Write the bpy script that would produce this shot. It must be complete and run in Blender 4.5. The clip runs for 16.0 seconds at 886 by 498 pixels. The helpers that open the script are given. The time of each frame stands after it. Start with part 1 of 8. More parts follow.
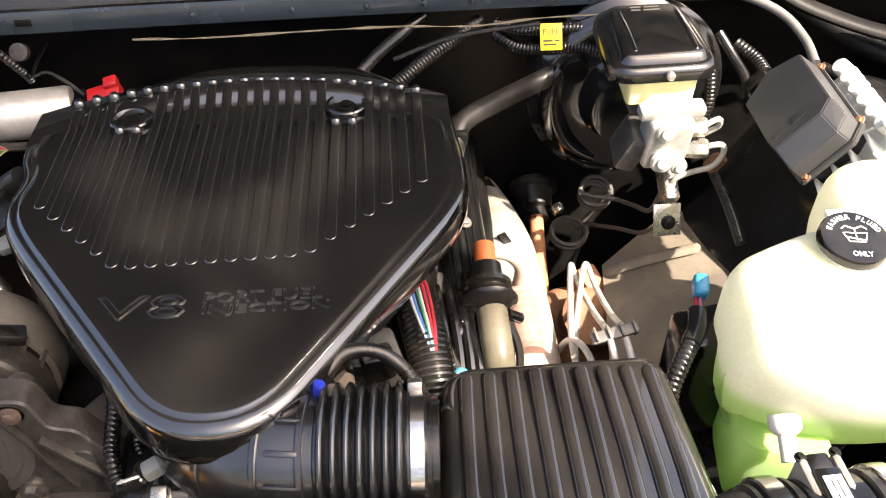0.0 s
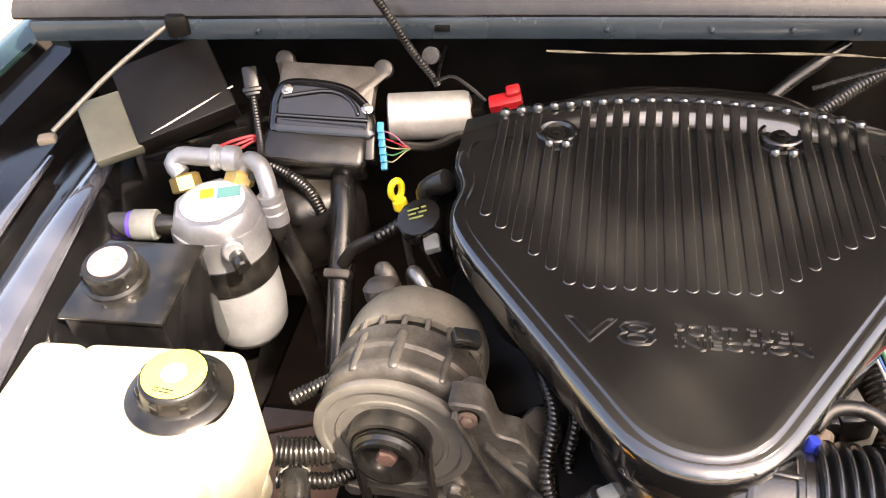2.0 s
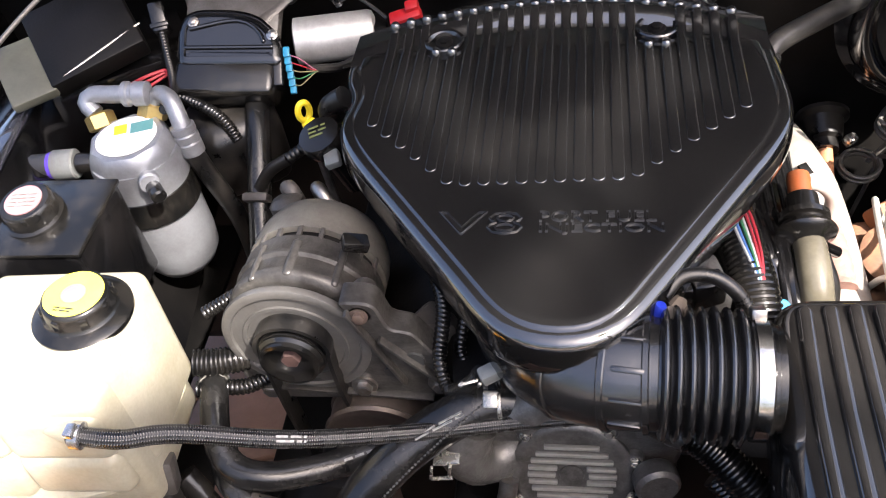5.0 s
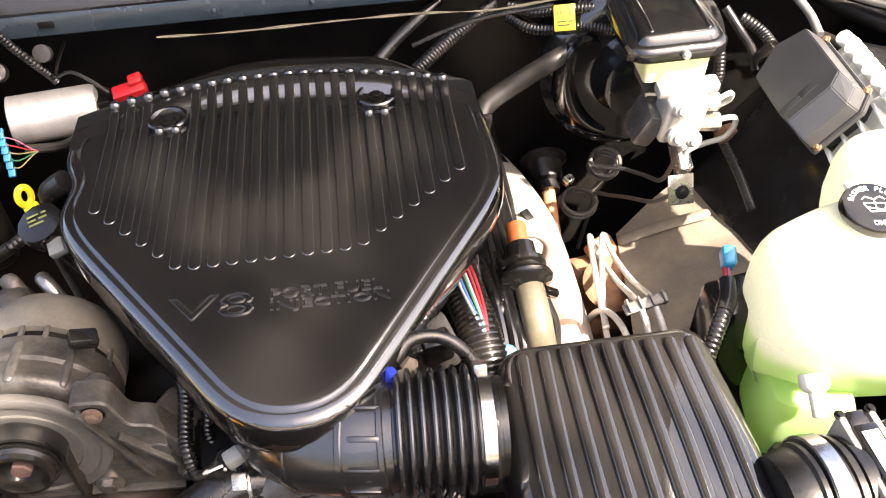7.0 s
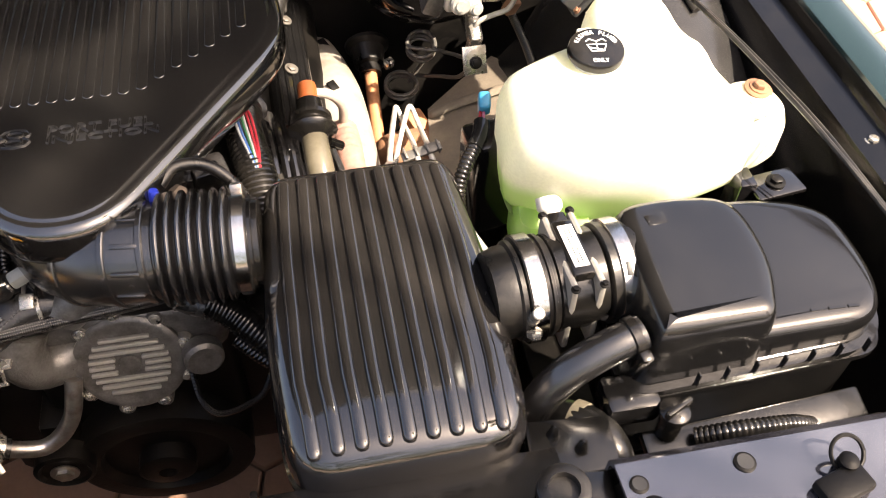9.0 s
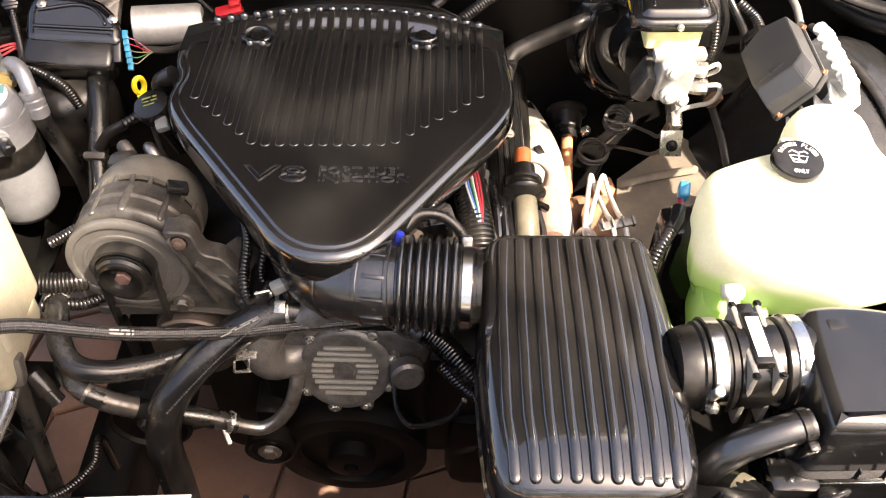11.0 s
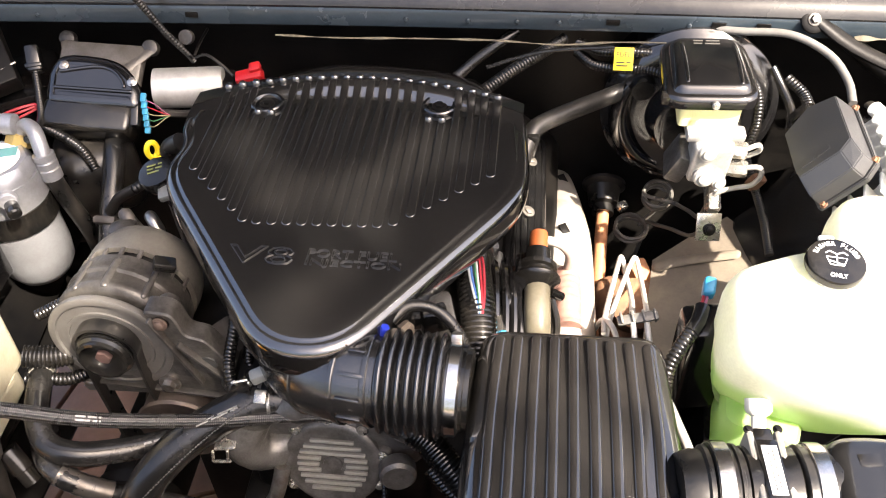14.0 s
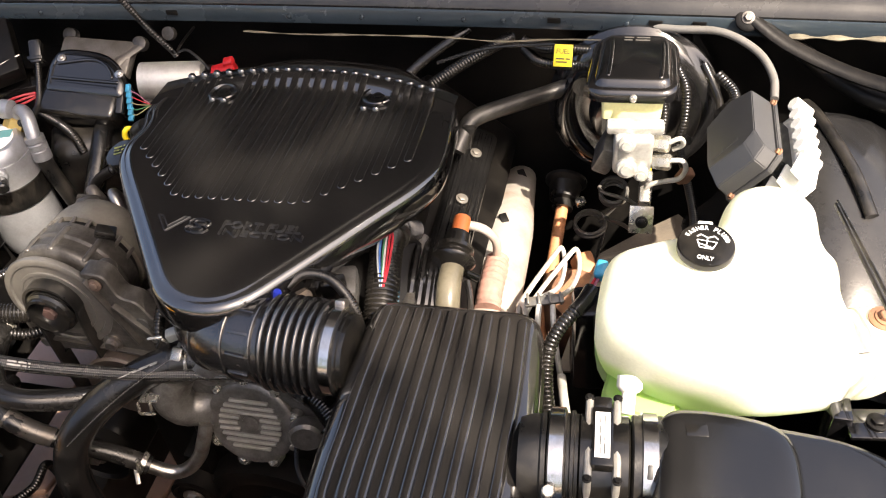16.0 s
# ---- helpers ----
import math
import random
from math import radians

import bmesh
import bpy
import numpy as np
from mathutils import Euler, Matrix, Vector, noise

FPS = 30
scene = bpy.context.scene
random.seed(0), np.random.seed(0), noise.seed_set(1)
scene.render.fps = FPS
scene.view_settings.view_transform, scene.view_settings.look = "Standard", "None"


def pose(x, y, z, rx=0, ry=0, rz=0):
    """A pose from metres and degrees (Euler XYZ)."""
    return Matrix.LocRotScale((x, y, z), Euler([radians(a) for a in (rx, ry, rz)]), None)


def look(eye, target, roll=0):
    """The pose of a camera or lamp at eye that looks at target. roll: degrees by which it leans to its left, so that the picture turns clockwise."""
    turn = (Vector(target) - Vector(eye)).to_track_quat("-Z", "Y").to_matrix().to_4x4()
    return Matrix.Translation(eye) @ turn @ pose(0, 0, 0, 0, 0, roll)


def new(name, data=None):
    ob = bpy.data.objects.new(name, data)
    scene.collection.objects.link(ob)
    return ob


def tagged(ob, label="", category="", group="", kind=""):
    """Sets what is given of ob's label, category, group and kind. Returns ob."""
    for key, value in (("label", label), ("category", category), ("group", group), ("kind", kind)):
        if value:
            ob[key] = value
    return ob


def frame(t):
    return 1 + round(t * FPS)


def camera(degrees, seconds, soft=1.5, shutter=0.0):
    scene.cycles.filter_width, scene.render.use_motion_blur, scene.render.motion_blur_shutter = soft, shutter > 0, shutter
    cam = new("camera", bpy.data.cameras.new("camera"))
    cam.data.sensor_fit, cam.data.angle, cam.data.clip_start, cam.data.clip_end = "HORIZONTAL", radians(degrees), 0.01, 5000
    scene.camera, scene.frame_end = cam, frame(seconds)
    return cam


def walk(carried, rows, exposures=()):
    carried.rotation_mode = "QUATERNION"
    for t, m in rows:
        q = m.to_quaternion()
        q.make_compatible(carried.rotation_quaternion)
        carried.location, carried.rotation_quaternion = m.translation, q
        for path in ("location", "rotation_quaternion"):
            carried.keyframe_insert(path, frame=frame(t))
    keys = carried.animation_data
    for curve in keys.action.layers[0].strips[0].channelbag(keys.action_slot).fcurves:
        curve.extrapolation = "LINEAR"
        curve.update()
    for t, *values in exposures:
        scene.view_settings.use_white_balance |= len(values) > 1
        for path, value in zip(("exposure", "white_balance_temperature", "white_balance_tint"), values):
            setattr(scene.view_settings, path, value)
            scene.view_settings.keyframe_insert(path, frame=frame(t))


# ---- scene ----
cam = camera(54.3, 16.0, soft=1.1)
PATH = [
    (0, (0.027, 0.036, 1.464), (0.106, 1.503, 0.107), -0.7),
    (0.5, (-0.07, 0.052, 1.463), (-0.036, 1.555, 0.144), -0.5),
    (1, (-0.14, 0.065, 1.474), (-0.206, 1.564, 0.152), -1.1),
    (1.5, (-0.185, 0.063, 1.476), (-0.397, 1.558, 0.165), -3.0),
    (2, (-0.213, 0.054, 1.474), (-0.567, 1.502, 0.142), -5.5),
    (2.5, (-0.214, 0.032, 1.458), (-0.704, 1.379, 0.063), -9.3),
    (3, (-0.221, 0.007, 1.447), (-0.752, 1.198, -0.071), -12.3),
    (3.5, (-0.221, -0.04, 1.448), (-0.74, 1.048, -0.147), -13.5),
    (4, (-0.208, -0.033, 1.464), (-0.699, 1.109, -0.102), -13.1),
    (4.5, (-0.141, 0.004, 1.48), (-0.588, 1.269, -0.003), -12.2),
    (4.7, (-0.12, 0.012, 1.477), (-0.528, 1.319, 0.019), -11.5),
    (6.8, (-0.062, 0.032, 1.509), (0.024, 1.422, 0.074), -2.4),
    (7, (-0.048, 0.032, 1.515), (0.099, 1.422, 0.085), -1.4),
    (7.5, (-0.005, 0.02, 1.52), (0.279, 1.406, 0.106), 0.3),
    (8, (0.056, -0.041, 1.499), (0.405, 1.291, 0.048), 0.9),
    (8.5, (0.095, -0.109, 1.491), (0.425, 1.154, -0.025), 1.4),
    (9, (0.096, -0.141, 1.507), (0.379, 1.14, -0.003), 1.9),
    (9.5, (0.05, -0.141, 1.542), (0.257, 1.157, 0.035), 2.2),
    (10, (0.009, -0.151, 1.57), (0.114, 1.177, 0.078), 1.7),
    (10.2, (-0.003, -0.156, 1.584), (0.066, 1.177, 0.094), 1.3),
    (12.3, (0.011, -0.256, 1.646), (-0.02, 1.159, 0.233), 1.5),
    (12.5, (0.015, -0.249, 1.638), (-0.023, 1.176, 0.234), 1.4),
    (13, (0.032, -0.216, 1.624), (-0.056, 1.218, 0.232), 0.4),
    (13.5, (0.058, -0.159, 1.604), (-0.098, 1.276, 0.219), -1.2),
    (14, (0.089, -0.098, 1.608), (-0.097, 1.314, 0.204), -1.9),
    (14.5, (0.131, -0.062, 1.613), (-0.081, 1.338, 0.2), -2.3),
    (15, (0.2, -0.057, 1.607), (-0.081, 1.334, 0.198), -3.9),
    (15.5, (0.28, -0.085, 1.608), (-0.074, 1.293, 0.203), -5.3),
    (16, (0.324, -0.139, 1.606), (-0.083, 1.266, 0.242), -5.9),
]
EXPOSURES = [(0, 2.22, 7400, 14), (0.5, 2.73, 7700, 16), (1, 2.78, 7900, 16), (2, 2.78, 7850, 15), (3, 1.95, 7800, 14), (3.5, 1.89, 7350, 13), (4.5, 1.96, 6400, 14), (7, 2.77, 7400, 15), (8, 2.01, 7800, 15), (10, 2.22, 7900, 16), (12.5, 2.52, 7300, 15), (14, 2.41, 7200, 14), (15, 2.37, 7200, 14), (16, 1.87, 7400, 14)]
walk(cam, [(t, look(eye, target, roll)) for t, eye, target, roll in PATH], EXPOSURES)

# ---- light: a high sun from the front right, clear sky ----
SUN = Vector((0.50, -0.36, 0.79)).normalized()
world = bpy.data.worlds.new("sky")
scene.world = world
world.use_nodes = True
wn, wl = world.node_tree.nodes, world.node_tree.links
sky = wn.new("ShaderNodeTexSky")
sky.sky_type = "NISHITA"
sky.sun_disc = False
sky.dust_density = 5.0
sky.air_density = 0.75
sky.sun_elevation = math.asin(SUN.z)
sky.sun_rotation = math.atan2(SUN.x, SUN.y)
wl.new(sky.outputs[0], wn["Background"].inputs[0])
wn["Background"].inputs[1].default_value = 0.125
sun_data = bpy.data.lights.new("sun", "SUN")
sun_data.energy, sun_data.angle, sun_data.color = 5.0, radians(0.53), (1.0, 0.95, 0.87)
sun_lamp = new("sun", sun_data)
sun_lamp.matrix_world = look(SUN * 20, (0, 0, 0))

# ---- mesh helpers ----
ORIGIN = {}
UP = Vector((0, 0, 1))


def mesh_of(name, bm, material, origin, smooth=True, sharp=38):
    bmesh.ops.recalc_face_normals(bm, faces=bm.faces)
    bm.transform(Matrix.Translation(-Vector(origin)))
    me = bpy.data.meshes.new(name)
    bm.to_mesh(me)
    bm.free()
    if smooth:
        me.shade_smooth()
        me.set_sharp_from_angle(angle=radians(sharp))
    me.materials.append(material)
    return me


def thing(name, at, label, category, group="", kind=""):
    ob = new(name)
    ob.empty_display_size = 0.02
    ob.location = at
    ORIGIN[ob.name] = Vector(at)
    return tagged(ob, label, category, group, kind)


def part(name, bm, material, parent, label="", smooth=True):
    origin = ORIGIN[parent.name]
    ob = new(name, mesh_of(name, bm, material, origin, smooth))
    ob.parent = parent
    ORIGIN[ob.name] = origin
    return tagged(ob, label)


def solo(name, bm, material, at, label, category, group="", kind="", smooth=True):
    ob = new(name, mesh_of(name, bm, material, at, smooth))
    ob.location = at
    ORIGIN[ob.name] = Vector(at)
    return tagged(ob, label, category, group, kind)


def shared(name, me, parent, local, label=""):
    """A piece on mesh data that others use too."""
    ob = new(name, me)
    ob.parent = parent
    ob.matrix_local = local
    return tagged(ob, label)


def B():
    return bmesh.new()


def spline(points, step):
    pts = [Vector(p) for p in points]
    if len(pts) == 2:
        n = max(1, round((pts[1] - pts[0]).length / step))
        return [pts[0].lerp(pts[1], i / n) for i in range(n + 1)]
    ext = [pts[0] * 2 - pts[1]] + pts + [pts[-1] * 2 - pts[-2]]
    out = []
    for i in range(1, len(ext) - 2):
        a, b, c, d = ext[i - 1:i + 3]
        n = max(2, round((c - b).length / step))
        for k in range(n):
            u = k / n
            out.append(0.5 * (2 * b + (c - a) * u + (2 * a - 5 * b + 4 * c - d) * u * u + (3 * b - a - 3 * c + d) * u ** 3))
    out.append(pts[-1])
    return out


def tube(bm, points, r, seg=12, step=0.012, period=0.0, deep=0.0, flat=1.0, taper=None):
    """A round hose along a spline; period and deep give it convolutions. Texture coordinates run round and along."""
    path = spline(points, period / 3 if period else step)
    uv = bm.loops.layers.uv.verify()
    t = (path[1] - path[0]).normalized()
    side = t.cross(UP) if abs(t.z) < 0.95 else t.cross(Vector((1, 0, 0)))
    side.normalize()
    rings, run, length = [], 0.0, []
    for i, p in enumerate(path):
        nxt = (path[min(i + 1, len(path) - 1)] - path[max(i - 1, 0)]).normalized()
        side = (side - nxt * side.dot(nxt)).normalized()
        other = nxt.cross(side)
        if i:
            run += (p - path[i - 1]).length
        rr = r * (taper(i / (len(path) - 1)) if taper else 1.0)
        if period and i % 3 == 2:
            rr -= deep
        rings.append([bm.verts.new(p + (side * math.cos(a) + other * math.sin(a) * flat) * rr) for a in (2 * math.pi * k / seg for k in range(seg))])
        length.append(run)
    for i in range(len(rings) - 1):
        for k in range(seg):
            f = bm.faces.new((rings[i][k], rings[i][(k + 1) % seg], rings[i + 1][(k + 1) % seg], rings[i + 1][k]))
            for lp, (u, v) in zip(f.loops, ((k, i), (k + 1, i), (k + 1, i + 1), (k, i + 1))):
                lp[uv].uv = (u / seg, length[v])
    bm.faces.new(rings[0][::-1])
    bm.faces.new(rings[-1])
    return bm


def lathe(bm, profile, at, axis=(0, 0, 1), seg=32):
    """Turns (radius, height) pairs round an axis."""
    q = Vector(axis).normalized().to_track_quat("Z", "Y").to_matrix()
    at = Vector(at)
    rings = []
    for r, h in profile:
        rings.append([bm.verts.new(at + q @ Vector((r * math.cos(a), r * math.sin(a), h))) for a in (2 * math.pi * k / seg for k in range(seg))])
    for a, b in zip(rings, rings[1:]):
        for k in range(seg):
            bm.faces.new((a[k], a[(k + 1) % seg], b[(k + 1) % seg], b[k]))
    for ring, (r, h) in ((rings[0], profile[0]), (rings[-1], profile[-1])):
        bm.faces.new(ring)
    return bm


def block(bm, size, m, bevel=0.003, seg=2):
    """A box with rounded edges at the pose m."""
    made = bmesh.ops.create_cube(bm, size=1.0)["verts"]
    bmesh.ops.transform(bm, verts=made, matrix=m @ Matrix.Diagonal((*size, 1)))
    if bevel:
        edges = {e for v in made for e in v.link_edges}
        bmesh.ops.bevel(bm, geom=list(edges), offset=bevel, segments=seg, profile=0.5, affect="EDGES")
    return bm


def fillet(points, seg=5):
    """A closed outline from (x, y, radius) corners."""
    out, n = [], len(points)
    for i in range(n):
        p = Vector(points[i][:2])
        a, b = Vector(points[i - 1][:2]), Vector(points[(i + 1) % n][:2])
        r = points[i][2]
        if r <= 0:
            out.append(p)
            continue
        ra, rb = min(r, (a - p).length * 0.49), min(r, (b - p).length * 0.49)
        s, e = p + (a - p).normalized() * ra, p + (b - p).normalized() * rb
        for k in range(seg + 1):
            u = k / seg
            out.append(s * (1 - u) ** 2 + p * 2 * u * (1 - u) + e * u * u)
    area = sum(out[i - 1].cross(out[i]) for i in range(len(out)))
    return out if area > 0 else out[::-1]


def inset(pts, d):
    out, n = [], len(pts)
    for i in range(n):
        e1, e2 = (pts[i] - pts[i - 1]), (pts[(i + 1) % n] - pts[i])
        nn = (Vector((-e1.y, e1.x)).normalized() + Vector((-e2.y, e2.x)).normalized())
        nn = nn.normalized() if nn.length > 1e-6 else Vector((0, 0))
        out.append(pts[i] + nn * d)
    for again in range(10):
        flipped = [i for i in range(n) if (out[(i + 1) % n] - out[i]).dot(pts[(i + 1) % n] - pts[i]) < 0]
        if not flipped:
            break
        for i in flipped:
            mid = (out[i] + out[(i + 1) % n]) / 2
            out[i], out[(i + 1) % n] = mid, mid.copy()
    return out


def shell(bm, pts, levels, m=None, zf=None, bottom=True):
    """Stacks the outline at (inset, height) levels and closes it."""
    rings = []
    for d, z in levels:
        ring = []
        for p in inset(pts, d):
            v = Vector((p.x, p.y, z + (zf(p.x, p.y) if zf else 0)))
            ring.append(bm.verts.new(m @ v if m else v))
        rings.append(ring)
    n = len(pts)
    for a, b in zip(rings, rings[1:]):
        for k in range(n):
            bm.faces.new((a[k], a[(k + 1) % n], b[(k + 1) % n], b[k]))
    if bottom:
        bm.faces.new(rings[0])
    if not zf:
        bm.faces.new(rings[-1])
        return bm
    last = inset(pts, levels[-1][0])
    mid = sum(last, Vector((0, 0))) / n
    ring = rings[-1]
    for u in (0.8, 0.6, 0.4, 0.2):
        flat = [mid + (p - mid) * u for p in last]
        inner = [bm.verts.new((p.x, p.y, levels[-1][1] + zf(p.x, p.y))) for p in flat]
        for k in range(n):
            bm.faces.new((ring[k], ring[(k + 1) % n], inner[(k + 1) % n], inner[k]))
        ring = inner
    centre = bm.verts.new((mid.x, mid.y, levels[-1][1] + zf(mid.x, mid.y)))
    for k in range(n):
        bm.faces.new((ring[k], ring[(k + 1) % n], centre))
    return bm


def rib(bm, points, w, h, up=UP, seg=6, n=9, dome=0.0, square=1.0, front=1.0):
    """A raised half-round bead with rounded ends along points. dome: a higher knob at its first end; square below 1: a flatter top; front: its height at the last end."""
    fine = spline(points, 0.002)
    cum = [0.0]
    for p, q in zip(fine, fine[1:]):
        cum.append(cum[-1] + (q - p).length)
    total = cum[-1]
    ends = [w * k for k in (0.0, 0.06, 0.2, 0.45, 0.75, 1.1)]
    stops = sorted(ends + [total - e for e in ends] + [total * i / n for i in range(1, n) if w * 1.3 < total * i / n < total - w * 1.3])
    path, j = [], 0
    for st in stops:
        while j < len(cum) - 2 and cum[j + 1] < st:
            j += 1
        path.append(fine[j].lerp(fine[j + 1], (st - cum[j]) / max(1e-9, cum[j + 1] - cum[j])))
    run, rings = 0.0, []
    for i, p in enumerate(path):
        if i:
            run += (p - path[i - 1]).length
        t = (path[min(i + 1, len(path) - 1)] - path[max(i - 1, 0)]).normalized()
        side = t.cross(up).normalized()
        e = min(run, total - run) / w
        k = math.sqrt(max(0.0, 1 - (1 - min(e, 1)) ** 2)) * 0.96 + 0.04
        hh = h * (1 + (front - 1) * run / total) * k ** (1.0 if square == 1.0 else 0.3) + (dome * math.exp(-((run - w * 1.2) / (w * 0.8)) ** 2) if dome else 0)
        rings.append([bm.verts.new(p + side * w * k * math.copysign(abs(math.cos(a)) ** square, math.cos(a)) + up * hh * max(0.0, math.sin(a)) ** square) for a in (math.pi * j / seg for j in range(seg + 1))])
    for a, b in zip(rings, rings[1:]):
        for j in range(seg):
            bm.faces.new((a[j], a[j + 1], b[j + 1], b[j]))
    bm.faces.new(rings[0])
    bm.faces.new(rings[-1])
    return bm


def letters(text, width, height, m, deep=0.0008, bold=0.0, outline=False):
    """A bmesh of text fitted to a width and height, lying in the x-y plane of m, centred."""
    cu = bpy.data.curves.new("letters", "FONT")
    cu.body, cu.extrude, cu.resolution_u, cu.offset = text, 0.5, 2, bold
    if outline:
        cu.fill_mode, cu.extrude, cu.bevel_depth, cu.bevel_resolution = "NONE", 0.0, 0.014, 1
    ob = bpy.data.objects.new("letters", cu)
    scene.collection.objects.link(ob)
    bpy.context.view_layer.update()
    me = bpy.data.meshes.new_from_object(ob)
    bpy.data.objects.remove(ob)
    bm = B()
    bm.from_mesh(me)
    bpy.data.meshes.remove(me)
    xs, ys = [v.co.x for v in bm.verts], [v.co.y for v in bm.verts]
    sx, sy = width / (max(xs) - min(xs)), height / (max(ys) - min(ys))
    cx, cy = (max(xs) + min(xs)) / 2, (max(ys) + min(ys)) / 2
    for v in bm.verts:
        v.co = m @ Vector(((v.co.x - cx) * sx, (v.co.y - cy) * sy, v.co.z * (2 * deep if not outline else deep / 0.014)))
    return bm


def bars(bm, m, rows, width, height, fill=0.6, seed=1, deep=0.0005):
    """Plain bars where writing cannot be read."""
    rnd = random.Random(seed)
    pitch = height / rows
    for i in range(rows):
        x = -width / 2
        while x < width / 2 - pitch * 0.5:
            w = min(rnd.uniform(1.2, 4.5) * pitch, width / 2 - x)
            block(bm, (w * 0.92, pitch * fill, deep), m @ pose(x + w / 2, height / 2 - (i + 0.5) * pitch, deep / 2), 0)
            x += w + pitch * 0.35
    return bm


def bolt(parent, at, axis=(0, 0, 1), r=0.007, h=0.006, material=None, name="bolt"):
    bm = B()
    lathe(bm, [(r * 1.5, 0), (r * 1.5, h * 0.3), (r * 1.35, h * 0.35)], at, axis, 18)
    lathe(bm, [(r, h * 0.3), (r, h * 0.9), (r * 0.85, h)], at, axis, 6)
    return part(name, bm, material or STEEL, parent)


# ---- materials ----
def mat(name, color, rough=0.5, metal=0.0, stain=None, amount=0.35, scale=14.0, bump=0.15, grain=260.0, coat=0.0, spread=0.12, piece=0.0, ior=1.5):
    """A surface with grain, stains and fine relief. stain: the colour of dust or wear; amount: how much of it."""
    m = bpy.data.materials.new(name)
    m.use_nodes = True
    nt = m.node_tree
    nd, lk = nt.nodes, nt.links
    bsdf = nd["Principled BSDF"]
    co = nd.new("ShaderNodeTexCoord")
    big, fine = nd.new("ShaderNodeTexNoise"), nd.new("ShaderNodeTexNoise")
    big.inputs["Scale"].default_value, big.inputs["Detail"].default_value, big.inputs["Roughness"].default_value = scale, 6, 0.62
    fine.inputs["Scale"].default_value, fine.inputs["Detail"].default_value = grain, 3
    for n in (big, fine):
        lk.new(co.outputs["Object"], n.inputs["Vector"])
    ramp = nd.new("ShaderNodeValToRGB")
    ramp.color_ramp.elements[0].position, ramp.color_ramp.elements[1].position = 0.42, 0.72
    ramp.color_ramp.elements[0].color, ramp.color_ramp.elements[1].color = (0, 0, 0, 1), (amount, amount, amount, 1)
    lk.new(big.outputs[0], ramp.inputs[0])
    mix = nd.new("ShaderNodeMix")
    mix.data_type = "RGBA"
    stain = stain or tuple(min(1, c * 1.5 + 0.01) for c in color)
    mix.inputs[6].default_value, mix.inputs[7].default_value = (*color, 1), (*stain, 1)
    lk.new(ramp.outputs[0], mix.inputs[0])
    hsv = nd.new("ShaderNodeHueSaturation")
    mr = nd.new("ShaderNodeMapRange")
    mr.inputs[3].default_value, mr.inputs[4].default_value = 1 - spread, 1 + spread
    lk.new(fine.outputs[0], mr.inputs[0])
    last = mr.outputs[0]
    if piece:
        info, mr2, mul = nd.new("ShaderNodeObjectInfo"), nd.new("ShaderNodeMapRange"), nd.new("ShaderNodeMath")
        mr2.inputs[3].default_value, mr2.inputs[4].default_value = 1 - piece, 1 + piece
        mul.operation = "MULTIPLY"
        lk.new(info.outputs["Random"], mr2.inputs[0])
        lk.new(mr2.outputs[0], mul.inputs[0])
        lk.new(last, mul.inputs[1])
        last = mul.outputs[0]
    lk.new(last, hsv.inputs["Value"])
    lk.new(mix.outputs[2], hsv.inputs["Color"])
    lk.new(hsv.outputs[0], bsdf.inputs["Base Color"])
    rr = nd.new("ShaderNodeMapRange")
    rr.inputs[1].default_value, rr.inputs[2].default_value = 0.3, 0.75
    rr.inputs[3].default_value, rr.inputs[4].default_value = max(0.03, rough - 0.05), min(1, rough + 0.1)
    lk.new(big.outputs[0], rr.inputs[0])
    lk.new(rr.outputs[0], bsdf.inputs["Roughness"])
    bsdf.inputs["Metallic"].default_value = metal
    bsdf.inputs["IOR"].default_value = ior
    bsdf.inputs["Coat Weight"].default_value = coat
    bsdf.inputs["Coat Roughness"].default_value = 0.08
    if bump:
        bp = nd.new("ShaderNodeBump")
        bp.inputs["Strength"].default_value, bp.inputs["Distance"].default_value = bump, 0.0006
        lk.new(fine.outputs[0], bp.inputs["Height"])
        lk.new(bp.outputs[0], bsdf.inputs["Normal"])
    return m


COVER_BLACK = mat("cover_black", (0.0053, 0.0052, 0.0052), 0.03, stain=(0.016, 0.0148, 0.0137), amount=0.6, scale=6, bump=0.03, grain=420, ior=2.3)
BOX_BLACK = mat("box_black", (0.0066, 0.0062, 0.006), 0.045, stain=(0.0245, 0.0218, 0.0195), amount=0.6, scale=6, bump=0.03, grain=420, ior=1.95)
AIRBOX_BLACK = mat("airbox_black", (0.0045, 0.0045, 0.0047), 0.13, stain=(0.013, 0.0125, 0.012), amount=0.6, scale=8, bump=0.1, grain=500, ior=1.65)
PLASTIC = mat("plastic_black", (0.004, 0.004, 0.004), 0.18, stain=(0.03, 0.026, 0.021), amount=0.5, scale=25, ior=1.55)
# pale bluish stain puts a sky sheen into the black paint
SHEEN_PAINT = mat("inner_paint_sky_sheen", (0.025, 0.026, 0.034), 0.05, stain=(0.09, 0.09, 0.105), amount=0.6, scale=9, bump=0.03, coat=1.0, ior=2.2)
GLOSS = mat("gloss_black", (0.003, 0.003, 0.0033), 0.1, stain=(0.016, 0.014, 0.013), amount=0.4, scale=16, bump=0.04, ior=1.8)
RUBBER = mat("rubber", (0.005, 0.005, 0.005), 0.3, stain=(0.04, 0.035, 0.029), amount=0.6, scale=30, bump=0.3)
GREY_RUBBER = mat("grey_rubber", (0.006, 0.006, 0.006), 0.22, stain=(0.04, 0.038, 0.035), amount=0.7, scale=22, bump=0.35, spread=0.25)
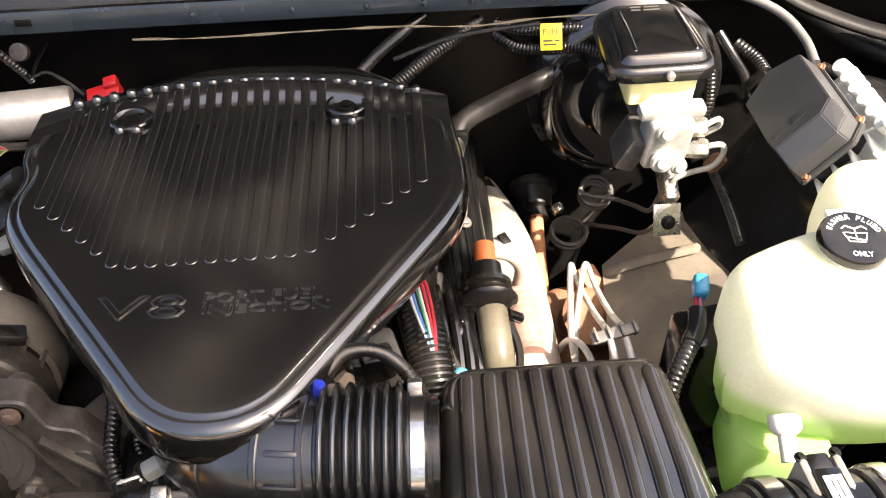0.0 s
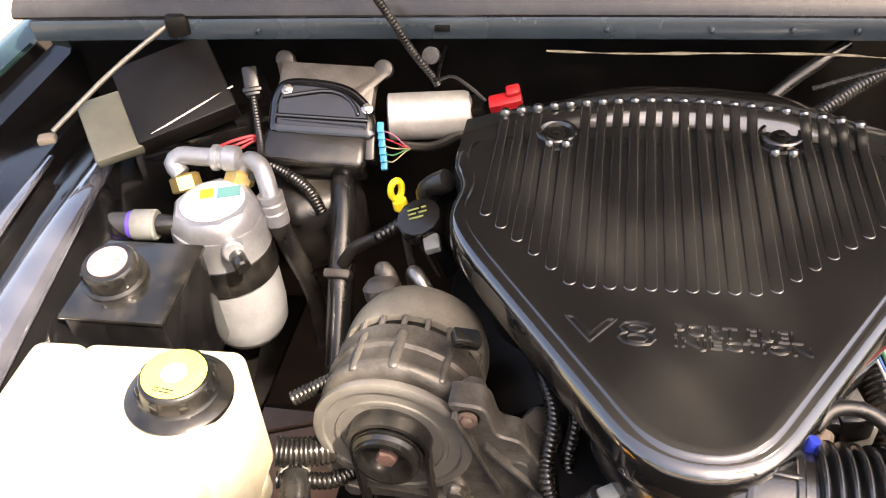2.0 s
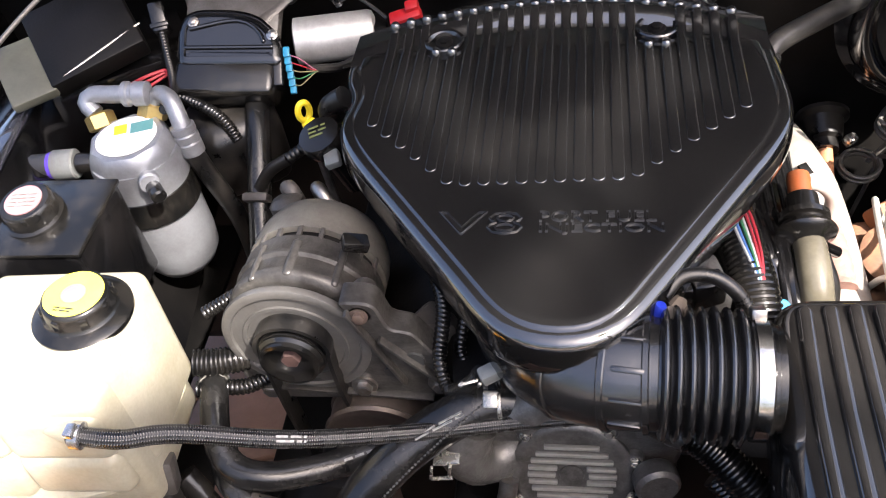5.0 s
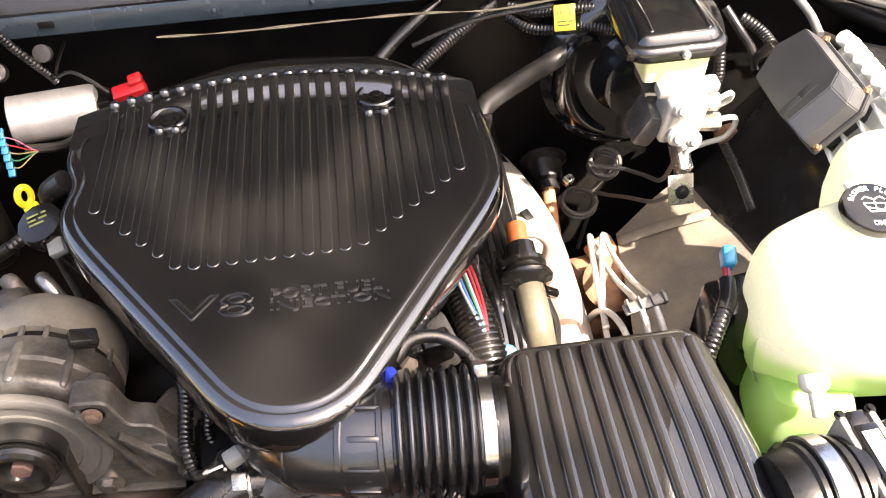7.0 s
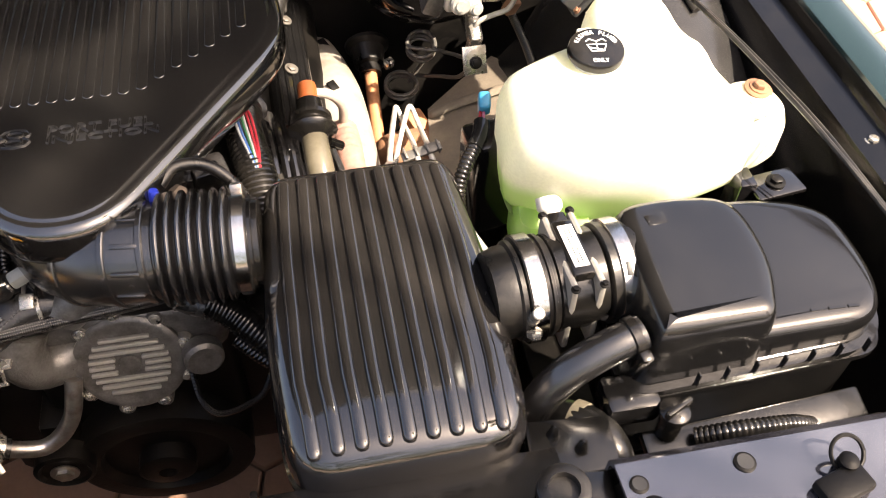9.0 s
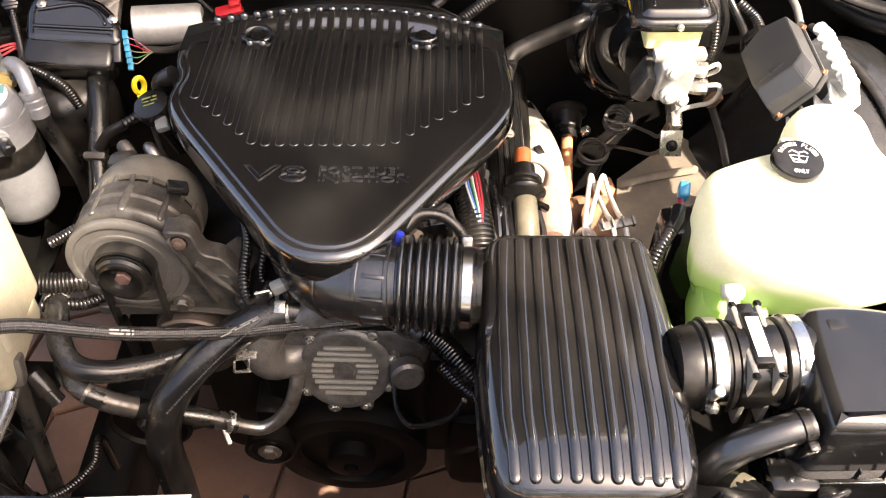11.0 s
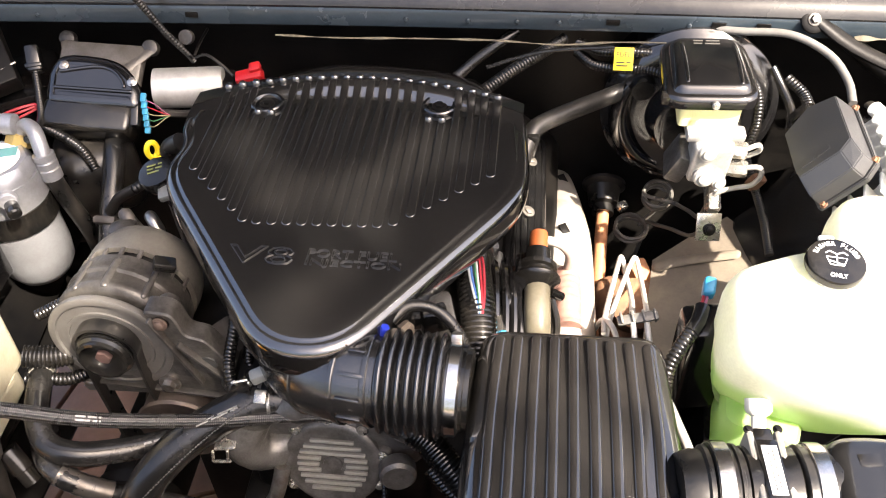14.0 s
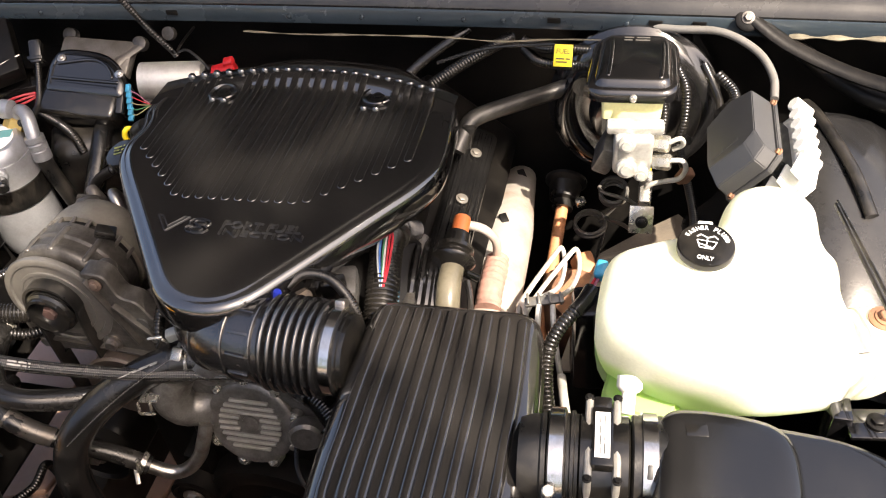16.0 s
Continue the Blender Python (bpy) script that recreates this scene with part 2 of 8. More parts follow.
FADED_PRINT = mat("faded_print", (0.4, 0.39, 0.36), 0.5, stain=(0.05, 0.05, 0.05), amount=1.0, scale=160)
# near-black metal; the shade low in the bay is put into this colour
SHADED_METAL = mat("shaded_metal", (0.0025, 0.0023, 0.0022), 0.45, stain=(0.010, 0.0085, 0.007), amount=0.6, scale=18, bump=0.4, ior=1.3)
INNER_BLACK = mat("inner_black", (0.003, 0.003, 0.0033), 0.14, stain=(0.013, 0.0115, 0.01), amount=0.5, scale=7, bump=0.06, ior=1.5)
ALUMINIUM = mat("cast_aluminium", (0.115, 0.112, 0.107), 0.36, 0.45, stain=(0.04, 0.036, 0.031), amount=0.95, scale=42, bump=0.8, grain=380, spread=0.3)
OLD_ALUMINIUM = mat("weathered_aluminium", (0.085, 0.079, 0.073), 0.42, 0.3, stain=(0.046, 0.039, 0.032), amount=0.95, scale=40, bump=0.8, grain=320, spread=0.3)
GRIMY = mat("grimy_casting", (0.066, 0.062, 0.057), 0.38, 0.35, stain=(0.018, 0.0155, 0.013), amount=1.0, scale=38, bump=0.7, grain=260, spread=0.35)
SATIN = mat("satin_aluminium", (0.5, 0.5, 0.51), 0.22, 0.9, stain=(0.3, 0.28, 0.26), amount=0.6, scale=24, bump=0.15)
STEEL = mat("steel", (0.42, 0.41, 0.39), 0.33, 0.95, stain=(0.18, 0.13, 0.09), amount=0.7, scale=60, bump=0.2)
PLATED = mat("zinc_plated", (0.42, 0.41, 0.375), 0.26, 0.75, stain=(0.2, 0.17, 0.11), amount=0.7, scale=80, bump=0.2)
RUST = mat("rusty_steel", (0.17, 0.085, 0.05), 0.75, 0.1, stain=(0.32, 0.16, 0.08), amount=0.8, scale=50, bump=0.8)
HEAT_SHIELD = mat("heat_shield", (0.42, 0.395, 0.36), 0.42, 0.4, stain=(0.26, 0.18, 0.12), amount=0.8, scale=16, bump=0.5)
ROD_ORANGE = mat("orange_shaft", (0.47, 0.2, 0.09), 0.6, 0.1, stain=(0.25, 0.12, 0.07), amount=0.7, scale=40, bump=0.4)
ORANGE = mat("orange_silicone", (0.3, 0.075, 0.02), 0.5, stain=(0.2, 0.07, 0.03), amount=0.6, scale=60)
PINK_BOOT = mat("faded_boot", (0.3, 0.165, 0.13), 0.7, stain=(0.17, 0.09, 0.075), amount=0.8, scale=70, bump=0.6)
CLEAR_BROWN = mat("smoky_tube", (0.1, 0.09, 0.065), 0.15, stain=(0.05, 0.043, 0.03), amount=0.6, scale=30)
LINE_GREY = mat("coated_line", (0.5, 0.49, 0.46), 0.4, 0.2, stain=(0.25, 0.22, 0.17), amount=0.5, scale=60)
DARK_LINE = mat("dark_line", (0.12, 0.117, 0.108), 0.4, 0.4, stain=(0.16, 0.13, 0.1), amount=0.5, scale=50)
BROWN_PANEL = mat("dirty_panel", (0.11, 0.093, 0.075), 0.7, stain=(0.24, 0.2, 0.15), amount=0.8, scale=10, bump=0.8)
CREAM = mat("aged_white_plastic", (0.43, 0.405, 0.315), 0.33, stain=(0.3, 0.265, 0.175), amount=0.8, scale=10, bump=0.1)
WHITE_PLASTIC = mat("white_plastic", (0.82, 0.82, 0.76), 0.4, stain=(0.7, 0.68, 0.58), amount=0.4, scale=12, bump=0.05)
RES_YELLOW = mat("yellowed_reservoir", (0.72, 0.7, 0.36), 0.35, stain=(0.6, 0.55, 0.28), amount=0.5, scale=30)
YELLOW = mat("battery_yellow", (0.62, 0.29, 0.006), 0.3, stain=(0.5, 0.23, 0.012), amount=0.4, scale=14, bump=0.08)
TAG_YELLOW = mat("tag_yellow", (0.85, 0.66, 0.03), 0.45, stain=(0.7, 0.5, 0.05), amount=0.3)
CAP_YELLOW = mat("label_yellow", (0.82, 0.75, 0.07), 0.4, stain=(0.7, 0.62, 0.1), amount=0.4, scale=60)
LABEL_PINK = mat("label_pink", (0.24, 0.13, 0.135), 0.5)
RED = mat("red_plastic", (0.34, 0.01, 0.014), 0.35, stain=(0.26, 0.02, 0.018), amount=0.5)
BLUE = mat("blue_plastic", (0.012, 0.03, 0.35), 0.35)
TEAL = mat("teal_plastic", (0.02, 0.24, 0.4), 0.35, stain=(0.02, 0.12, 0.2), amount=0.6, scale=80)
PALE_TEAL = mat("pale_connector", (0.08, 0.27, 0.27), 0.45, stain=(0.16, 0.22, 0.21), amount=0.5)
PALE_GREY = mat("pale_grey_plastic", (0.15, 0.158, 0.153), 0.36, stain=(0.09, 0.086, 0.075), amount=0.7, scale=50)
RELAY_GREY = mat("relay_grey", (0.032, 0.033, 0.035), 0.36, stain=(0.06, 0.058, 0.054), amount=0.4, scale=16, bump=0.35, grain=600)
LABEL_WHITE = mat("label_white", (0.8, 0.8, 0.78), 0.45, stain=(0.68, 0.66, 0.6), amount=0.3)
PRINT_BLACK = mat("print_black", (0.02, 0.02, 0.02), 0.5)
PRINT_BLUE = mat("print_blue", (0.02, 0.12, 0.5), 0.45)
PRINT_WHITE = mat("print_white", (0.75, 0.78, 0.78), 0.5)
GOLD_PRINT = mat("print_gold", (0.6, 0.5, 0.12), 0.5)
BODY_BLUE = mat("body_paint_blue", (0.022, 0.033, 0.043), 0.24, 0.2, stain=(0.042, 0.056, 0.068), amount=0.5, scale=6, bump=0.02, coat=0.5)
BODY_TEAL = mat("body_paint_teal", (0.014, 0.033, 0.034), 0.1, 0.3, stain=(0.025, 0.045, 0.044), amount=0.3, scale=5, bump=0.01, coat=0.7)
COWL_GREY = mat("cowl_dark_grey", (0.02, 0.0197, 0.0195), 0.22, stain=(0.045, 0.043, 0.041), amount=0.6, scale=7, bump=0.08)
SEAL = mat("cream_sealant", (0.13, 0.115, 0.08), 0.7, stain=(0.05, 0.042, 0.03), amount=0.9, scale=50, bump=0.6)
TILE = mat("terracotta", (0.42, 0.25, 0.18), 0.6, stain=(0.28, 0.15, 0.1), amount=0.6, scale=7, bump=0.4, grain=120, piece=0.14)
GROUT = mat("grout", (0.24, 0.18, 0.145), 0.9, stain=(0.34, 0.26, 0.2), amount=0.6, scale=5, bump=0.6, grain=90)

LEAF = mat("leaf", (0.05, 0.1, 0.02), 0.5, stain=(0.09, 0.13, 0.03), amount=0.6, scale=3)
BARK = mat("bark", (0.12, 0.085, 0.06), 0.9, stain=(0.2, 0.15, 0.11), amount=0.6, scale=9, bump=0.9, grain=60)
HOOD_FELT = mat("hood_felt", (0.01, 0.01, 0.0105), 0.85, stain=(0.02, 0.02, 0.02), amount=0.5, scale=8, bump=0.6, grain=200)
DUSTY_PANEL = mat("dusty_grey_panel", (0.011, 0.011, 0.0115), 0.2, stain=(0.032, 0.031, 0.03), amount=0.8, scale=6, bump=0.15)
CHROME = mat("bright_steel_band", (0.62, 0.61, 0.59), 0.14, 1.0, stain=(0.35, 0.33, 0.3), amount=0.5, scale=60, bump=0.08)



def glass(name):
    m = bpy.data.materials.new(name)
    m.use_nodes = True
    b = m.node_tree.nodes["Principled BSDF"]
    b.inputs["Base Color"].default_value, b.inputs["Roughness"].default_value = (0.55, 0.62, 0.6, 1), 0.02
    b.inputs["Transmission Weight"].default_value, b.inputs["IOR"].default_value = 1.0, 1.45
    return m


GLASS = glass("windscreen_glass")


def braided(name, base, pale, freq, turns, rough):
    """Black hose with a diamond braid, its glints put in as pale colour, laid out along the hose's own coordinates."""
    m = mat(name, base, rough, stain=tuple(c * 3.2 for c in base), amount=0.5, scale=30, bump=0.1)
    nd, lk = m.node_tree.nodes, m.node_tree.links
    bsdf = nd["Principled BSDF"]
    co, sep = nd.new("ShaderNodeTexCoord"), nd.new("ShaderNodeSeparateXYZ")
    lk.new(co.outputs["UV"], sep.inputs[0])
    waves = []
    for sign in (1, -1):
        a, b, s = nd.new("ShaderNodeMath"), nd.new("ShaderNodeMath"), nd.new("ShaderNodeMath")
        a.operation, b.operation, s.operation = "MULTIPLY", "MULTIPLY_ADD", "SINE"
        a.inputs[1].default_value = freq
        lk.new(sep.outputs[1], a.inputs[0])
        b.inputs[1].default_value = sign * 2 * math.pi * turns
        lk.new(sep.outputs[0], b.inputs[0])
        lk.new(a.outputs[0], b.inputs[2])
        lk.new(b.outputs[0], s.inputs[0])
        waves.append(s)
    mul, ramp = nd.new("ShaderNodeMath"), nd.new("ShaderNodeValToRGB")
    mul.operation = "MULTIPLY"
    lk.new(waves[0].outputs[0], mul.inputs[0])
    lk.new(waves[1].outputs[0], mul.inputs[1])
    ramp.color_ramp.elements[0].position, ramp.color_ramp.elements[1].position = 0.45, 0.95
    lk.new(mul.outputs[0], ramp.inputs[0])
    mix = nd.new("ShaderNodeMix")
    mix.data_type = "RGBA"
    old = bsdf.inputs["Base Color"].links[0].from_socket
    lk.new(old, mix.inputs[6])
    mix.inputs[7].default_value = (*pale, 1)
    lk.new(ramp.outputs[0], mix.inputs[0])
    lk.new(mix.outputs[2], bsdf.inputs["Base Color"])
    bp = nd.new("ShaderNodeBump")
    bp.inputs["Strength"].default_value, bp.inputs["Distance"].default_value = 0.5, 0.0006
    lk.new(mul.outputs[0], bp.inputs["Height"])
    lk.new(bp.outputs[0], bsdf.inputs["Normal"])
    return m


# paler than the cover: the raised letters' highlights are in this colour
PALE_LETTER_EDGE = mat("pale_letter_edge", (0.012, 0.012, 0.012), 0.12, stain=(0.04, 0.039, 0.037), amount=0.7, scale=60, bump=0.1, ior=2.0)
FIN_GREY = mat("pale_fin", (0.24, 0.235, 0.22), 0.5, 0.3, stain=(0.2, 0.185, 0.155), amount=0.6, scale=60, bump=0.3)
BRAID = braided("braided_hose", (0.009, 0.0085, 0.008), (0.15, 0.145, 0.135), 1500.0, 7, 0.26)
WOVEN = braided("woven_hose", (0.009, 0.0086, 0.008), (0.03, 0.028, 0.025), 1600.0, 18, 0.2)
SHINY_RUBBER = mat("shiny_rubber", (0.008, 0.008, 0.0083), 0.2, stain=(0.024, 0.0228, 0.0215), amount=0.6, scale=22, bump=0.15, ior=1.9)


def washer_plastic():
    """Milky tank wall; green fluid shows through it below the filling line."""
    m = mat("washer_tank_wall", (0.78, 0.78, 0.68), 0.36, stain=(0.7, 0.71, 0.58), amount=0.3, scale=9, bump=0.05)
    nd, lk = m.node_tree.nodes, m.node_tree.links
    bsdf = nd["Principled BSDF"]
    co, sep, add = nd.new("ShaderNodeTexCoord"), nd.new("ShaderNodeSeparateXYZ"), nd.new("ShaderNodeMath")
    noi = nd.new("ShaderNodeTexNoise")
    noi.inputs["Scale"].default_value = 9
    lk.new(co.outputs["Object"], sep.inputs[0])
    lk.new(co.outputs["Object"], noi.inputs["Vector"])
    add.operation = "MULTIPLY_ADD"
    add.inputs[1].default_value = 0.05
    lk.new(noi.outputs[0], add.inputs[0])
    lk.new(sep.outputs[2], add.inputs[2])
    mr = nd.new("ShaderNodeMapRange")
    mr.interpolation_type = "SMOOTHSTEP"
    mr.inputs[1].default_value, mr.inputs[2].default_value = 0.12, 0.155
    lk.new(add.outputs[0], mr.inputs[0])
    mix = nd.new("ShaderNodeMix")
    mix.data_type = "RGBA"
    old = bsdf.inputs["Base Color"].links[0].from_socket
    mix.inputs[6].default_value = (0.45, 0.64, 0.28, 1)
    lk.new(old, mix.inputs[7])
    lk.new(mr.outputs[0], mix.inputs[0])
    lk.new(mix.outputs[2], bsdf.inputs["Base Color"])
    bsdf.inputs["Subsurface Weight"].default_value = 0.6
    bsdf.inputs["Subsurface Radius"].default_value = (0.06, 0.06, 0.035)
    bsdf.inputs["Subsurface Scale"].default_value = 0.6
    return m


WASHER = washer_plastic()
for milky, share in ((WASHER, 0.4), (CREAM, 0.25)):
    mn, ml = milky.node_tree.nodes, milky.node_tree.links
    glow, both = mn.new("ShaderNodeBsdfTranslucent"), mn.new("ShaderNodeMixShader")
    milk = mn["Principled BSDF"]
    ml.new(milk.inputs["Base Color"].links[0].from_socket, glow.inputs["Color"])
    both.inputs[0].default_value = share
    ml.new(milk.outputs[0], both.inputs[1])
    ml.new(glow.outputs[0], both.inputs[2])
    ml.new(both.outputs[0], mn["Material Output"].inputs[0])
for tank_mat in (CREAM, RES_YELLOW):
    tank_bsdf = tank_mat.node_tree.nodes["Principled BSDF"]
    tank_bsdf.inputs["Subsurface Weight"].default_value = 0.15
    tank_bsdf.inputs["Subsurface Radius"].default_value = (0.02, 0.015, 0.01)

# ---- setting: ground, car body round the engine bay ----
def strip(bm, profile, axis, a, b, n=1, bow=None):
    """Sweeps an open profile of two coordinates along an axis ('x' or 'y') with a thickness-free sheet."""
    rows = []
    for i in range(n + 1):
        s = a + (b - a) * i / n
        off = bow(s) if bow else (0, 0)
        rows.append([bm.verts.new((s, p + off[0], z + off[1]) if axis == "x" else (p + off[0], s, z + off[1])) for p, z in profile])
    for r, q in zip(rows, rows[1:]):
        for k in range(len(profile) - 1):
            bm.faces.new((r[k], r[k + 1], q[k + 1], q[k]))
    return bm


def thick(bm, d):
    bmesh.ops.recalc_face_normals(bm, faces=bm.faces)
    bmesh.ops.solidify(bm, geom=list(bm.faces), thickness=d)
    return bm


bm = B()
block(bm, (900, 900, 0.1), pose(0, 0, -0.056), 0)
ground = solo("ground", bm, GROUT, (0, 0, 0), "paved yard floor with dark mortar joints", "ground", kind="structure", smooth=False)

# engine block and filler masses, near-black so the gaps read as shade
engine = thing("engine_block", (-0.12, 0.75, 0.3), "engine block between the frame rails, deep shade in its colour", "engine")
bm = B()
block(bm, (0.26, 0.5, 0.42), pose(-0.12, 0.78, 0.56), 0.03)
part("block", bm, SHADED_METAL, engine)
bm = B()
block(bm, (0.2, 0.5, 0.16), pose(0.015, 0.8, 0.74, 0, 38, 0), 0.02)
part("cylinder_head", bm, SHADED_METAL, engine)
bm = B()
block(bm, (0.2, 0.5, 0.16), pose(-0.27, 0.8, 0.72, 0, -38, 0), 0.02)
part("cylinder_head", bm, SHADED_METAL, engine)
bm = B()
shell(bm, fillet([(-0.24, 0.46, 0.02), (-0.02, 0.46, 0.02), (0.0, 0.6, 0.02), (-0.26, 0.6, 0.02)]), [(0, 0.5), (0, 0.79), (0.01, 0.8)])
part("timing_cover", bm, SHADED_METAL, engine)
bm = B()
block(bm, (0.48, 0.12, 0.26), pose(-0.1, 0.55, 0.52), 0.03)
part("front_mass", bm, SHADED_METAL, engine)
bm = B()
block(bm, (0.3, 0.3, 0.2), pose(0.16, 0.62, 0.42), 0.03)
part("side_mass", bm, SHADED_METAL, engine)

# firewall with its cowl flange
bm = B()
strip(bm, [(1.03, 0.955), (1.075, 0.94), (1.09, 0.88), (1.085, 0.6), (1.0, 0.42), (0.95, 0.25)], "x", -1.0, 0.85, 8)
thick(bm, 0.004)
solo("firewall", bm, SHADED_METAL, (0, 1.08, 0.6), "black painted steel firewall behind the engine", "firewall", kind="structure")
bm = B()
strip(bm, [(1.012, 0.953), (1.0, 0.956), (0.998, 0.979), (1.001, 0.984), (1.006, 0.985)], "x", -0.98, 0.86, 24, lambda s: (0.012 - 0.02 * (s + 0.06) ** 2, 0.016 * (s + 0.1)))
thick(bm, 0.003)
flange = solo("cowl_flange", bm, BODY_BLUE, (0, 1.0, 0.95), "dark blue painted cowl flange with spot welds", "body panel", kind="structure")
for i, x in enumerate((-0.66, -0.22, -0.1, -0.01, 0.06, 0.12, 0.3)):
    bm = B()
    lathe(bm, [(0.004, 0), (0.0035, 0.002), (0.001, 0.003)], (x, 1.0095 - 0.02 * (x + 0.06) ** 2, 0.969 + 0.016 * (x + 0.1)), (0, -1, 0), 10)
    part("spot_weld", bm, BODY_BLUE, flange)
# near-black blocks stand for the shade inside the flange slots
for x in (-0.42, 0.195, 0.34, 0.4):
    bm = B()
    block(bm, (0.019, 0.003, 0.008), pose(x, 1.0095 - 0.02 * (x + 0.06) ** 2, 0.9715 + 0.016 * (x + 0.1)), 0.0008)
    part("slot", bm, SHADED_METAL, flange)
bm = B()
strip(bm, [(1.0, 0.984), (0.998, 0.988), (1.001, 0.996), (1.012, 1.006), (1.05, 1.02), (1.13, 1.028), (1.14, 1.02)], "x", -1.0, 0.88, 24, lambda s: (0.012 - 0.02 * (s + 0.06) ** 2, 0.012 * (s + 0.1)))
thick(bm, 0.004)
solo("cowl_panel", bm, COWL_GREY, (0, 1.06, 1.0), "dark grey cowl panel at the foot of the windscreen", "body panel", kind="structure")
grille = thing("cowl_grille", (0, 1.2, 1.0), "black slatted air grille under the windscreen", "grille", kind="structure")
bm = B()
block(bm, (1.7, 0.18, 0.01), pose(-0.05, 1.22, 0.995), 0.002)
part("tray", bm, INNER_BLACK, grille)
bm = B()
block(bm, (0.004, 0.17, 0.014), pose(-0.85, 1.22, 1.022), 0)
slat_mesh = mesh_of("slat", bm, PLASTIC, (-0.85, 1.22, 1.022), False)
for i in range(120):
    shared("slat", slat_mesh, grille, Matrix.Translation((-0.85 + i * 0.0135, 0.02, 0.025)))
bm = B()
strip(bm, [(1.31, 1.01), (1.6, 1.22), (1.95, 1.44)], "x", -0.72, 0.62, 10, lambda s: (-0.12 * (s + 0.05) ** 2, 0))
thick(bm, 0.005)
pane = solo("windscreen", bm, GLASS, (0, 1.4, 1.05), "sloping windscreen glass behind the cowl", "window", kind="structure")
pane.visible_shadow = False

# sealant bead under the flange
bm = B()
tube(bm, [(-0.29, 0.985, 0.951), (-0.2, 0.988, 0.948), (-0.08, 0.989, 0.951), (0.03, 0.988, 0.953), (0.12, 0.986, 0.951), (0.2, 0.988, 0.957), (0.28, 0.99, 0.958)], 0.0024, 8, 0.01, flat=0.6, taper=lambda u: 0.75 + 0.5 * math.sin(u * 41) * math.sin(u * 17))
solo("sealant_bead", bm, SEAL, (0, 0.99, 0.95), "ragged cream sealant bead along the cowl", "sealant", kind="structure")
bm = B()
tube(bm, [(0.52, 0.995, 0.972), (0.58, 0.99, 0.975), (0.66, 0.985, 0.978), (0.7, 0.98, 0.972)], 0.005, 8, 0.006, flat=0.6, taper=lambda u: 0.75 + 0.5 * math.sin(u * 23))
solo("sealant_bead", bm, SEAL, (0.6, 0.99, 0.97), "ragged cream sealant bead along the cowl", "sealant", kind="structure")


def fender(side, edge, label):
    """side +1: the car's left, seen at larger x. A painted wing top, its bolted black flange and the wheel house."""
    fx = lambda d: edge + side * d
    name = "fender_right" if side > 0 else "fender_left"
    th = thing(name, (fx(0.05), 0.5, 0.85), label, "fender", kind="structure")
    b = B()
    strip(b, [(fx(0.0), 0.9), (fx(0.004), 0.91), (fx(0.025), 0.917), (fx(0.045), 0.916), (fx(0.06), 0.907), (fx(0.072), 0.885), (fx(0.082), 0.83), (fx(0.09), 0.7), (fx(0.09), 0.18)], "y", -0.35, 1.3, 12)
    thick(b, 0.004)
    part("wing", b, BODY_TEAL, th, "dark teal painted wing top")
    b = B()
    strip(b, [(fx(0.002), 0.905), (fx(-0.002), 0.886), (fx(-0.036), 0.88), (fx(-0.042), 0.86), (fx(-0.046), 0.78), (fx(-0.05), 0.66), (fx(-0.05), 0.5)], "y", -0.3, 1.08, 12)
    thick(b, 0.003)
    part("flange", b, INNER_BLACK, th, "black bolted inner flange")
    for y in (0.05, 0.3, 0.46, 0.75):
        bolt(th, (fx(-0.018), y, 0.883), (0, 0, 1), 0.006, 0.006, PLATED if side > 0 else SHADED_METAL)
    return th


fender(1, 0.722, "dark teal painted wing with a black inner flange")
fender(-1, -1.03, "dark teal painted wing with a black inner flange")

# wheel houses: black formed inner panels
bm = B()
strip(bm, [(0.70, 0.81), (0.688, 0.845), (0.668, 0.868), (0.64, 0.885), (0.605, 0.894), (0.565, 0.896), (0.535, 0.887), (0.513, 0.862), (0.49, 0.81), (0.45, 0.73), (0.36, 0.62), (0.34, 0.3)], "y", 0.55, 1.08, 26, lambda s: (0.0, -1.3 * max(0.0, 0.87 - s) ** 2 - 2.2 * max(0.0, s - 0.93) ** 1.25))
thick(bm, 0.004)
solo("wheel_house_right", bm, DUSTY_PANEL, (0.5, 0.8, 0.7), "black painted wheel house panel", "inner fender", kind="structure")
bm = B()
tube(bm, [(0.552, 0.95, 0.897), (0.562, 0.925, 0.9), (0.58, 0.87, 0.899), (0.6, 0.8, 0.894), (0.617, 0.74, 0.875)], 0.0085, 12, 0.012, flat=0.6)
solo("rubber_strip", bm, RUBBER, (0.58, 0.87, 0.89), "black rubber strip lying along the wheel house", "rubber strip")
bm = B()
strip(bm, [(0.68, 0.8), (0.66, 0.6), (0.52, 0.45), (0.42, 0.4)], "y", -0.3, 0.55, 4)
thick(bm, 0.004)
solo("inner_fender_right", bm, INNER_BLACK, (0.55, 0.1, 0.5), "black inner wing panel beside the air cleaner", "inner fender", kind="structure")
bm = B()
strip(bm, [(-0.99, 0.884), (-0.935, 0.88), (-0.90, 0.874), (-0.875, 0.868), (-0.86, 0.846), (-0.835, 0.846), (-0.825, 0.868), (-0.80, 0.872), (-0.765, 0.862), (-0.735, 0.83), (-0.71, 0.74), (-0.67, 0.66), (-0.64, 0.56)], "y", 0.36, 1.08, 18, lambda s: (-0.12 * (s - 0.5) - 0.12 * max(0, s - 0.75), -0.25 * max(0, s - 0.72) ** 1.3))
thick(bm, 0.004)
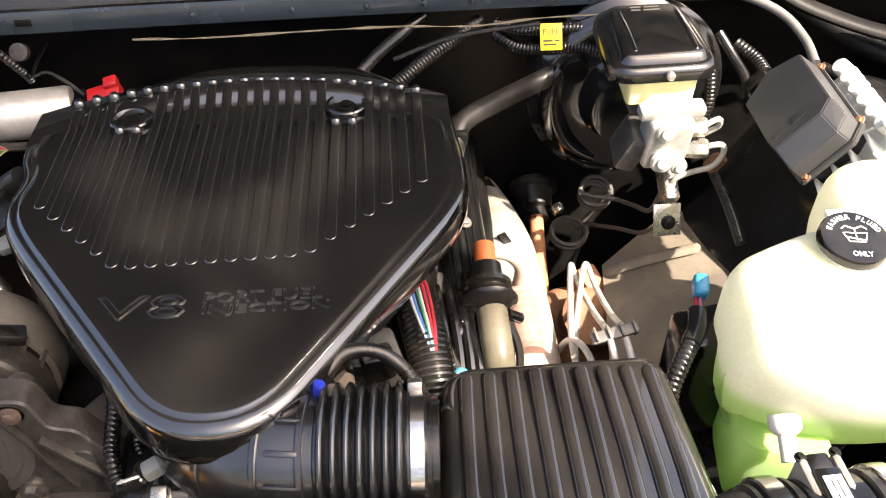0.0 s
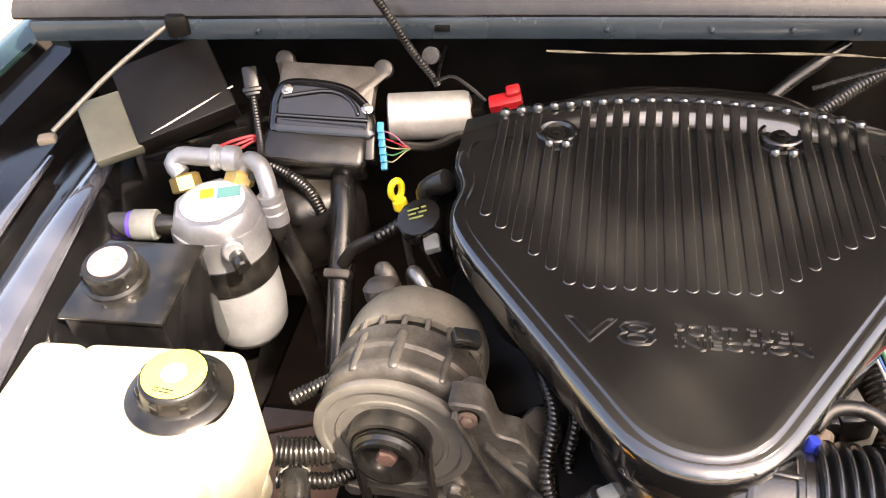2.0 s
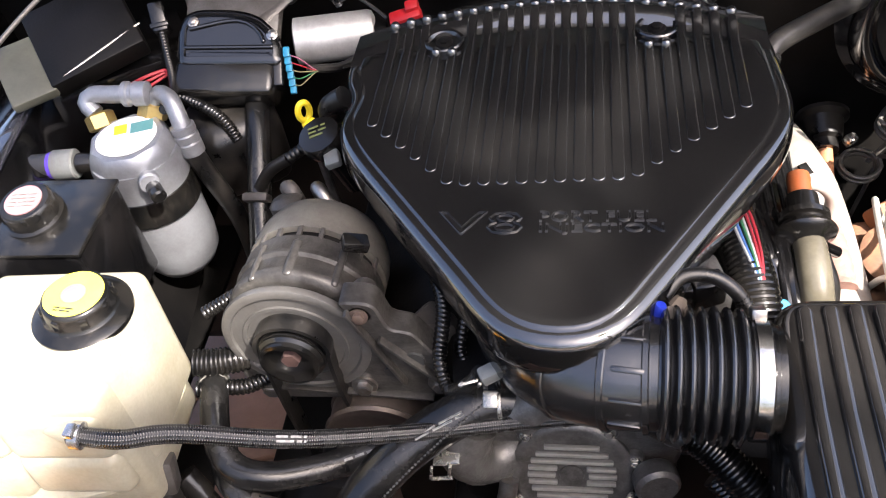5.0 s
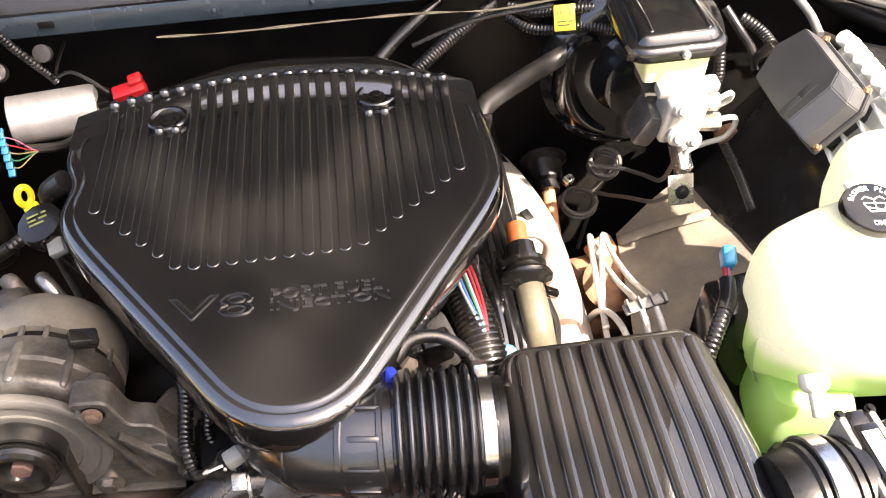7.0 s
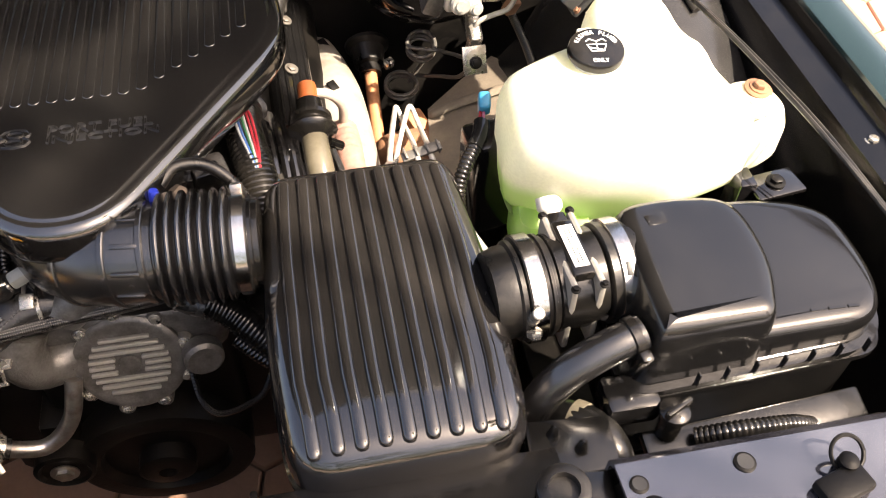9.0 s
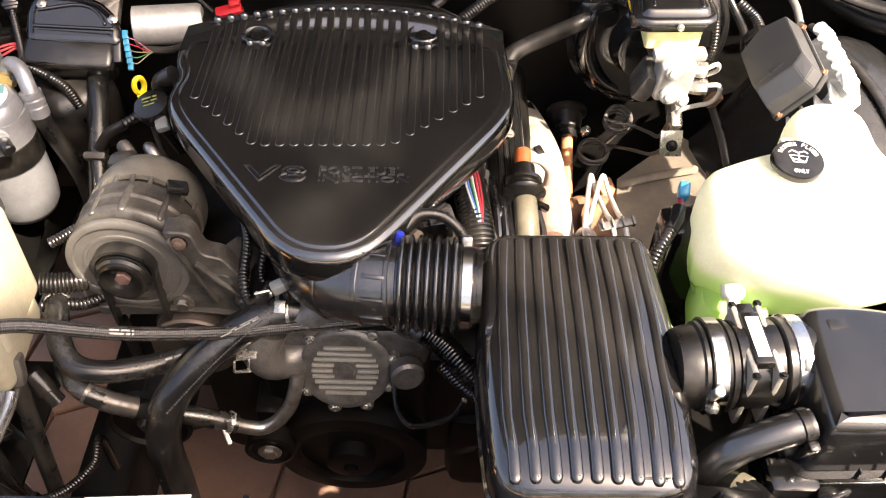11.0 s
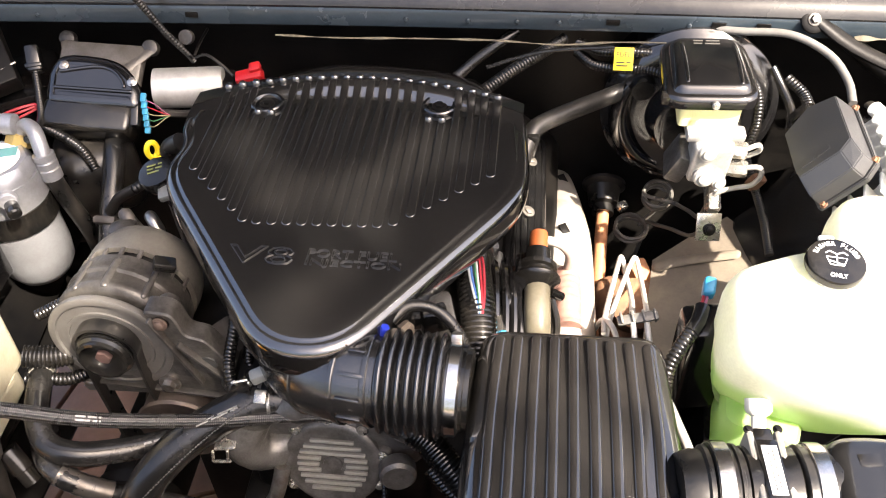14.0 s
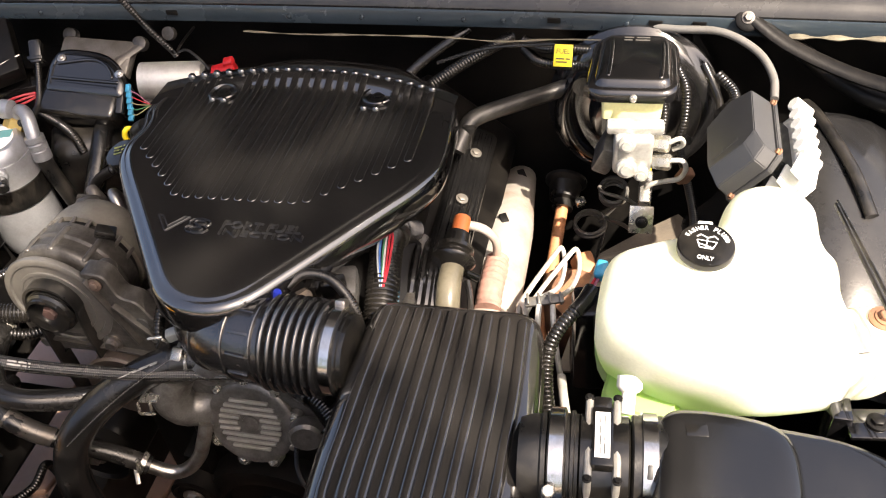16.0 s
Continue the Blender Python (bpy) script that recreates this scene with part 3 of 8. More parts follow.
liner = solo("wheel_house_left", bm, INNER_BLACK, (-0.7, 0.7, 0.7), "glossy black wheel house panel with pressed ribs", "inner fender", kind="structure")
# ribs carry the sky's reflection in their paler colour
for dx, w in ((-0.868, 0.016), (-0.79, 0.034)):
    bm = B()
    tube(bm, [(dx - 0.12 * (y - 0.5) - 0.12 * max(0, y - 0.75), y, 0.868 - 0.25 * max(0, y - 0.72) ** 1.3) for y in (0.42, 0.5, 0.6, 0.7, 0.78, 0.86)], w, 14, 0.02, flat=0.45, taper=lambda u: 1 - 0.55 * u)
    part("pressed_rib", bm, SHEEN_PAINT, liner)
bm = B()
strip(bm, [(-1.015, 0.86), (-1.0, 0.5), (-0.6, 0.42), (-0.56, 0.3)], "y", -0.3, 0.4, 4)
thick(bm, 0.004)
solo("inner_fender_left", bm, INNER_BLACK, (-0.8, 0.05, 0.5), "black inner wing panel beside the battery", "inner fender", kind="structure")

# two black plates added to cover lit ground where the bay is in shade
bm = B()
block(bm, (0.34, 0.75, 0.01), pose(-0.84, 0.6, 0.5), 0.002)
solo("dark_backing_plate", bm, SHADED_METAL, (-0.84, 0.6, 0.49), "added black plate hiding lit ground by the wheel house", "inner fender", kind="structure")
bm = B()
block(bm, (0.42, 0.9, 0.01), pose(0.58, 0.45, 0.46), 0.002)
solo("dark_backing_plate", bm, SHADED_METAL, (0.58, 0.45, 0.45), "added black plate hiding lit ground by the washer tank", "inner fender", kind="structure")
# frame rails and crossmember, near-black so gaps show dark instead of ground
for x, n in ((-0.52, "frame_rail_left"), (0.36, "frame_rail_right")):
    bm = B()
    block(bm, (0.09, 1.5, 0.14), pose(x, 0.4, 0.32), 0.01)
    solo(n, bm, SHADED_METAL, (x, 0.4, 0.25), "steel frame rail, near-black for the shade below the engine", "frame rail", kind="structure")
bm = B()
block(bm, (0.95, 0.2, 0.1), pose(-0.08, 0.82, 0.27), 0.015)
solo("crossmember", bm, SHADED_METAL, (-0.08, 0.82, 0.22), "steel crossmember under the engine, near-black for the shade there", "frame rail", kind="structure")

# unseen floor and air dam, added to darken the tiles under the engine
bm = B()
block(bm, (1.75, 2.4, 0.03), pose(-0.1, 2.15, 0.24), 0.005)
solo("floor_pan", bm, SHADED_METAL, (-0.1, 2.15, 0.22), "added unseen car underside keeping skylight off the tiles", "floor pan", kind="structure")
bm = B()
block(bm, (1.7, 0.05, 0.3), pose(-0.1, -0.2, 0.2), 0.01)
solo("air_dam", bm, PLASTIC, (-0.1, -0.2, 0.05), "added unseen air dam keeping light from under the car", "air dam", kind="structure")
# radiator support and fan shroud across the front
bm = B()
strip(bm, [(0.195, 0.6), (0.192, 0.83), (0.184, 0.848), (0.17, 0.852), (0.05, 0.853), (-0.05, 0.848), (-0.06, 0.6)], "x", -0.475, 0.27, 6)
thick(bm, 0.004)
shroud = solo("radiator_shroud", bm, PLASTIC, (-0.1, 0.1, 0.6), "black plastic radiator cover with printed labels", "radiator cover", kind="structure")
for x in (-0.183, 0.02):
    bm = B()
    block(bm, (0.006, 0.2, 0.006), pose(x, 0.085, 0.857), 0.002)
    part("seam", bm, PLASTIC, shroud)
bm = B()
strip(bm, [(0.16, 0.80), (0.155, 0.868), (0.146, 0.877), (0.12, 0.88), (0.03, 0.884), (-0.06, 0.876), (-0.12, 0.85), (-0.14, 0.7)], "x", 0.305, 0.68, 8)
thick(bm, 0.004)
support = solo("radiator_support", bm, SHEEN_PAINT, (0.5, 0.05, 0.8), "glossy black radiator support panel with a latch", "radiator support", kind="structure")
bm = B()
strip(bm, [(-0.1, 0.84), (-0.16, 0.82), (-0.26, 0.74), (-0.3, 0.55), (-0.3, 0.18)], "x", -0.9, 0.72, 6)
thick(bm, 0.004)
solo("front_panel", bm, BODY_TEAL, (-0.1, -0.2, 0.6), "dark teal front body panel above the bumper", "body panel", kind="structure")

# open hood above, propped up at its rear hinges
hood = thing("hood", (-0.1, 1.12, 1.05), "open hood with a black underside over the engine bay", "hood", kind="structure")
hm = pose(-0.1, 1.15, 1.06, -78, 0, 0)
bm = B()
block(bm, (1.5, 1.4, 0.012), hm @ pose(0, -0.7, 0.02), 0.005)
part("skin", bm, BODY_TEAL, hood)
bm = B()
block(bm, (1.34, 1.26, 0.02), hm @ pose(0, -0.7, 0.004), 0.008)
part("insulation", bm, HOOD_FELT, hood, "black felt hood insulation")
for x in (-0.7, 0.7):
    bm = B()
    block(bm, (0.06, 1.34, 0.03), hm @ pose(x, -0.69, -0.002), 0.01)
    part("brace", bm, BODY_BLUE, hood)
# black plate added so the floor tiles stay dark beside the engine
shield = thing("dark_under_plate", (-0.5, 0.7, 0.4), "added black plate hiding the tiles below the engine", "under shield", kind="structure")
for size, at in (((0.2, 0.3, 0.008), (-0.735, 0.5, 0.398)),):
    bm = B()
    block(bm, size, pose(*at), 0.002)
    part("panel", bm, SHADED_METAL, shield)
# ---- intake cover ----
COVER_PTS = fillet([(-0.372, 0.845, 0.05), (-0.375, 0.785, 0.02), (-0.358, 0.745, 0.02), (-0.366, 0.70, 0.03), (-0.352, 0.655, 0.05), (-0.172, 0.412, 0.05), (-0.084, 0.412, 0.05),
                    (0.078, 0.66, 0.04), (0.094, 0.71, 0.04), (0.083, 0.868, 0.05), (0.0, 0.932, 0.09), (-0.15, 0.962, 0.14), (-0.3, 0.93, 0.09)], 6)
cover = thing("intake_cover", (-0.14, 0.66, 0.8), "black ribbed plastic engine cover on the intake manifold", "engine cover")
cover.rotation_euler = (-0.02, 0, 0)
REAR = lambda x, y: -0.42 * max(0.0, y - (0.893 - 1.05 * (x + 0.14) ** 2))
bm = B()
shell(bm, COVER_PTS, [(0.03, 0.884), (0.018, 0.886), (0.008, 0.889), (0.003, 0.894), (0.001, 0.9), (0.001, 0.909), (0.002, 0.922), (0.0034, 0.929), (0.006, 0.9322), (0.0095, 0.9338), (0.0135, 0.9346),
                      (0.0165, 0.9348), (0.018, 0.9358), (0.0205, 0.9364), (0.028, 0.9365)], zf=REAR)
part("shell", bm, COVER_BLACK, cover)


def rib_front(x):
    if x < -0.235:
        return 0.597 + (-0.235 - x) * 1.02
    if x > -0.065:
        return 0.603 + (x + 0.065) * 0.92
    return 0.595 + 0.04 * (x + 0.235)


def crest(x):
    return 0.892 - 1.05 * (x + 0.14) ** 2


# raised rear lip that the ribs run up to
LIP = ((-0.042, -0.001), (-0.036, 0.0002), (-0.032, 0.0016), (-0.025, 0.0066), (-0.0195, 0.0105), (-0.0145, 0.0127), (-0.009, 0.0135), (0.0, 0.0138))
bm = B()
rows = []
for k in range(37):
    x = -0.368 + k * 0.0124
    y1 = crest(x)
    f = min(1.0, (k + 0.6) / 15, (36.6 - k) / 9) ** 0.8
    rows.append([bm.verts.new((x, y1 + dy, 0.9357 + dz * f)) for dy, dz in LIP + ((0.02, 0.0092), (0.042 * f, 0.0055), (0.054 * f, 0.0), (0.062 * f, -0.012), (0.066 * f, -0.03))])
for r, q in zip(rows, rows[1:]):
    for k in range(len(r) - 1):
        bm.faces.new((r[k], q[k], q[k + 1], r[k + 1]))
part("rear_lip", bm, COVER_BLACK, cover)
for i in range(22):
    x = -0.324 + i * 0.0175
    y1 = crest(x)
    y0 = rib_front(x)
    bm = B()
    if min(abs(x + 0.266), abs(x + 0.034)) < 0.022:
        rib(bm, [(x, 0.812, 0.936), (x, 0.73, 0.936), (x, y0, 0.936)], 0.0056, 0.0075, seg=10, square=0.6, front=0.2)
        lathe(bm, [(0.0055, 0), (0.0048, 0.0035), (0.003, 0.0055), (0.001, 0.006)], (x, 0.808, 0.942), UP, 12)
    else:
        f = min(1.0, (i + 4.2) / 15, (27.5 - i) / 9) ** 0.8
        rib(bm, [(x, y1 - 0.003, 0.9357 + 0.009 * f), (x, y1 - 0.016, 0.9357 + 0.0082 * f), (x, y1 - 0.025, 0.9357 + 0.0035 * f), (x, y1 - 0.034, 0.936), (x, y1 - 0.05, 0.9358), (x, 0.73, 0.936), (x, y0, 0.936)], 0.0058, 0.0075, seg=10, n=26, square=0.55, front=0.2)
    lathe(bm, [(0.0058, -0.002), (0.0054, 0.0028), (0.0035, 0.0048), (0.001, 0.0055)], (x, y1, 0.948), UP, 12)
    part("rib", bm, COVER_BLACK, cover)
for x, y in ((-0.266, 0.834), (-0.034, 0.845)):
    bm = B()
    lathe(bm, [(0.023, 0), (0.023, 0.004), (0.0215, 0.0055), (0.0185, 0.005), (0.0165, 0.0012), (0.004, 0.001)], (x, y, 0.9374), UP, 28)
    socket = part("bolt_socket", bm, GLOSS, cover)
    bolt(socket, (x, y, 0.9385), UP, 0.0065, 0.005, SHADED_METAL)
part("lettering", letters("V8", 0.076, 0.028, pose(-0.2, 0.547, 0.9371), 0.0012, 0, True), PALE_LETTER_EDGE, cover)
part("lettering", letters("PORT FUEL", 0.1, 0.0128, pose(-0.098, 0.5547, 0.937), 0.0011, 0, True), PALE_LETTER_EDGE, cover)
part("lettering", letters("INJECTION", 0.106, 0.0128, pose(-0.095, 0.539, 0.937), 0.0011, 0, True), PALE_LETTER_EDGE, cover)
bm = B()
shell(bm, inset(COVER_PTS, 0.04), [(0, 0.79), (0, 0.89)])
part("manifold", bm, SHADED_METAL, cover, "dark intake manifold under the cover")

# ---- ribbed resonator box ----
box = thing("resonator_box", (0.147, 0.33, 0.8), "glossy black ribbed plastic air resonator box", "air box")
BOX_PTS = fillet([(0.048, 0.172, 0.045), (0.252, 0.174, 0.045), (0.262, 0.32, 0.1), (0.247, 0.519, 0.03), (0.045, 0.515, 0.03), (0.034, 0.32, 0.1)], 6)
CROWN = lambda x, y: -4.2 * max(0, 0.228 - y) ** 2 - 0.9 * (x - 0.147) ** 2
bm = B()
shell(bm, BOX_PTS, [(0.012, 0.80), (0.004, 0.806), (0.003, 0.835), (0.0, 0.838), (0.0, 0.845), (0.003, 0.848), (0.002, 0.872), (0.005, 0.886), (0.011, 0.894), (0.018, 0.8965), (0.026, 0.897)], zf=CROWN)
part("shell", bm, BOX_BLACK, box)
for i in range(9):
    x0, x1 = 0.07 + i * 0.0192, 0.0715 + i * 0.0192
    xm = 0.066 + i * 0.0203
    bm = B()
    rib(bm, [(x, y, 0.8955 + CROWN(x, y)) for x, y in ((x0, 0.496), (xm, 0.4), (xm, 0.33), (xm, 0.26), (x1, 0.21), (x1, 0.188))], 0.0062, 0.0056, seg=10, square=0.7)
    part("rib", bm, BOX_BLACK, box)

# ---- intake elbow and bellows between cover and box ----
intake = thing("intake_duct", (-0.04, 0.42, 0.8), "black rubber intake elbow with a pleated bellows", "air duct")
DUCT = Vector((-0.05, 0.4365, 0.879))
DUCT_AX = Vector((1, -0.03, -0.01)).normalized()
bm = B()
tube(bm, [(-0.16, 0.515, 0.855), (-0.15, 0.49, 0.86), (-0.135, 0.466, 0.867), (-0.113, 0.449, 0.873), (-0.088, 0.44, 0.877), (-0.049, 0.4365, 0.879)], 0.05, 28, 0.006, taper=lambda u: 1.06 - 0.1 * u)
part("elbow", bm, SHINY_RUBBER, intake)
for at, axis, r in (((-0.058, 0.4372, 0.8788), (1, -0.08, 0.06), 0.0515), ((-0.086, 0.4405, 0.8768), (0.97, -0.2, 0.12), 0.0522), ((-0.118, 0.453, 0.872), (0.85, -0.48, 0.2), 0.0535)):
    bm = B()
    lathe(bm, [(0.044, -0.0032), (r - 0.001, -0.003), (r, -0.002), (r, 0.002), (r - 0.001, 0.003), (0.044, 0.0032)], at, axis, 36)
    part("rib", bm, SHINY_RUBBER, intake)
for a in (-25, 5, 35, 65, 95):
    bm = B()
    q = Matrix.Translation((-0.072, 0.4385, 0.878)) @ pose(0, 0, 0, a, 0, -7)
    block(bm, (0.026, 0.005, 0.005), q @ pose(0, 0, 0.0495), 0.0015)
    part("rib", bm, SHINY_RUBBER, intake)
prof = [(0.046, -0.004)]
for i in range(7):
    h = i * 0.0098
    prof += [(0.0475, h), (0.0525, h + 0.0008), (0.0552, h + 0.0022), (0.0558, h + 0.0038), (0.055, h + 0.0054), (0.0522, h + 0.0068), (0.0475, h + 0.0076), (0.0465, h + 0.0087)]
prof += [(0.0485, 0.0688), (0.049, 0.0825), (0.046, 0.084)]
bm = B()
lathe(bm, prof, DUCT, DUCT_AX, 44)
part("bellows", bm, SHINY_RUBBER, intake, "shiny black pleated bellows")
bm = B()
lathe(bm, [(0.049, 0), (0.0508, 0.0008), (0.0508, 0.0112), (0.049, 0.012)], DUCT + DUCT_AX * 0.0705, DUCT_AX, 44)
clamp = part("hose_clamp", bm, CHROME, intake, "bright steel band clamp")
bm = B()
block(bm, (0.012, 0.016, 0.009), Matrix.Translation(DUCT + DUCT_AX * 0.0765) @ pose(0, 0, 0, -38, 0, 0) @ pose(0, 0, 0.053), 0.002)
part("clamp_screw", bm, STEEL, clamp)
bm = B()
lathe(bm, [(0.038, 0), (0.0455, 0.0005), (0.0455, 0.004), (0.043, 0.005), (0.043, 0.01), (0.038, 0.011)], DUCT + DUCT_AX * 0.083, DUCT_AX, 32)
part("collar", bm, PLASTIC, intake)
# throttle body under the tip
bm = B()
block(bm, (0.1, 0.07, 0.07), pose(-0.125, 0.5, 0.845), 0.012)
throttle = solo("throttle_unit", bm, ALUMINIUM, (-0.125, 0.5, 0.8), "cast aluminium throttle body under the cover", "throttle body")
bm = B()
shell(bm, fillet([(-0.115, 0.478, 0.006), (-0.06, 0.488, 0.004), (-0.03, 0.478, 0.006), (-0.022, 0.5, 0.006), (-0.06, 0.515, 0.006), (-0.12, 0.51, 0.006)], 3), [(0.002, 0.86), (0, 0.862), (0, 0.896), (0.003, 0.9)])
part("flange", bm, mat("tan_casting", (0.22, 0.18, 0.145), 0.55, 0.2, stain=(0.11, 0.08, 0.06), amount=0.8, scale=40, bump=0.5), throttle, "tan stained casting flange")

# ---- air flow meter between resonator and air cleaner ----
AX = Vector((1, 0.06, 0.02)).normalized()
mc0 = Vector((0.254, 0.332, 0.876))
maf = thing("air_flow_meter", (0.32, 0.318, 0.82), "black and grey air flow meter with band clamps", "air meter")
bm = B()
lathe(bm, [(0.04, -0.01), (0.044, 0.002), (0.044, 0.01), (0.0475, 0.012), (0.0475, 0.016), (0.045, 0.017), (0.05, 0.018), (0.05, 0.034), (0.0465, 0.035), (0.0465, 0.038), (0.049, 0.039), (0.049, 0.042), (0.046, 0.043), (0.046, 0.046)], mc0, AX, 36)
part("coupling", bm, RUBBER, maf)
bm = B()
lathe(bm, [(0.0495, 0), (0.0518, 0.001), (0.0518, 0.0145), (0.0495, 0.0155)], mc0 + AX * 0.0182, AX, 36)
clamp = part("hose_clamp", bm, CHROME, maf, "bright worm-drive clamp")
bm = B()
lathe(bm, [(0.005, -0.011), (0.006, -0.01), (0.006, 0.011), (0.005, 0.012)], mc0 + AX * 0.022 + Vector((0, -0.047, 0.018)), (0.1, -0.35, 0.9), 12)
part("clamp_screw", bm, PLATED, clamp)
bm = B()
lathe(bm, [(0.0045, 0), (0.0075, 0.001), (0.0075, 0.006), (0.006, 0.008)], mc0 + AX * 0.022 + Vector((0, -0.05, 0.003)), (0, -0.5, -0.85), 6)
part("screw_head", bm, PLATED, clamp)
METER_GREY = mat("meter_plate", (0.3, 0.29, 0.265), 0.4, 0.4, stain=(0.18, 0.165, 0.14), amount=0.7, scale=50, bump=0.3)
q = Matrix.Translation(mc0 + AX * 0.066) @ pose(0, 0, 0, 0, 0, 3.4)
bm = B()
lathe(bm, [(0.044, -0.02), (0.047, -0.018), (0.047, 0.026), (0.044, 0.028)], mc0 + AX * 0.066, AX, 36)
part("body", bm, PLASTIC, maf)
for s in (-0.0115, 0.0145):
    bm = B()
    block(bm, (0.0075, 0.092, 0.09), q @ pose(s, 0, 0.0), 0.0035, 2)
    part("plate", bm, METER_GREY, maf, "grey end plate")
bm = B()
block(bm, (0.021, 0.066, 0.012), q @ pose(0.001, 0.0, 0.042, 0, 0, 0), 0.003)
housing = part("sensor_housing", bm, PLASTIC, maf)
bm = B()
block(bm, (0.014, 0.05, 0.001), q @ pose(0.001, 0.0, 0.0488), 0.0003)
tag = part("label", bm, LABEL_WHITE, housing, "white label with unreadable print")
bm = B()
bars(bm, q @ pose(0.001, 0.0, 0.0493, 0, 0, 90), 2, 0.044, 0.008, 0.25, 3, 0.0002)
part("print", bm, PRINT_BLACK, tag)
bm = B()
block(bm, (0.018, 0.016, 0.016), q @ pose(0.001, 0.04, 0.036), 0.003)
part("plug", bm, PLASTIC, maf)
for dx, dy in ((-0.012, -0.045), (0.015, -0.045), (-0.012, 0.045), (0.015, 0.046)):
    bolt(maf, q @ Vector((dx, dy, 0.043)), UP, 0.003, 0.004, SHADED_METAL)
bm = B()
lathe(bm, [(0.046, 0), (0.049, 0.002), (0.049, 0.036), (0.046, 0.038)], mc0 + AX * 0.095, AX, 36)
part("coupling", bm, RUBBER, maf)
bm = B()
lathe(bm, [(0.049, 0), (0.0512, 0.001), (0.0512, 0.0145), (0.049, 0.0155)], mc0 + AX * 0.104, AX, 36)
clamp = part("hose_clamp", bm, CHROME, maf, "bright slotted band clamp")
bm = B()
block(bm, (0.005, 0.013, 0.002), Matrix.Translation(mc0 + AX * 0.112) @ pose(0, 0, 0, 38, 0, 0) @ pose(0, 0, 0.0512), 0.0009)
part("slot", bm, PRINT_BLACK, clamp)

# ---- air cleaner ----
cleaner = thing("air_cleaner", (0.48, 0.3, 0.72), "black plastic air cleaner housing with a humped lid", "air cleaner")
LOW = fillet([(0.344, 0.216, 0.012), (0.60, 0.228, 0.02), (0.628, 0.29, 0.06), (0.612, 0.405, 0.08), (0.38, 0.405, 0.04), (0.35, 0.36, 0.03)], 5)
bm = B()
shell(bm, LOW, [(0.02, 0.70), (0.012, 0.72), (0.01, 0.832), (0.0, 0.835), (0.0, 0.842)])
part("tray", bm, AIRBOX_BLACK, cleaner)
bm = B()
LIDP = fillet([(0.352, 0.221, 0.02), (0.596, 0.232, 0.04), (0.62, 0.29, 0.08), (0.602, 0.402, 0.12), (0.383, 0.402, 0.05), (0.355, 0.36, 0.04)], 8)
shell(bm, LIDP, [(-0.004, 0.8425), (-0.004, 0.851), (0.005, 0.852), (0.0055, 0.854)])
part("lid_flange", bm, AIRBOX_BLACK, cleaner)
lid_tilt = Matrix.Translation((0.48, 0.3, 0.855)) @ pose(0, 0, 0, 4, 3.5, 0)
mid_c = Vector((0.48, 0.3))
bm = B()
shell(bm, [p - mid_c for p in LIDP], [(0.006, -0.012), (0.008, 0.026), (0.0095, 0.034), (0.013, 0.0395), (0.019, 0.042), (0.026, 0.0427)], m=lid_tilt)
part("lid", bm, AIRBOX_BLACK, cleaner)
HUMP = fillet([(0.358, 0.2255, 0.014), (0.482, 0.23, 0.02), (0.508, 0.3, 0.05), (0.498, 0.386, 0.05), (0.42, 0.395, 0.045), (0.36, 0.385, 0.03)], 7)
hump_tilt = Matrix.Translation((0.425, 0.3, 0.86)) @ pose(0, 0, 0, 2, 2.5, 0)
bm = B()
shell(bm, [p - Vector((0.425, 0.3)) for p in HUMP], [(0.0, -0.006), (0.004, 0.03), (0.007, 0.05), (0.0095, 0.0575), (0.0135, 0.0622), (0.02, 0.0648), (0.028, 0.0656)], m=hump_tilt)
part("hump", bm, AIRBOX_BLACK, cleaner)
bm = B()
block(bm, (0.02, 0.012, 0.0012), pose(0.405, 0.352, 0.9285, 2, 2.5, 8), 0.0005)
part("moulded_mark", bm, PLASTIC, cleaner)
for i in range(7):
    bm = B()
    x = 0.41 + i * 0.028
    block(bm, (0.0018, 0.005, 0.017), pose(x, 0.2165 + 0.045 * (x - 0.352), 0.8605, 0, 0, 2.6), 0.0004)
    part("lid_rib", bm, AIRBOX_BLACK, cleaner)
bm = B()
bars(bm, lid_tilt @ pose(0.065, -0.045, 0.0429), 1, 0.05, 0.005, 0.6, 5, 0.0007)
part("moulded_mark", bm, AIRBOX_BLACK, cleaner)
bm = B()
block(bm, (0.05, 0.04, 0.03), pose(0.352, 0.225, 0.835), 0.006)
part("latch_corner", bm, AIRBOX_BLACK, cleaner)
bm = B()
lathe(bm, [(0.011, 0), (0.011, 0.028), (0.014, 0.03), (0.014, 0.036), (0.008, 0.04)], (0.383, 0.198, 0.815), UP, 16)
knob = part("latch_knob", bm, PLASTIC, cleaner)
bm = B()
block(bm, (0.03, 0.006, 0.01), pose(0.384, 0.196, 0.857, 0, 0, 25), 0.002)
part("wing", bm, PLASTIC, knob)

# breather hose up to the air cleaner
bm = B()
tube(bm, [(0.262, 0.232, 0.80), (0.272, 0.235, 0.84), (0.297, 0.24, 0.872), (0.33, 0.246, 0.89), (0.362, 0.252, 0.897)], 0.0165, 16, 0.006)
hose = solo("breather_hose", bm, SHINY_RUBBER, (0.32, 0.24, 0.8), "worn black rubber hose to the air cleaner", "hose")
bm = B()
lathe(bm, [(0.0165, 0), (0.0185, 0.001), (0.0185, 0.009), (0.0165, 0.01)], (0.349, 0.2495, 0.895), (1, 0.19, 0.2), 20)
part("hose_clamp", bm, PLASTIC, hose)
bm = B()
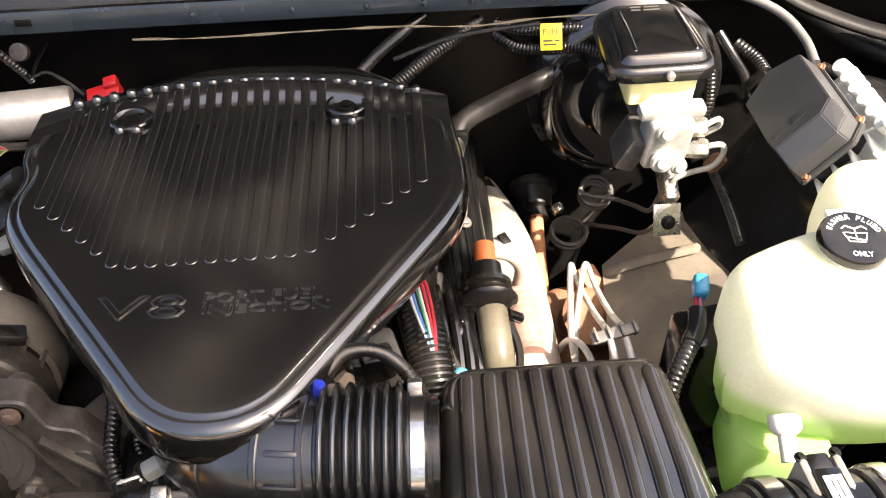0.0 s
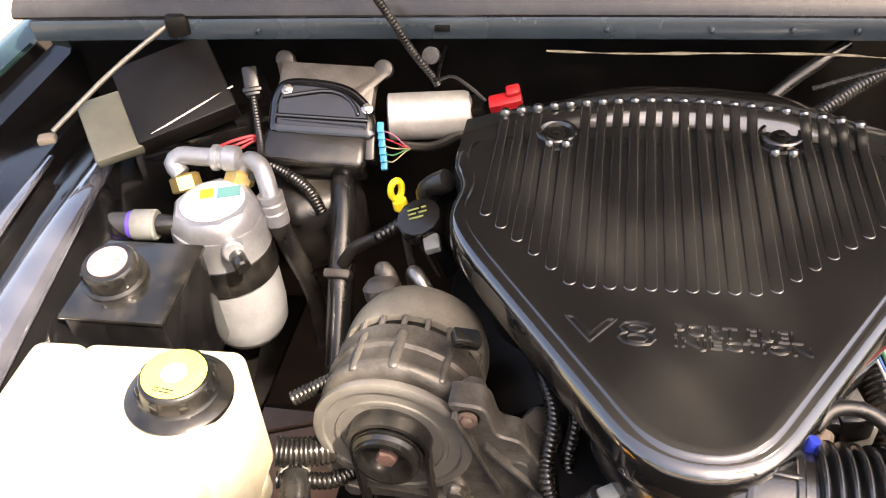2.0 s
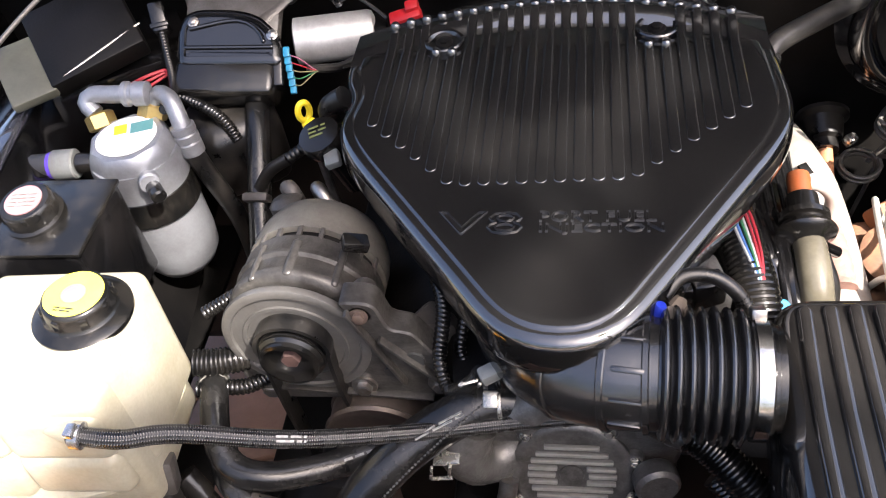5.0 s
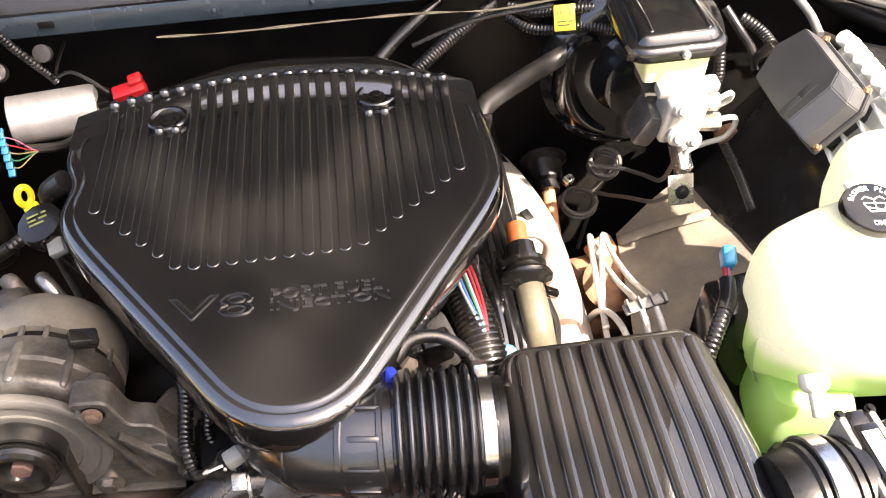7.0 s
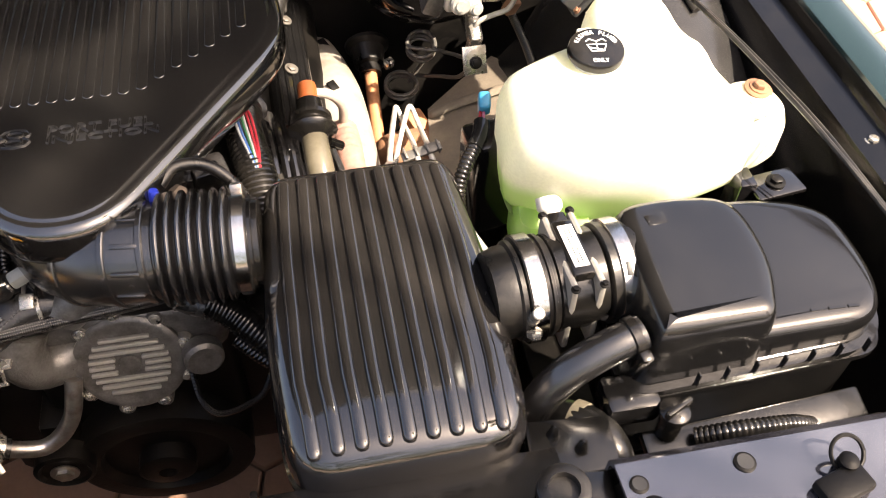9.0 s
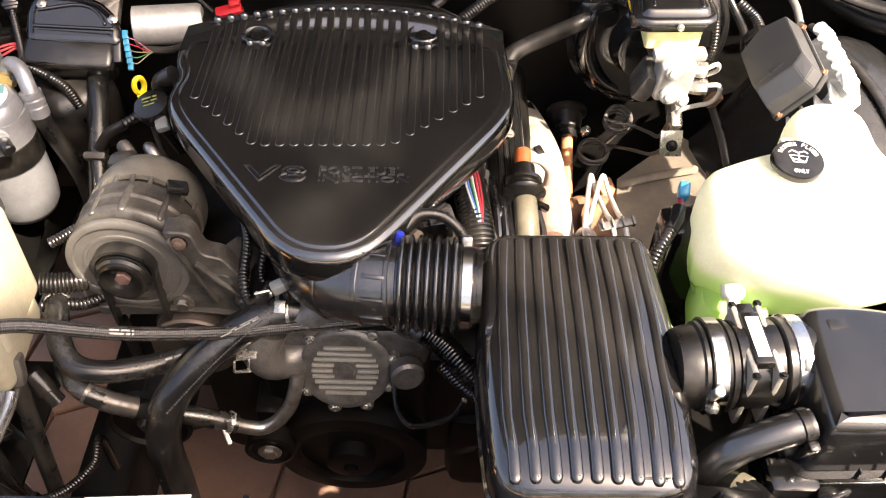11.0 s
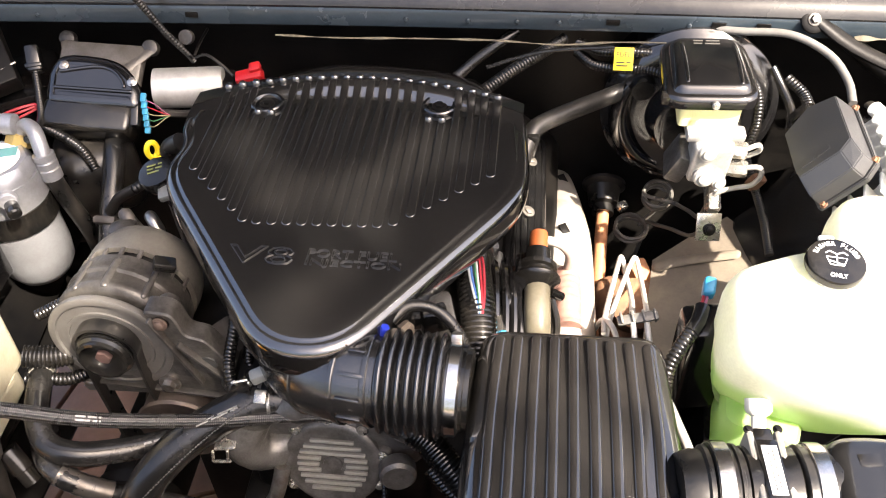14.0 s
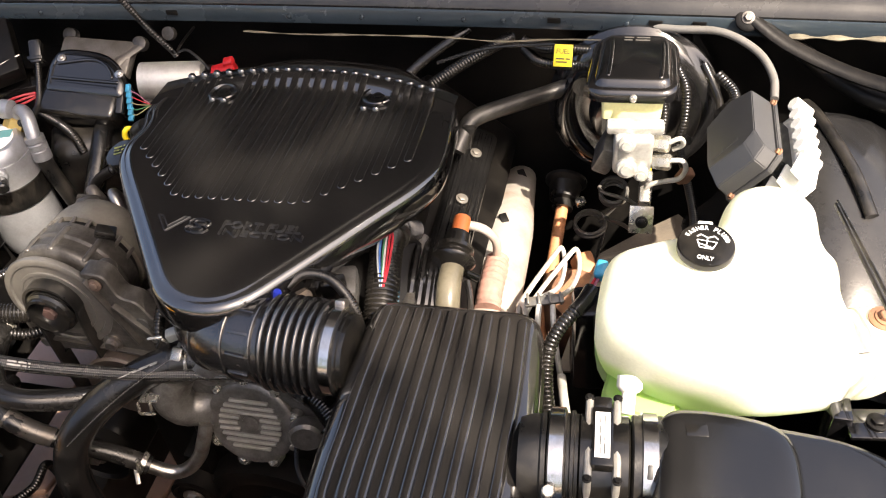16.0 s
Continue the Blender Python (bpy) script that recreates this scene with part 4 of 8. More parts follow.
block(bm, (0.011, 0.01, 0.03), pose(0.357, 0.231, 0.885, 15, 0, 10), 0.002)
part("clamp_tab", bm, PLASTIC, hose)

# ---- washer tank ----
WT = Vector((0.45, 0.53, 0.74))
washer = thing("washer_tank", WT, "milky white washer tank with green fluid inside", "fluid tank")
WPTS = fillet([(0.3, 0.478, 0.03), (0.366, 0.444, 0.04), (0.46, 0.428, 0.06), (0.53, 0.445, 0.04), (0.562, 0.456, 0.03), (0.564, 0.5, 0.04), (0.552, 0.55, 0.03), (0.558, 0.596, 0.03), (0.54, 0.618, 0.03), (0.54, 0.69, 0.03), (0.49, 0.717, 0.05), (0.435, 0.695, 0.04), (0.424, 0.615, 0.05), (0.365, 0.602, 0.04), (0.304, 0.578, 0.03)], 6)
WTOP = lambda x, y: -0.2 * max(0, 0.5 - y) + 0.012 * math.exp(-((x - 0.41) ** 2 + (y - 0.57) ** 2) / 0.004) + 0.07 * max(0, y - 0.6)
bm = B()
shell(bm, WPTS, [(0.022, 0.85), (0.012, 0.853), (0.006, 0.858), (0.002, 0.866), (0.0, 0.874), (0.0, 0.88), (0.0, 0.905), (0.002, 0.918), (0.006, 0.929), (0.012, 0.936), (0.02, 0.941), (0.028, 0.943)], zf=WTOP)
for v in bm.verts:
    if v.co.z < 0.88 and v.co.x < 0.47:
        u = min(1.0, (0.47 - v.co.x) / 0.06)
        drop = (0.88 - v.co.z) * 2.1 * u * u * (3 - 2 * u)
        v.co.z -= drop
        v.co.y += 0.6 * drop if v.co.y < 0.5 else -0.1 * drop
SIDE = fillet([(0.52, 0.452, 0.02), (0.592, 0.462, 0.03), (0.622, 0.505, 0.03), (0.612, 0.548, 0.03), (0.585, 0.562, 0.02), (0.53, 0.54, 0.02)], 6)
shell(bm, SIDE, [(0.014, 0.856), (0.005, 0.86), (0, 0.87), (0, 0.896), (0.004, 0.907), (0.01, 0.912), (0.018, 0.914)])
part("body", bm, WASHER, washer)
bm = B()
shell(bm, fillet([(0.312, 0.462, 0.02), (0.39, 0.436, 0.02), (0.41, 0.5, 0.02), (0.325, 0.55, 0.02)]), [(0.01, 0.72), (0.003, 0.725), (0, 0.74), (0, 0.80), (0.005, 0.81)])
part("sump", bm, WASHER, washer)
bm = B()
lathe(bm, [(0.034, 0), (0.029, 0.01), (0.027, 0.022)], (0.41, 0.565, 0.935), (0, -0.08, 1), 28)
part("neck", bm, WHITE_PLASTIC, washer)
cap_axis = Vector((0.02, -0.12, 1)).normalized()
cap_at = Vector((0.409, 0.565, 0.954))
bm = B()
lathe(bm, [(0.029, 0.003), (0.0302, 0.004), (0.0302, 0.011), (0.029, 0.013), (0.025, 0.0135)], cap_at, cap_axis, 36)
cap = part("cap", bm, PLASTIC, washer, "black cap with pale blue lettering")
bm = B()
block(bm, (0.016, 0.018, 0.006), Matrix.Translation(cap_at + Vector((0.0, 0.034, 0.004))) @ pose(0, 0, 0), 0.002)
part("hinge_tab", bm, WHITE_PLASTIC, cap)
cq = Matrix.Translation(cap_at + cap_axis * 0.0137) @ cap_axis.to_track_quat("Z", "Y").to_matrix().to_4x4()
flat_q = Matrix.Translation(cap_at + cap_axis * 0.0137) @ pose(0, 0, 0, 7, 1, -6)
bm = B()
for i, ch in enumerate("WASHER FLUID"):
    if ch != " ":
        ang = 158 - i * 12.4
        lb = letters(ch, 0.0034, 0.0052, flat_q @ pose(0.0222 * math.cos(radians(ang)), 0.0222 * math.sin(radians(ang)), 0, 0, 0, ang - 90), 0.0004)
        tmp = bpy.data.meshes.new("tmp")
        lb.to_mesh(tmp)
        lb.free()
        bm.from_mesh(tmp)
        bpy.data.meshes.remove(tmp)
part("lettering", bm, PRINT_WHITE, cap)
part("lettering", letters("ONLY", 0.017, 0.0055, flat_q @ pose(0.001, -0.0195, 0), 0.0004), PRINT_WHITE, cap)
bm = B()
sym = fillet([(-0.011, 0.004, 0.001), (0.011, 0.004, 0.001), (0.007, -0.007, 0.001), (-0.007, -0.007, 0.001)], 2)
ring_out, ring_in = sym, inset(sym, 0.0011)
for k in range(len(sym)):
    j = (k + 1) % len(sym)
    vs = [bm.verts.new(flat_q @ Vector((p.x, p.y, 0.0005))) for p in (ring_out[k], ring_out[j], ring_in[j], ring_in[k])]
    bm.faces.new(vs)
for a, b in (((0, -0.005), (0, 0.008)), ((0, 0.008), (-0.007, 0.0115)), ((0, 0.008), (0.007, 0.0115)), ((-0.007, 0.0115), (-0.011, 0.008)), ((0.007, 0.0115), (0.011, 0.008)), ((-0.009, -0.001), (0.007, -0.005))):
    tube(bm, [flat_q @ Vector((*a, 0.0004)), flat_q @ Vector((*b, 0.0004))], 0.0006, 6, 0.01)
part("washer_symbol", bm, PRINT_WHITE, cap)
bm = B()
lathe(bm, [(0.014, 0), (0.014, 0.012), (0.011, 0.016), (0.0075, 0.018), (0.0075, 0.04), (0.006, 0.041)], (0.344, 0.47, 0.848), (0.0, -0.75, -0.5), 20)
part("outlet", bm, WHITE_PLASTIC, washer)
bm = B()
lathe(bm, [(0.016, 0), (0.016, 0.002), (0.013, 0.003)], (0.592, 0.53, 0.9135), (0.1, -0.1, 1), 20)
washer_disc = part("washer", bm, RUST, washer, "rusty washer and bolt")
bolt(washer_disc, (0.592, 0.53, 0.9155), (0.1, -0.1, 1), 0.007, 0.008, RUST)

bm = B()
block(bm, (0.058, 0.036, 0.006), pose(0.585, 0.436, 0.86, 0, 0, 8), 0.002)
bk = solo("mounting_bracket", bm, GLOSS, (0.59, 0.432, 0.85), "black steel mounting bracket beside the air cleaner", "bracket")
bm = B()
block(bm, (0.02, 0.03, 0.16), pose(0.552, 0.445, 0.79), 0.003)
part("leg", bm, GLOSS, bk)
bolt(bk, (0.585, 0.436, 0.864), UP, 0.007, 0.007, SHADED_METAL)

# ---- coolant tank ----
coolant = thing("coolant_tank", (-0.7, 0.42, 0.73), "aged cream coolant tank with moulded seams", "fluid tank")
CELLS = [(-0.70, -0.642, 0.375, 0.492, 0.79, 0.936, 0.022), (-0.65, -0.497, 0.378, 0.496, 0.79, 0.937, 0.022), (-0.606, -0.502, 0.348, 0.42, 0.848, 0.912, 0.022), (-0.606, -0.505, 0.344, 0.42, 0.795, 0.852, 0.02),
         (-0.70, -0.6, 0.341, 0.42, 0.85, 0.906, 0.022), (-0.70, -0.6, 0.335, 0.42, 0.793, 0.854, 0.02), (-0.805, -0.694, 0.322, 0.444, 0.845, 0.906, 0.022), (-0.805, -0.694, 0.315, 0.436, 0.79, 0.85, 0.02),
         (-0.96, -0.798, 0.314, 0.44, 0.845, 0.902, 0.022), (-0.96, -0.798, 0.307, 0.432, 0.79, 0.85, 0.02), (-0.609, -0.53, 0.362, 0.475, 0.728, 0.805, 0.018), (-0.70, -0.603, 0.349, 0.46, 0.736, 0.805, 0.018),
         (-0.80, -0.692, 0.331, 0.42, 0.737, 0.805, 0.018), (-0.955, -0.793, 0.324, 0.42, 0.74, 0.805, 0.018)]
for x0, x1, y0, y1, z0, z1, r in CELLS:
    x0, x1 = x0 + 0.0015, x1 - 0.0015
    bm = B()
    block(bm, (x1 - x0, y1 - y0, z1 - z0), pose((x0 + x1) / 2, (y0 + y1) / 2, (z0 + z1) / 2, -3 if z1 > 0.85 else 2, 0, 2.5), r * (0.62 if z1 > 0.81 else 0.5), 5)
    part("tank_cell", bm, CREAM, coolant)
bm = B()
block(bm, (0.192, 0.125, 0.17), pose(-0.598, 0.416, 0.838, 0, 0, 2.5), 0.012, 3)
block(bm, (0.25, 0.105, 0.14), pose(-0.82, 0.372, 0.822, 0, 0, 2.5), 0.012, 3)
SEAM = fillet([(-0.96, 0.307, 0.02), (-0.715, 0.316, 0.02), (-0.685, 0.334, 0.02), (-0.54, 0.345, 0.04), (-0.51, 0.373, 0.03), (-0.5, 0.48, 0.03), (-0.7, 0.49, 0.03), (-0.72, 0.444, 0.03), (-0.96, 0.434, 0.02)], 6)
shell(bm, inset(SEAM, -0.004), [(0.003, 0.791), (0, 0.793), (0, 0.799), (0.003, 0.801)])
part("body", bm, CREAM, coolant)
bm = B()
rib(bm, [(-0.675, 0.352, 0.902), (-0.62, 0.36, 0.909), (-0.575, 0.362, 0.911)], 0.006, 0.004)
part("moulded_bead", bm, CREAM, coolant)
bm = B()
rib(bm, [(-0.64, 0.47, 0.932), (-0.638, 0.43, 0.935), (-0.636, 0.4, 0.931)], 0.006, 0.004)
part("moulded_bead", bm, CREAM, coolant)
bm = B()
ear = fillet([(-0.846, 0.42, 0.01), (-0.772, 0.42, 0.01), (-0.778, 0.478, 0.024), (-0.838, 0.478, 0.024)], 5)
shell(bm, ear, [(0, 0.89), (0, 0.898), (0.002, 0.9)])
lug = part("mounting_ear", bm, CREAM, coolant)
bolt(lug, (-0.808, 0.454, 0.9), UP, 0.0085, 0.006, SHADED_METAL)
rc_axis = Vector((0.06, 0.04, 0.99)).normalized()
rc = Vector((-0.538, 0.445, 0.936))
bm = B()
lathe(bm, [(0.036, -0.014), (0.042, -0.004), (0.0435, -0.001), (0.0435, 0.003), (0.04, 0.0055), (0.033, 0.007), (0.0305, 0.01), (0.0295, 0.02), (0.0285, 0.0235), (0.0265, 0.025)], rc, rc_axis, 40)
ccap = part("pressure_cap", bm, PLASTIC, coolant, "black pressure cap with a yellow label")
for i in range(8):
    a = i * math.pi / 4
    bm = B()
    rq = Matrix.Translation(rc) @ rc_axis.to_track_quat("Z", "Y").to_matrix().to_4x4()
    block(bm, (0.004, 0.007, 0.011), rq @ pose(0.0295 * math.cos(a), 0.0295 * math.sin(a), 0.0155, 0, 0, math.degrees(a)), 0.001)
    part("grip", bm, PLASTIC, ccap)
bm = B()
lathe(bm, [(0.0258, 0.025), (0.0258, 0.0256), (0.0253, 0.0258)], rc, rc_axis, 36)
cl = part("label", bm, CAP_YELLOW, ccap, "yellow round label with unreadable print")
bm = B()
lathe(bm, [(0.0105, 0.0258), (0.0105, 0.0262), (0.01, 0.0263)], rc, rc_axis, 24)
part("pink_disc", bm, LABEL_PINK, cl)
bm = B()
rq = Matrix.Translation(rc + rc_axis * 0.0258) @ pose(0, 0, 0, -2.3, 3.4, -4)
bars(bm, rq @ pose(0, -0.0185, 0), 2, 0.018, 0.006, 0.5, 8)
part("print", bm, PRINT_BLACK, cl)
bm = B()
lathe(bm, [(0.007, -0.02), (0.0085, 0), (0.0085, 0.02), (0.007, 0.022)], (-0.532, 0.35, 0.898), (0.85, -0.25, 0.1), 16)
part("outlet", bm, CREAM, coolant)
bm = B()
block(bm, (0.045, 0.004, 0.2), pose(-0.735, 0.355, 0.65, 0, -4, 0), 0.001)
leg = part("mounting_leg", bm, PALE_GREY, coolant)
bolt(leg, (-0.742, 0.352, 0.6), (0, -1, 0), 0.008, 0.006, STEEL)
bm = B()
bars(bm, pose(-0.56, 0.3555, 0.76, 92, 0, 2.5), 1, 0.06, 0.011, 0.7, 4, 0.0008)
part("moulded_mark", bm, CREAM, coolant)

# braided overflow hose
HOSE = [(-0.522, 0.344, 0.904), (-0.48, 0.344, 0.9), (-0.44, 0.358, 0.888), (-0.354, 0.38, 0.848), (-0.259, 0.418, 0.803), (-0.18, 0.437, 0.793), (-0.1, 0.45, 0.79), (-0.04, 0.462, 0.785)]
bm = B()
tube(bm, HOSE, 0.0082, 16, 0.006)
hose = solo("overflow_hose", bm, BRAID, (-0.3, 0.4, 0.79), "braided black coolant hose with faded white print", "hose")
bm = B()
lathe(bm, [(0.0105, 0), (0.0118, 0.0006), (0.0118, 0.0085), (0.0105, 0.009)], (-0.519, 0.344, 0.9045), (0.96, 0.0, -0.12), 20)
cb = part("hose_clamp", bm, SATIN, hose, "small steel spring clamp")
bm = B()
block(bm, (0.008, 0.012, 0.006), pose(-0.514, 0.34, 0.917), 0.001)
part("clamp_ear", bm, SATIN, cb)
bm = B()
pq = Matrix.Translation((-0.353, 0.375, 0.8575)) @ pose(0, 0, 0, 42, 20, 14)
bars(bm, pq, 2, 0.026, 0.008, 0.5, 9, 0.0004)
part("print", bm, FADED_PRINT, hose)

# ---- battery ----
bat = thing("car_battery", (-0.78, 0.2, 0.5), "yellow-topped black car battery with a strap", "battery")
bq = Matrix.Translation((-0.636, 0.309, 0.712)) @ pose(0, 0, 0, 0, 0, 5)
bm = B()
block(bm, (0.27, 0.18, 0.175), bq @ pose(-0.138, -0.092, -0.125), 0.006)
part("case", bm, PLASTIC, bat)
bm = B()
block(bm, (0.275, 0.184, 0.05), bq @ pose(-0.1375, -0.092, -0.028), 0.006, 3)
top = part("lid", bm, YELLOW, bat, "bright yellow battery lid")
bm = B()
block(bm, (0.205, 0.064, 0.001), bq @ pose(-0.155, -0.05, -0.0022, 0, 0, 0), 0.0003)
lab = part("label", bm, LABEL_WHITE, top, "white label with a black band")
bm = B()
block(bm, (0.135, 0.026, 0.0008), bq @ pose(-0.188, -0.032, -0.0012), 0.0002)
band = part("band", bm, PRINT_BLACK, lab)
bm = B()
block(bm, (0.06, 0.022, 0.0006), bq @ pose(-0.152, -0.032, -0.0004), 0.0002)
part("panel", bm, LABEL_WHITE, lab)
bm = B()
shell(bm, fillet([(-0.04, -0.005, 0.002), (-0.02, -0.007, 0.002), (0.03, -0.006, 0.002), (0.042, 0.001, 0.002), (0.02, 0.007, 0.002), (-0.034, 0.006, 0.002)], 3), [(0, 0), (0, 0.0005)], m=bq @ pose(-0.226, -0.032, -0.0006, 0, 0, 4) @ Matrix.Diagonal((0.7, 1, 1, 1)))
part("emblem", bm, GOLD_PRINT, lab)
bm = B()
bars(bm, bq @ pose(-0.17, -0.066, -0.0014), 1, 0.13, 0.006, 0.5, 12)
bars(bm, bq @ pose(-0.082, -0.035, -0.0014), 5, 0.045, 0.03, 0.22, 13)
part("print", bm, FADED_PRINT, lab)
bm = B()
for dy in (-0.0135, 0.0135):
    tube(bm, [bq @ Vector(p) for p in ((-0.29, -0.105 + dy, 0.008), (-0.2, -0.106 + dy, 0.009), (-0.13, -0.107 + dy, 0.009), (-0.1, -0.107 + dy * 0.7, 0.009))], 0.0045, 10, 0.02)
block(bm, (0.2, 0.028, 0.003), bq @ pose(-0.2, -0.106, 0.002), 0.001)
strap = part("hold_down_strap", bm, RUBBER, bat, "ribbed black hold-down strap")
for i in range(5):
    bm = B()
    block(bm, (0.004, 0.026, 0.007), bq @ pose(-0.27 + i * 0.037, -0.106, 0.0075), 0.001)
    part("strap_rib", bm, RUBBER, strap)
for i in range(6):
    u = (i - 2.5) * 0.0062
    bm = B()
    tube(bm, [bq @ Vector(p) for p in ((-0.112, -0.107 + u, 0.010), (-0.07, -0.108 + u, 0.0105 + 0.001 * (i % 2)), (-0.03, -0.112 + u * 0.8, 0.008), (-0.008, -0.115 + u * 0.7, 0.003), (0.004, -0.117 + u * 0.7, -0.02), (0.006, -0.118 + u * 0.8, -0.07))], 0.0038, 8, 0.012)
    part("strap_cord", bm, RUBBER, strap)
for x0, x1 in ((-0.27, -0.165), (-0.145, -0.035)):
    bm = B()
    shell(bm, fillet([(x0, -0.125, 0.005), (x1, -0.125, 0.005), (x1, -0.14, 0.004), (x1 - 0.012, -0.148, 0.004), (x0 + 0.012, -0.148, 0.004), (x0, -0.14, 0.004)], 3), [(0, -0.003), (0, 0.003), (0.002, 0.005)], m=bq)
    cover_v = part("vent_cover", bm, PLASTIC, bat, "black vent cover with warning print")
    bm = B()
    bars(bm, bq @ pose((x0 + x1) / 2 - 0.01, -0.134, 0.0052), 4, (x1 - x0) * 0.62, 0.014, 0.4, 21)
    part("print", bm, PRINT_WHITE, cover_v)
bm = B()
shell(bm, fillet([(-0.05, 0.01, 0.006), (-0.012, 0.022, 0.008), (0.008, 0.006, 0.008), (0.03, -0.04, 0.004), (0.012, -0.046, 0.004), (-0.012, -0.012, 0.01), (-0.04, -0.004, 0.006)], 4), [(0.001, -0.05), (0, -0.045), (0, -0.004), (0.003, 0.0)], m=pose(-0.616, 0.307, 0.703) @ Matrix.Diagonal((0.8, 0.8, 0.8, 1)))
solo("terminal_cover", bm, RED, (-0.63, 0.3, 0.67), "red rubber battery terminal cover", "terminal cover")
bm = B()
tube(bm, [(-0.775, 0.325, 0.6), (-0.754, 0.318, 0.66), (-0.72, 0.33, 0.705), (-0.684, 0.336, 0.72), (-0.639, 0.33, 0.71), (-0.602, 0.304, 0.655), (-0.58, 0.29, 0.6)], 0.0045, 10, 0.01)
solo("battery_cable", bm, RUBBER, (-0.69, 0.36, 0.69), "black battery cable arching behind the battery", "cable")
bm = B()
tube(bm, [(-0.61, 0.29, 0.69), (-0.57, 0.30, 0.665), (-0.54, 0.3, 0.62), (-0.53, 0.32, 0.5), (-0.54, 0.34, 0.34)], 0.007, 10, 0.012)
solo("battery_cable", bm, RUBBER, (-0.55, 0.3, 0.6), "black battery cable running down beside the radiator", "cable")
bm = B()
block(bm, (0.085, 0.006, 0.26), pose(-0.655, 0.43, 0.6, 12, 0, 4), 0.003)
solo("splash_shield", bm, BODY_BLUE, (-0.655, 0.43, 0.47), "dark blue-grey painted shield behind the battery", "inner fender", kind="structure")
bm = B()
block(bm, (0.30, 0.22, 0.03), pose(-0.77, 0.2, 0.485, 0, 0, 5), 0.008)
block(bm, (0.2, 0.05, 0.2), pose(-0.82, 0.3, 0.39), 0.01)
solo("battery_tray", bm, SHADED_METAL, (-0.77, 0.2, 0.47), "black steel battery tray", "tray", kind="structure")

# ---- air conditioning lines and valve ----
ac = thing("refrigerant_lines", (-0.54, 0.3, 0.6), "bare aluminium air conditioning lines with a black service cap", "pipe")
bm = B()
tube(bm, [(-0.508, 0.368, 0.748), (-0.512, 0.356, 0.735), (-0.527, 0.335, 0.71), (-0.55, 0.297, 0.672), (-0.575, 0.245, 0.64), (-0.592, 0.213, 0.618)], 0.0075, 12, 0.01)
part("line", bm, SATIN, ac)
bm = B()
tube(bm, [(-0.516, 0.372, 0.748), (-0.535, 0.35, 0.715), (-0.562, 0.325, 0.68), (-0.583, 0.295, 0.64), (-0.598, 0.235, 0.605)], 0.0062, 12, 0.01)
part("line", bm, SATIN, ac)
bm = B()
lathe(bm, [(0.010, 0), (0.0125, 0.002), (0.0125, 0.02), (0.010, 0.022)], (-0.59, 0.216, 0.62), (-0.55, -0.75, -0.45), 6)
lathe(bm, [(0.009, 0.022), (0.011, 0.024), (0.011, 0.034), (0.008, 0.036)], (-0.59, 0.216, 0.62), (-0.55, -0.75, -0.45), 16)
part("nut", bm, PLATED, ac, "brassy line fitting")
bm = B()
lathe(bm, [(0.009, 0), (0.0105, 0.002), (0.0105, 0.018), (0.008, 0.022), (0.003, 0.0225)], (-0.556, 0.294, 0.676), (0.1, -0.3, 0.95), 18)
part("service_cap", bm, PLASTIC, ac, "black service port cap")
bm = B()
block(bm, (0.024, 0.022, 0.04), pose(-0.507, 0.385, 0.765, -20, 5, 10), 0.005)
part("valve_block", bm, OLD_ALUMINIUM, ac)
bm = B()
lathe(bm, [(0.013, 0), (0.013, 0.03), (0.011, 0.032), (0.011, 0.05)], (-0.498, 0.395, 0.745), (0.5, -0.3, -0.75), 16)
part("switch", bm, PLASTIC, ac)
bm = B()
lathe(bm, [(0.009, 0), (0.012, 0.002), (0.012, 0.022), (0.009, 0.024)], (-0.513, 0.442, 0.79), (0.0, 0.3, 0.9), 6)
lathe(bm, [(0.008, 0.024), (0.010, 0.026), (0.010, 0.036)], (-0.513, 0.442, 0.79), (0, 0.3, 0.9), 14)
part("fitting", bm, PLATED, ac)
bm = B()
tube(bm, [(-0.508, 0.38, 0.745), (-0.505, 0.36, 0.68), (-0.515, 0.34, 0.5), (-0.52, 0.34, 0.36)], 0.011, 12, 0.02)
part("lower_hose", bm, RUBBER, ac)
bm = B()
block(bm, (0.018, 0.014, 0.034), pose(-0.562, 0.318, 0.692, 30, -20, 10), 0.003)
solo("wire_connector", bm, PALE_TEAL, (-0.562, 0.318, 0.68), "pale teal wire connector on a loom", "connector")

for at, turn in (((-0.545, 0.395, 0.715), 20), ((-0.553, 0.358, 0.672), 35)):
    bm = B()
    block(bm, (0.02, 0.018, 0.032), pose(*at, 25, -15, turn), 0.003)
    block(bm, (0.024, 0.005, 0.026), pose(*at, 25, -15, turn) @ pose(0, -0.01, 0), 0.001)
    for k in range(3):
        block(bm, (0.022, 0.022, 0.003), pose(*at, 25, -15, turn) @ pose(0, 0, -0.01 + 0.009 * k), 0.001)
    plug = solo("wire_connector", bm, PLASTIC, at, "black ribbed wire connector beside the refrigerant lines", "connector")
# ---- fluid reservoir beside the accumulator ----
res = thing("brake_fluid_box", (-0.66, 0.6, 0.8), "black plastic reservoir with a ridged cap", "reservoir")
bm = B()
rq = pose(-0.697, 0.64, 0.79, 0, 0, 1)
block(bm, (0.112, 0.115, 0.14), rq, 0.006, 3)
part("body", bm, GLOSS, res)
bm = B()
block(bm, (0.116, 0.12, 0.006), rq @ pose(0, 0, 0.069), 0.002)
part("lid", bm, PLASTIC, res)
bm = B()
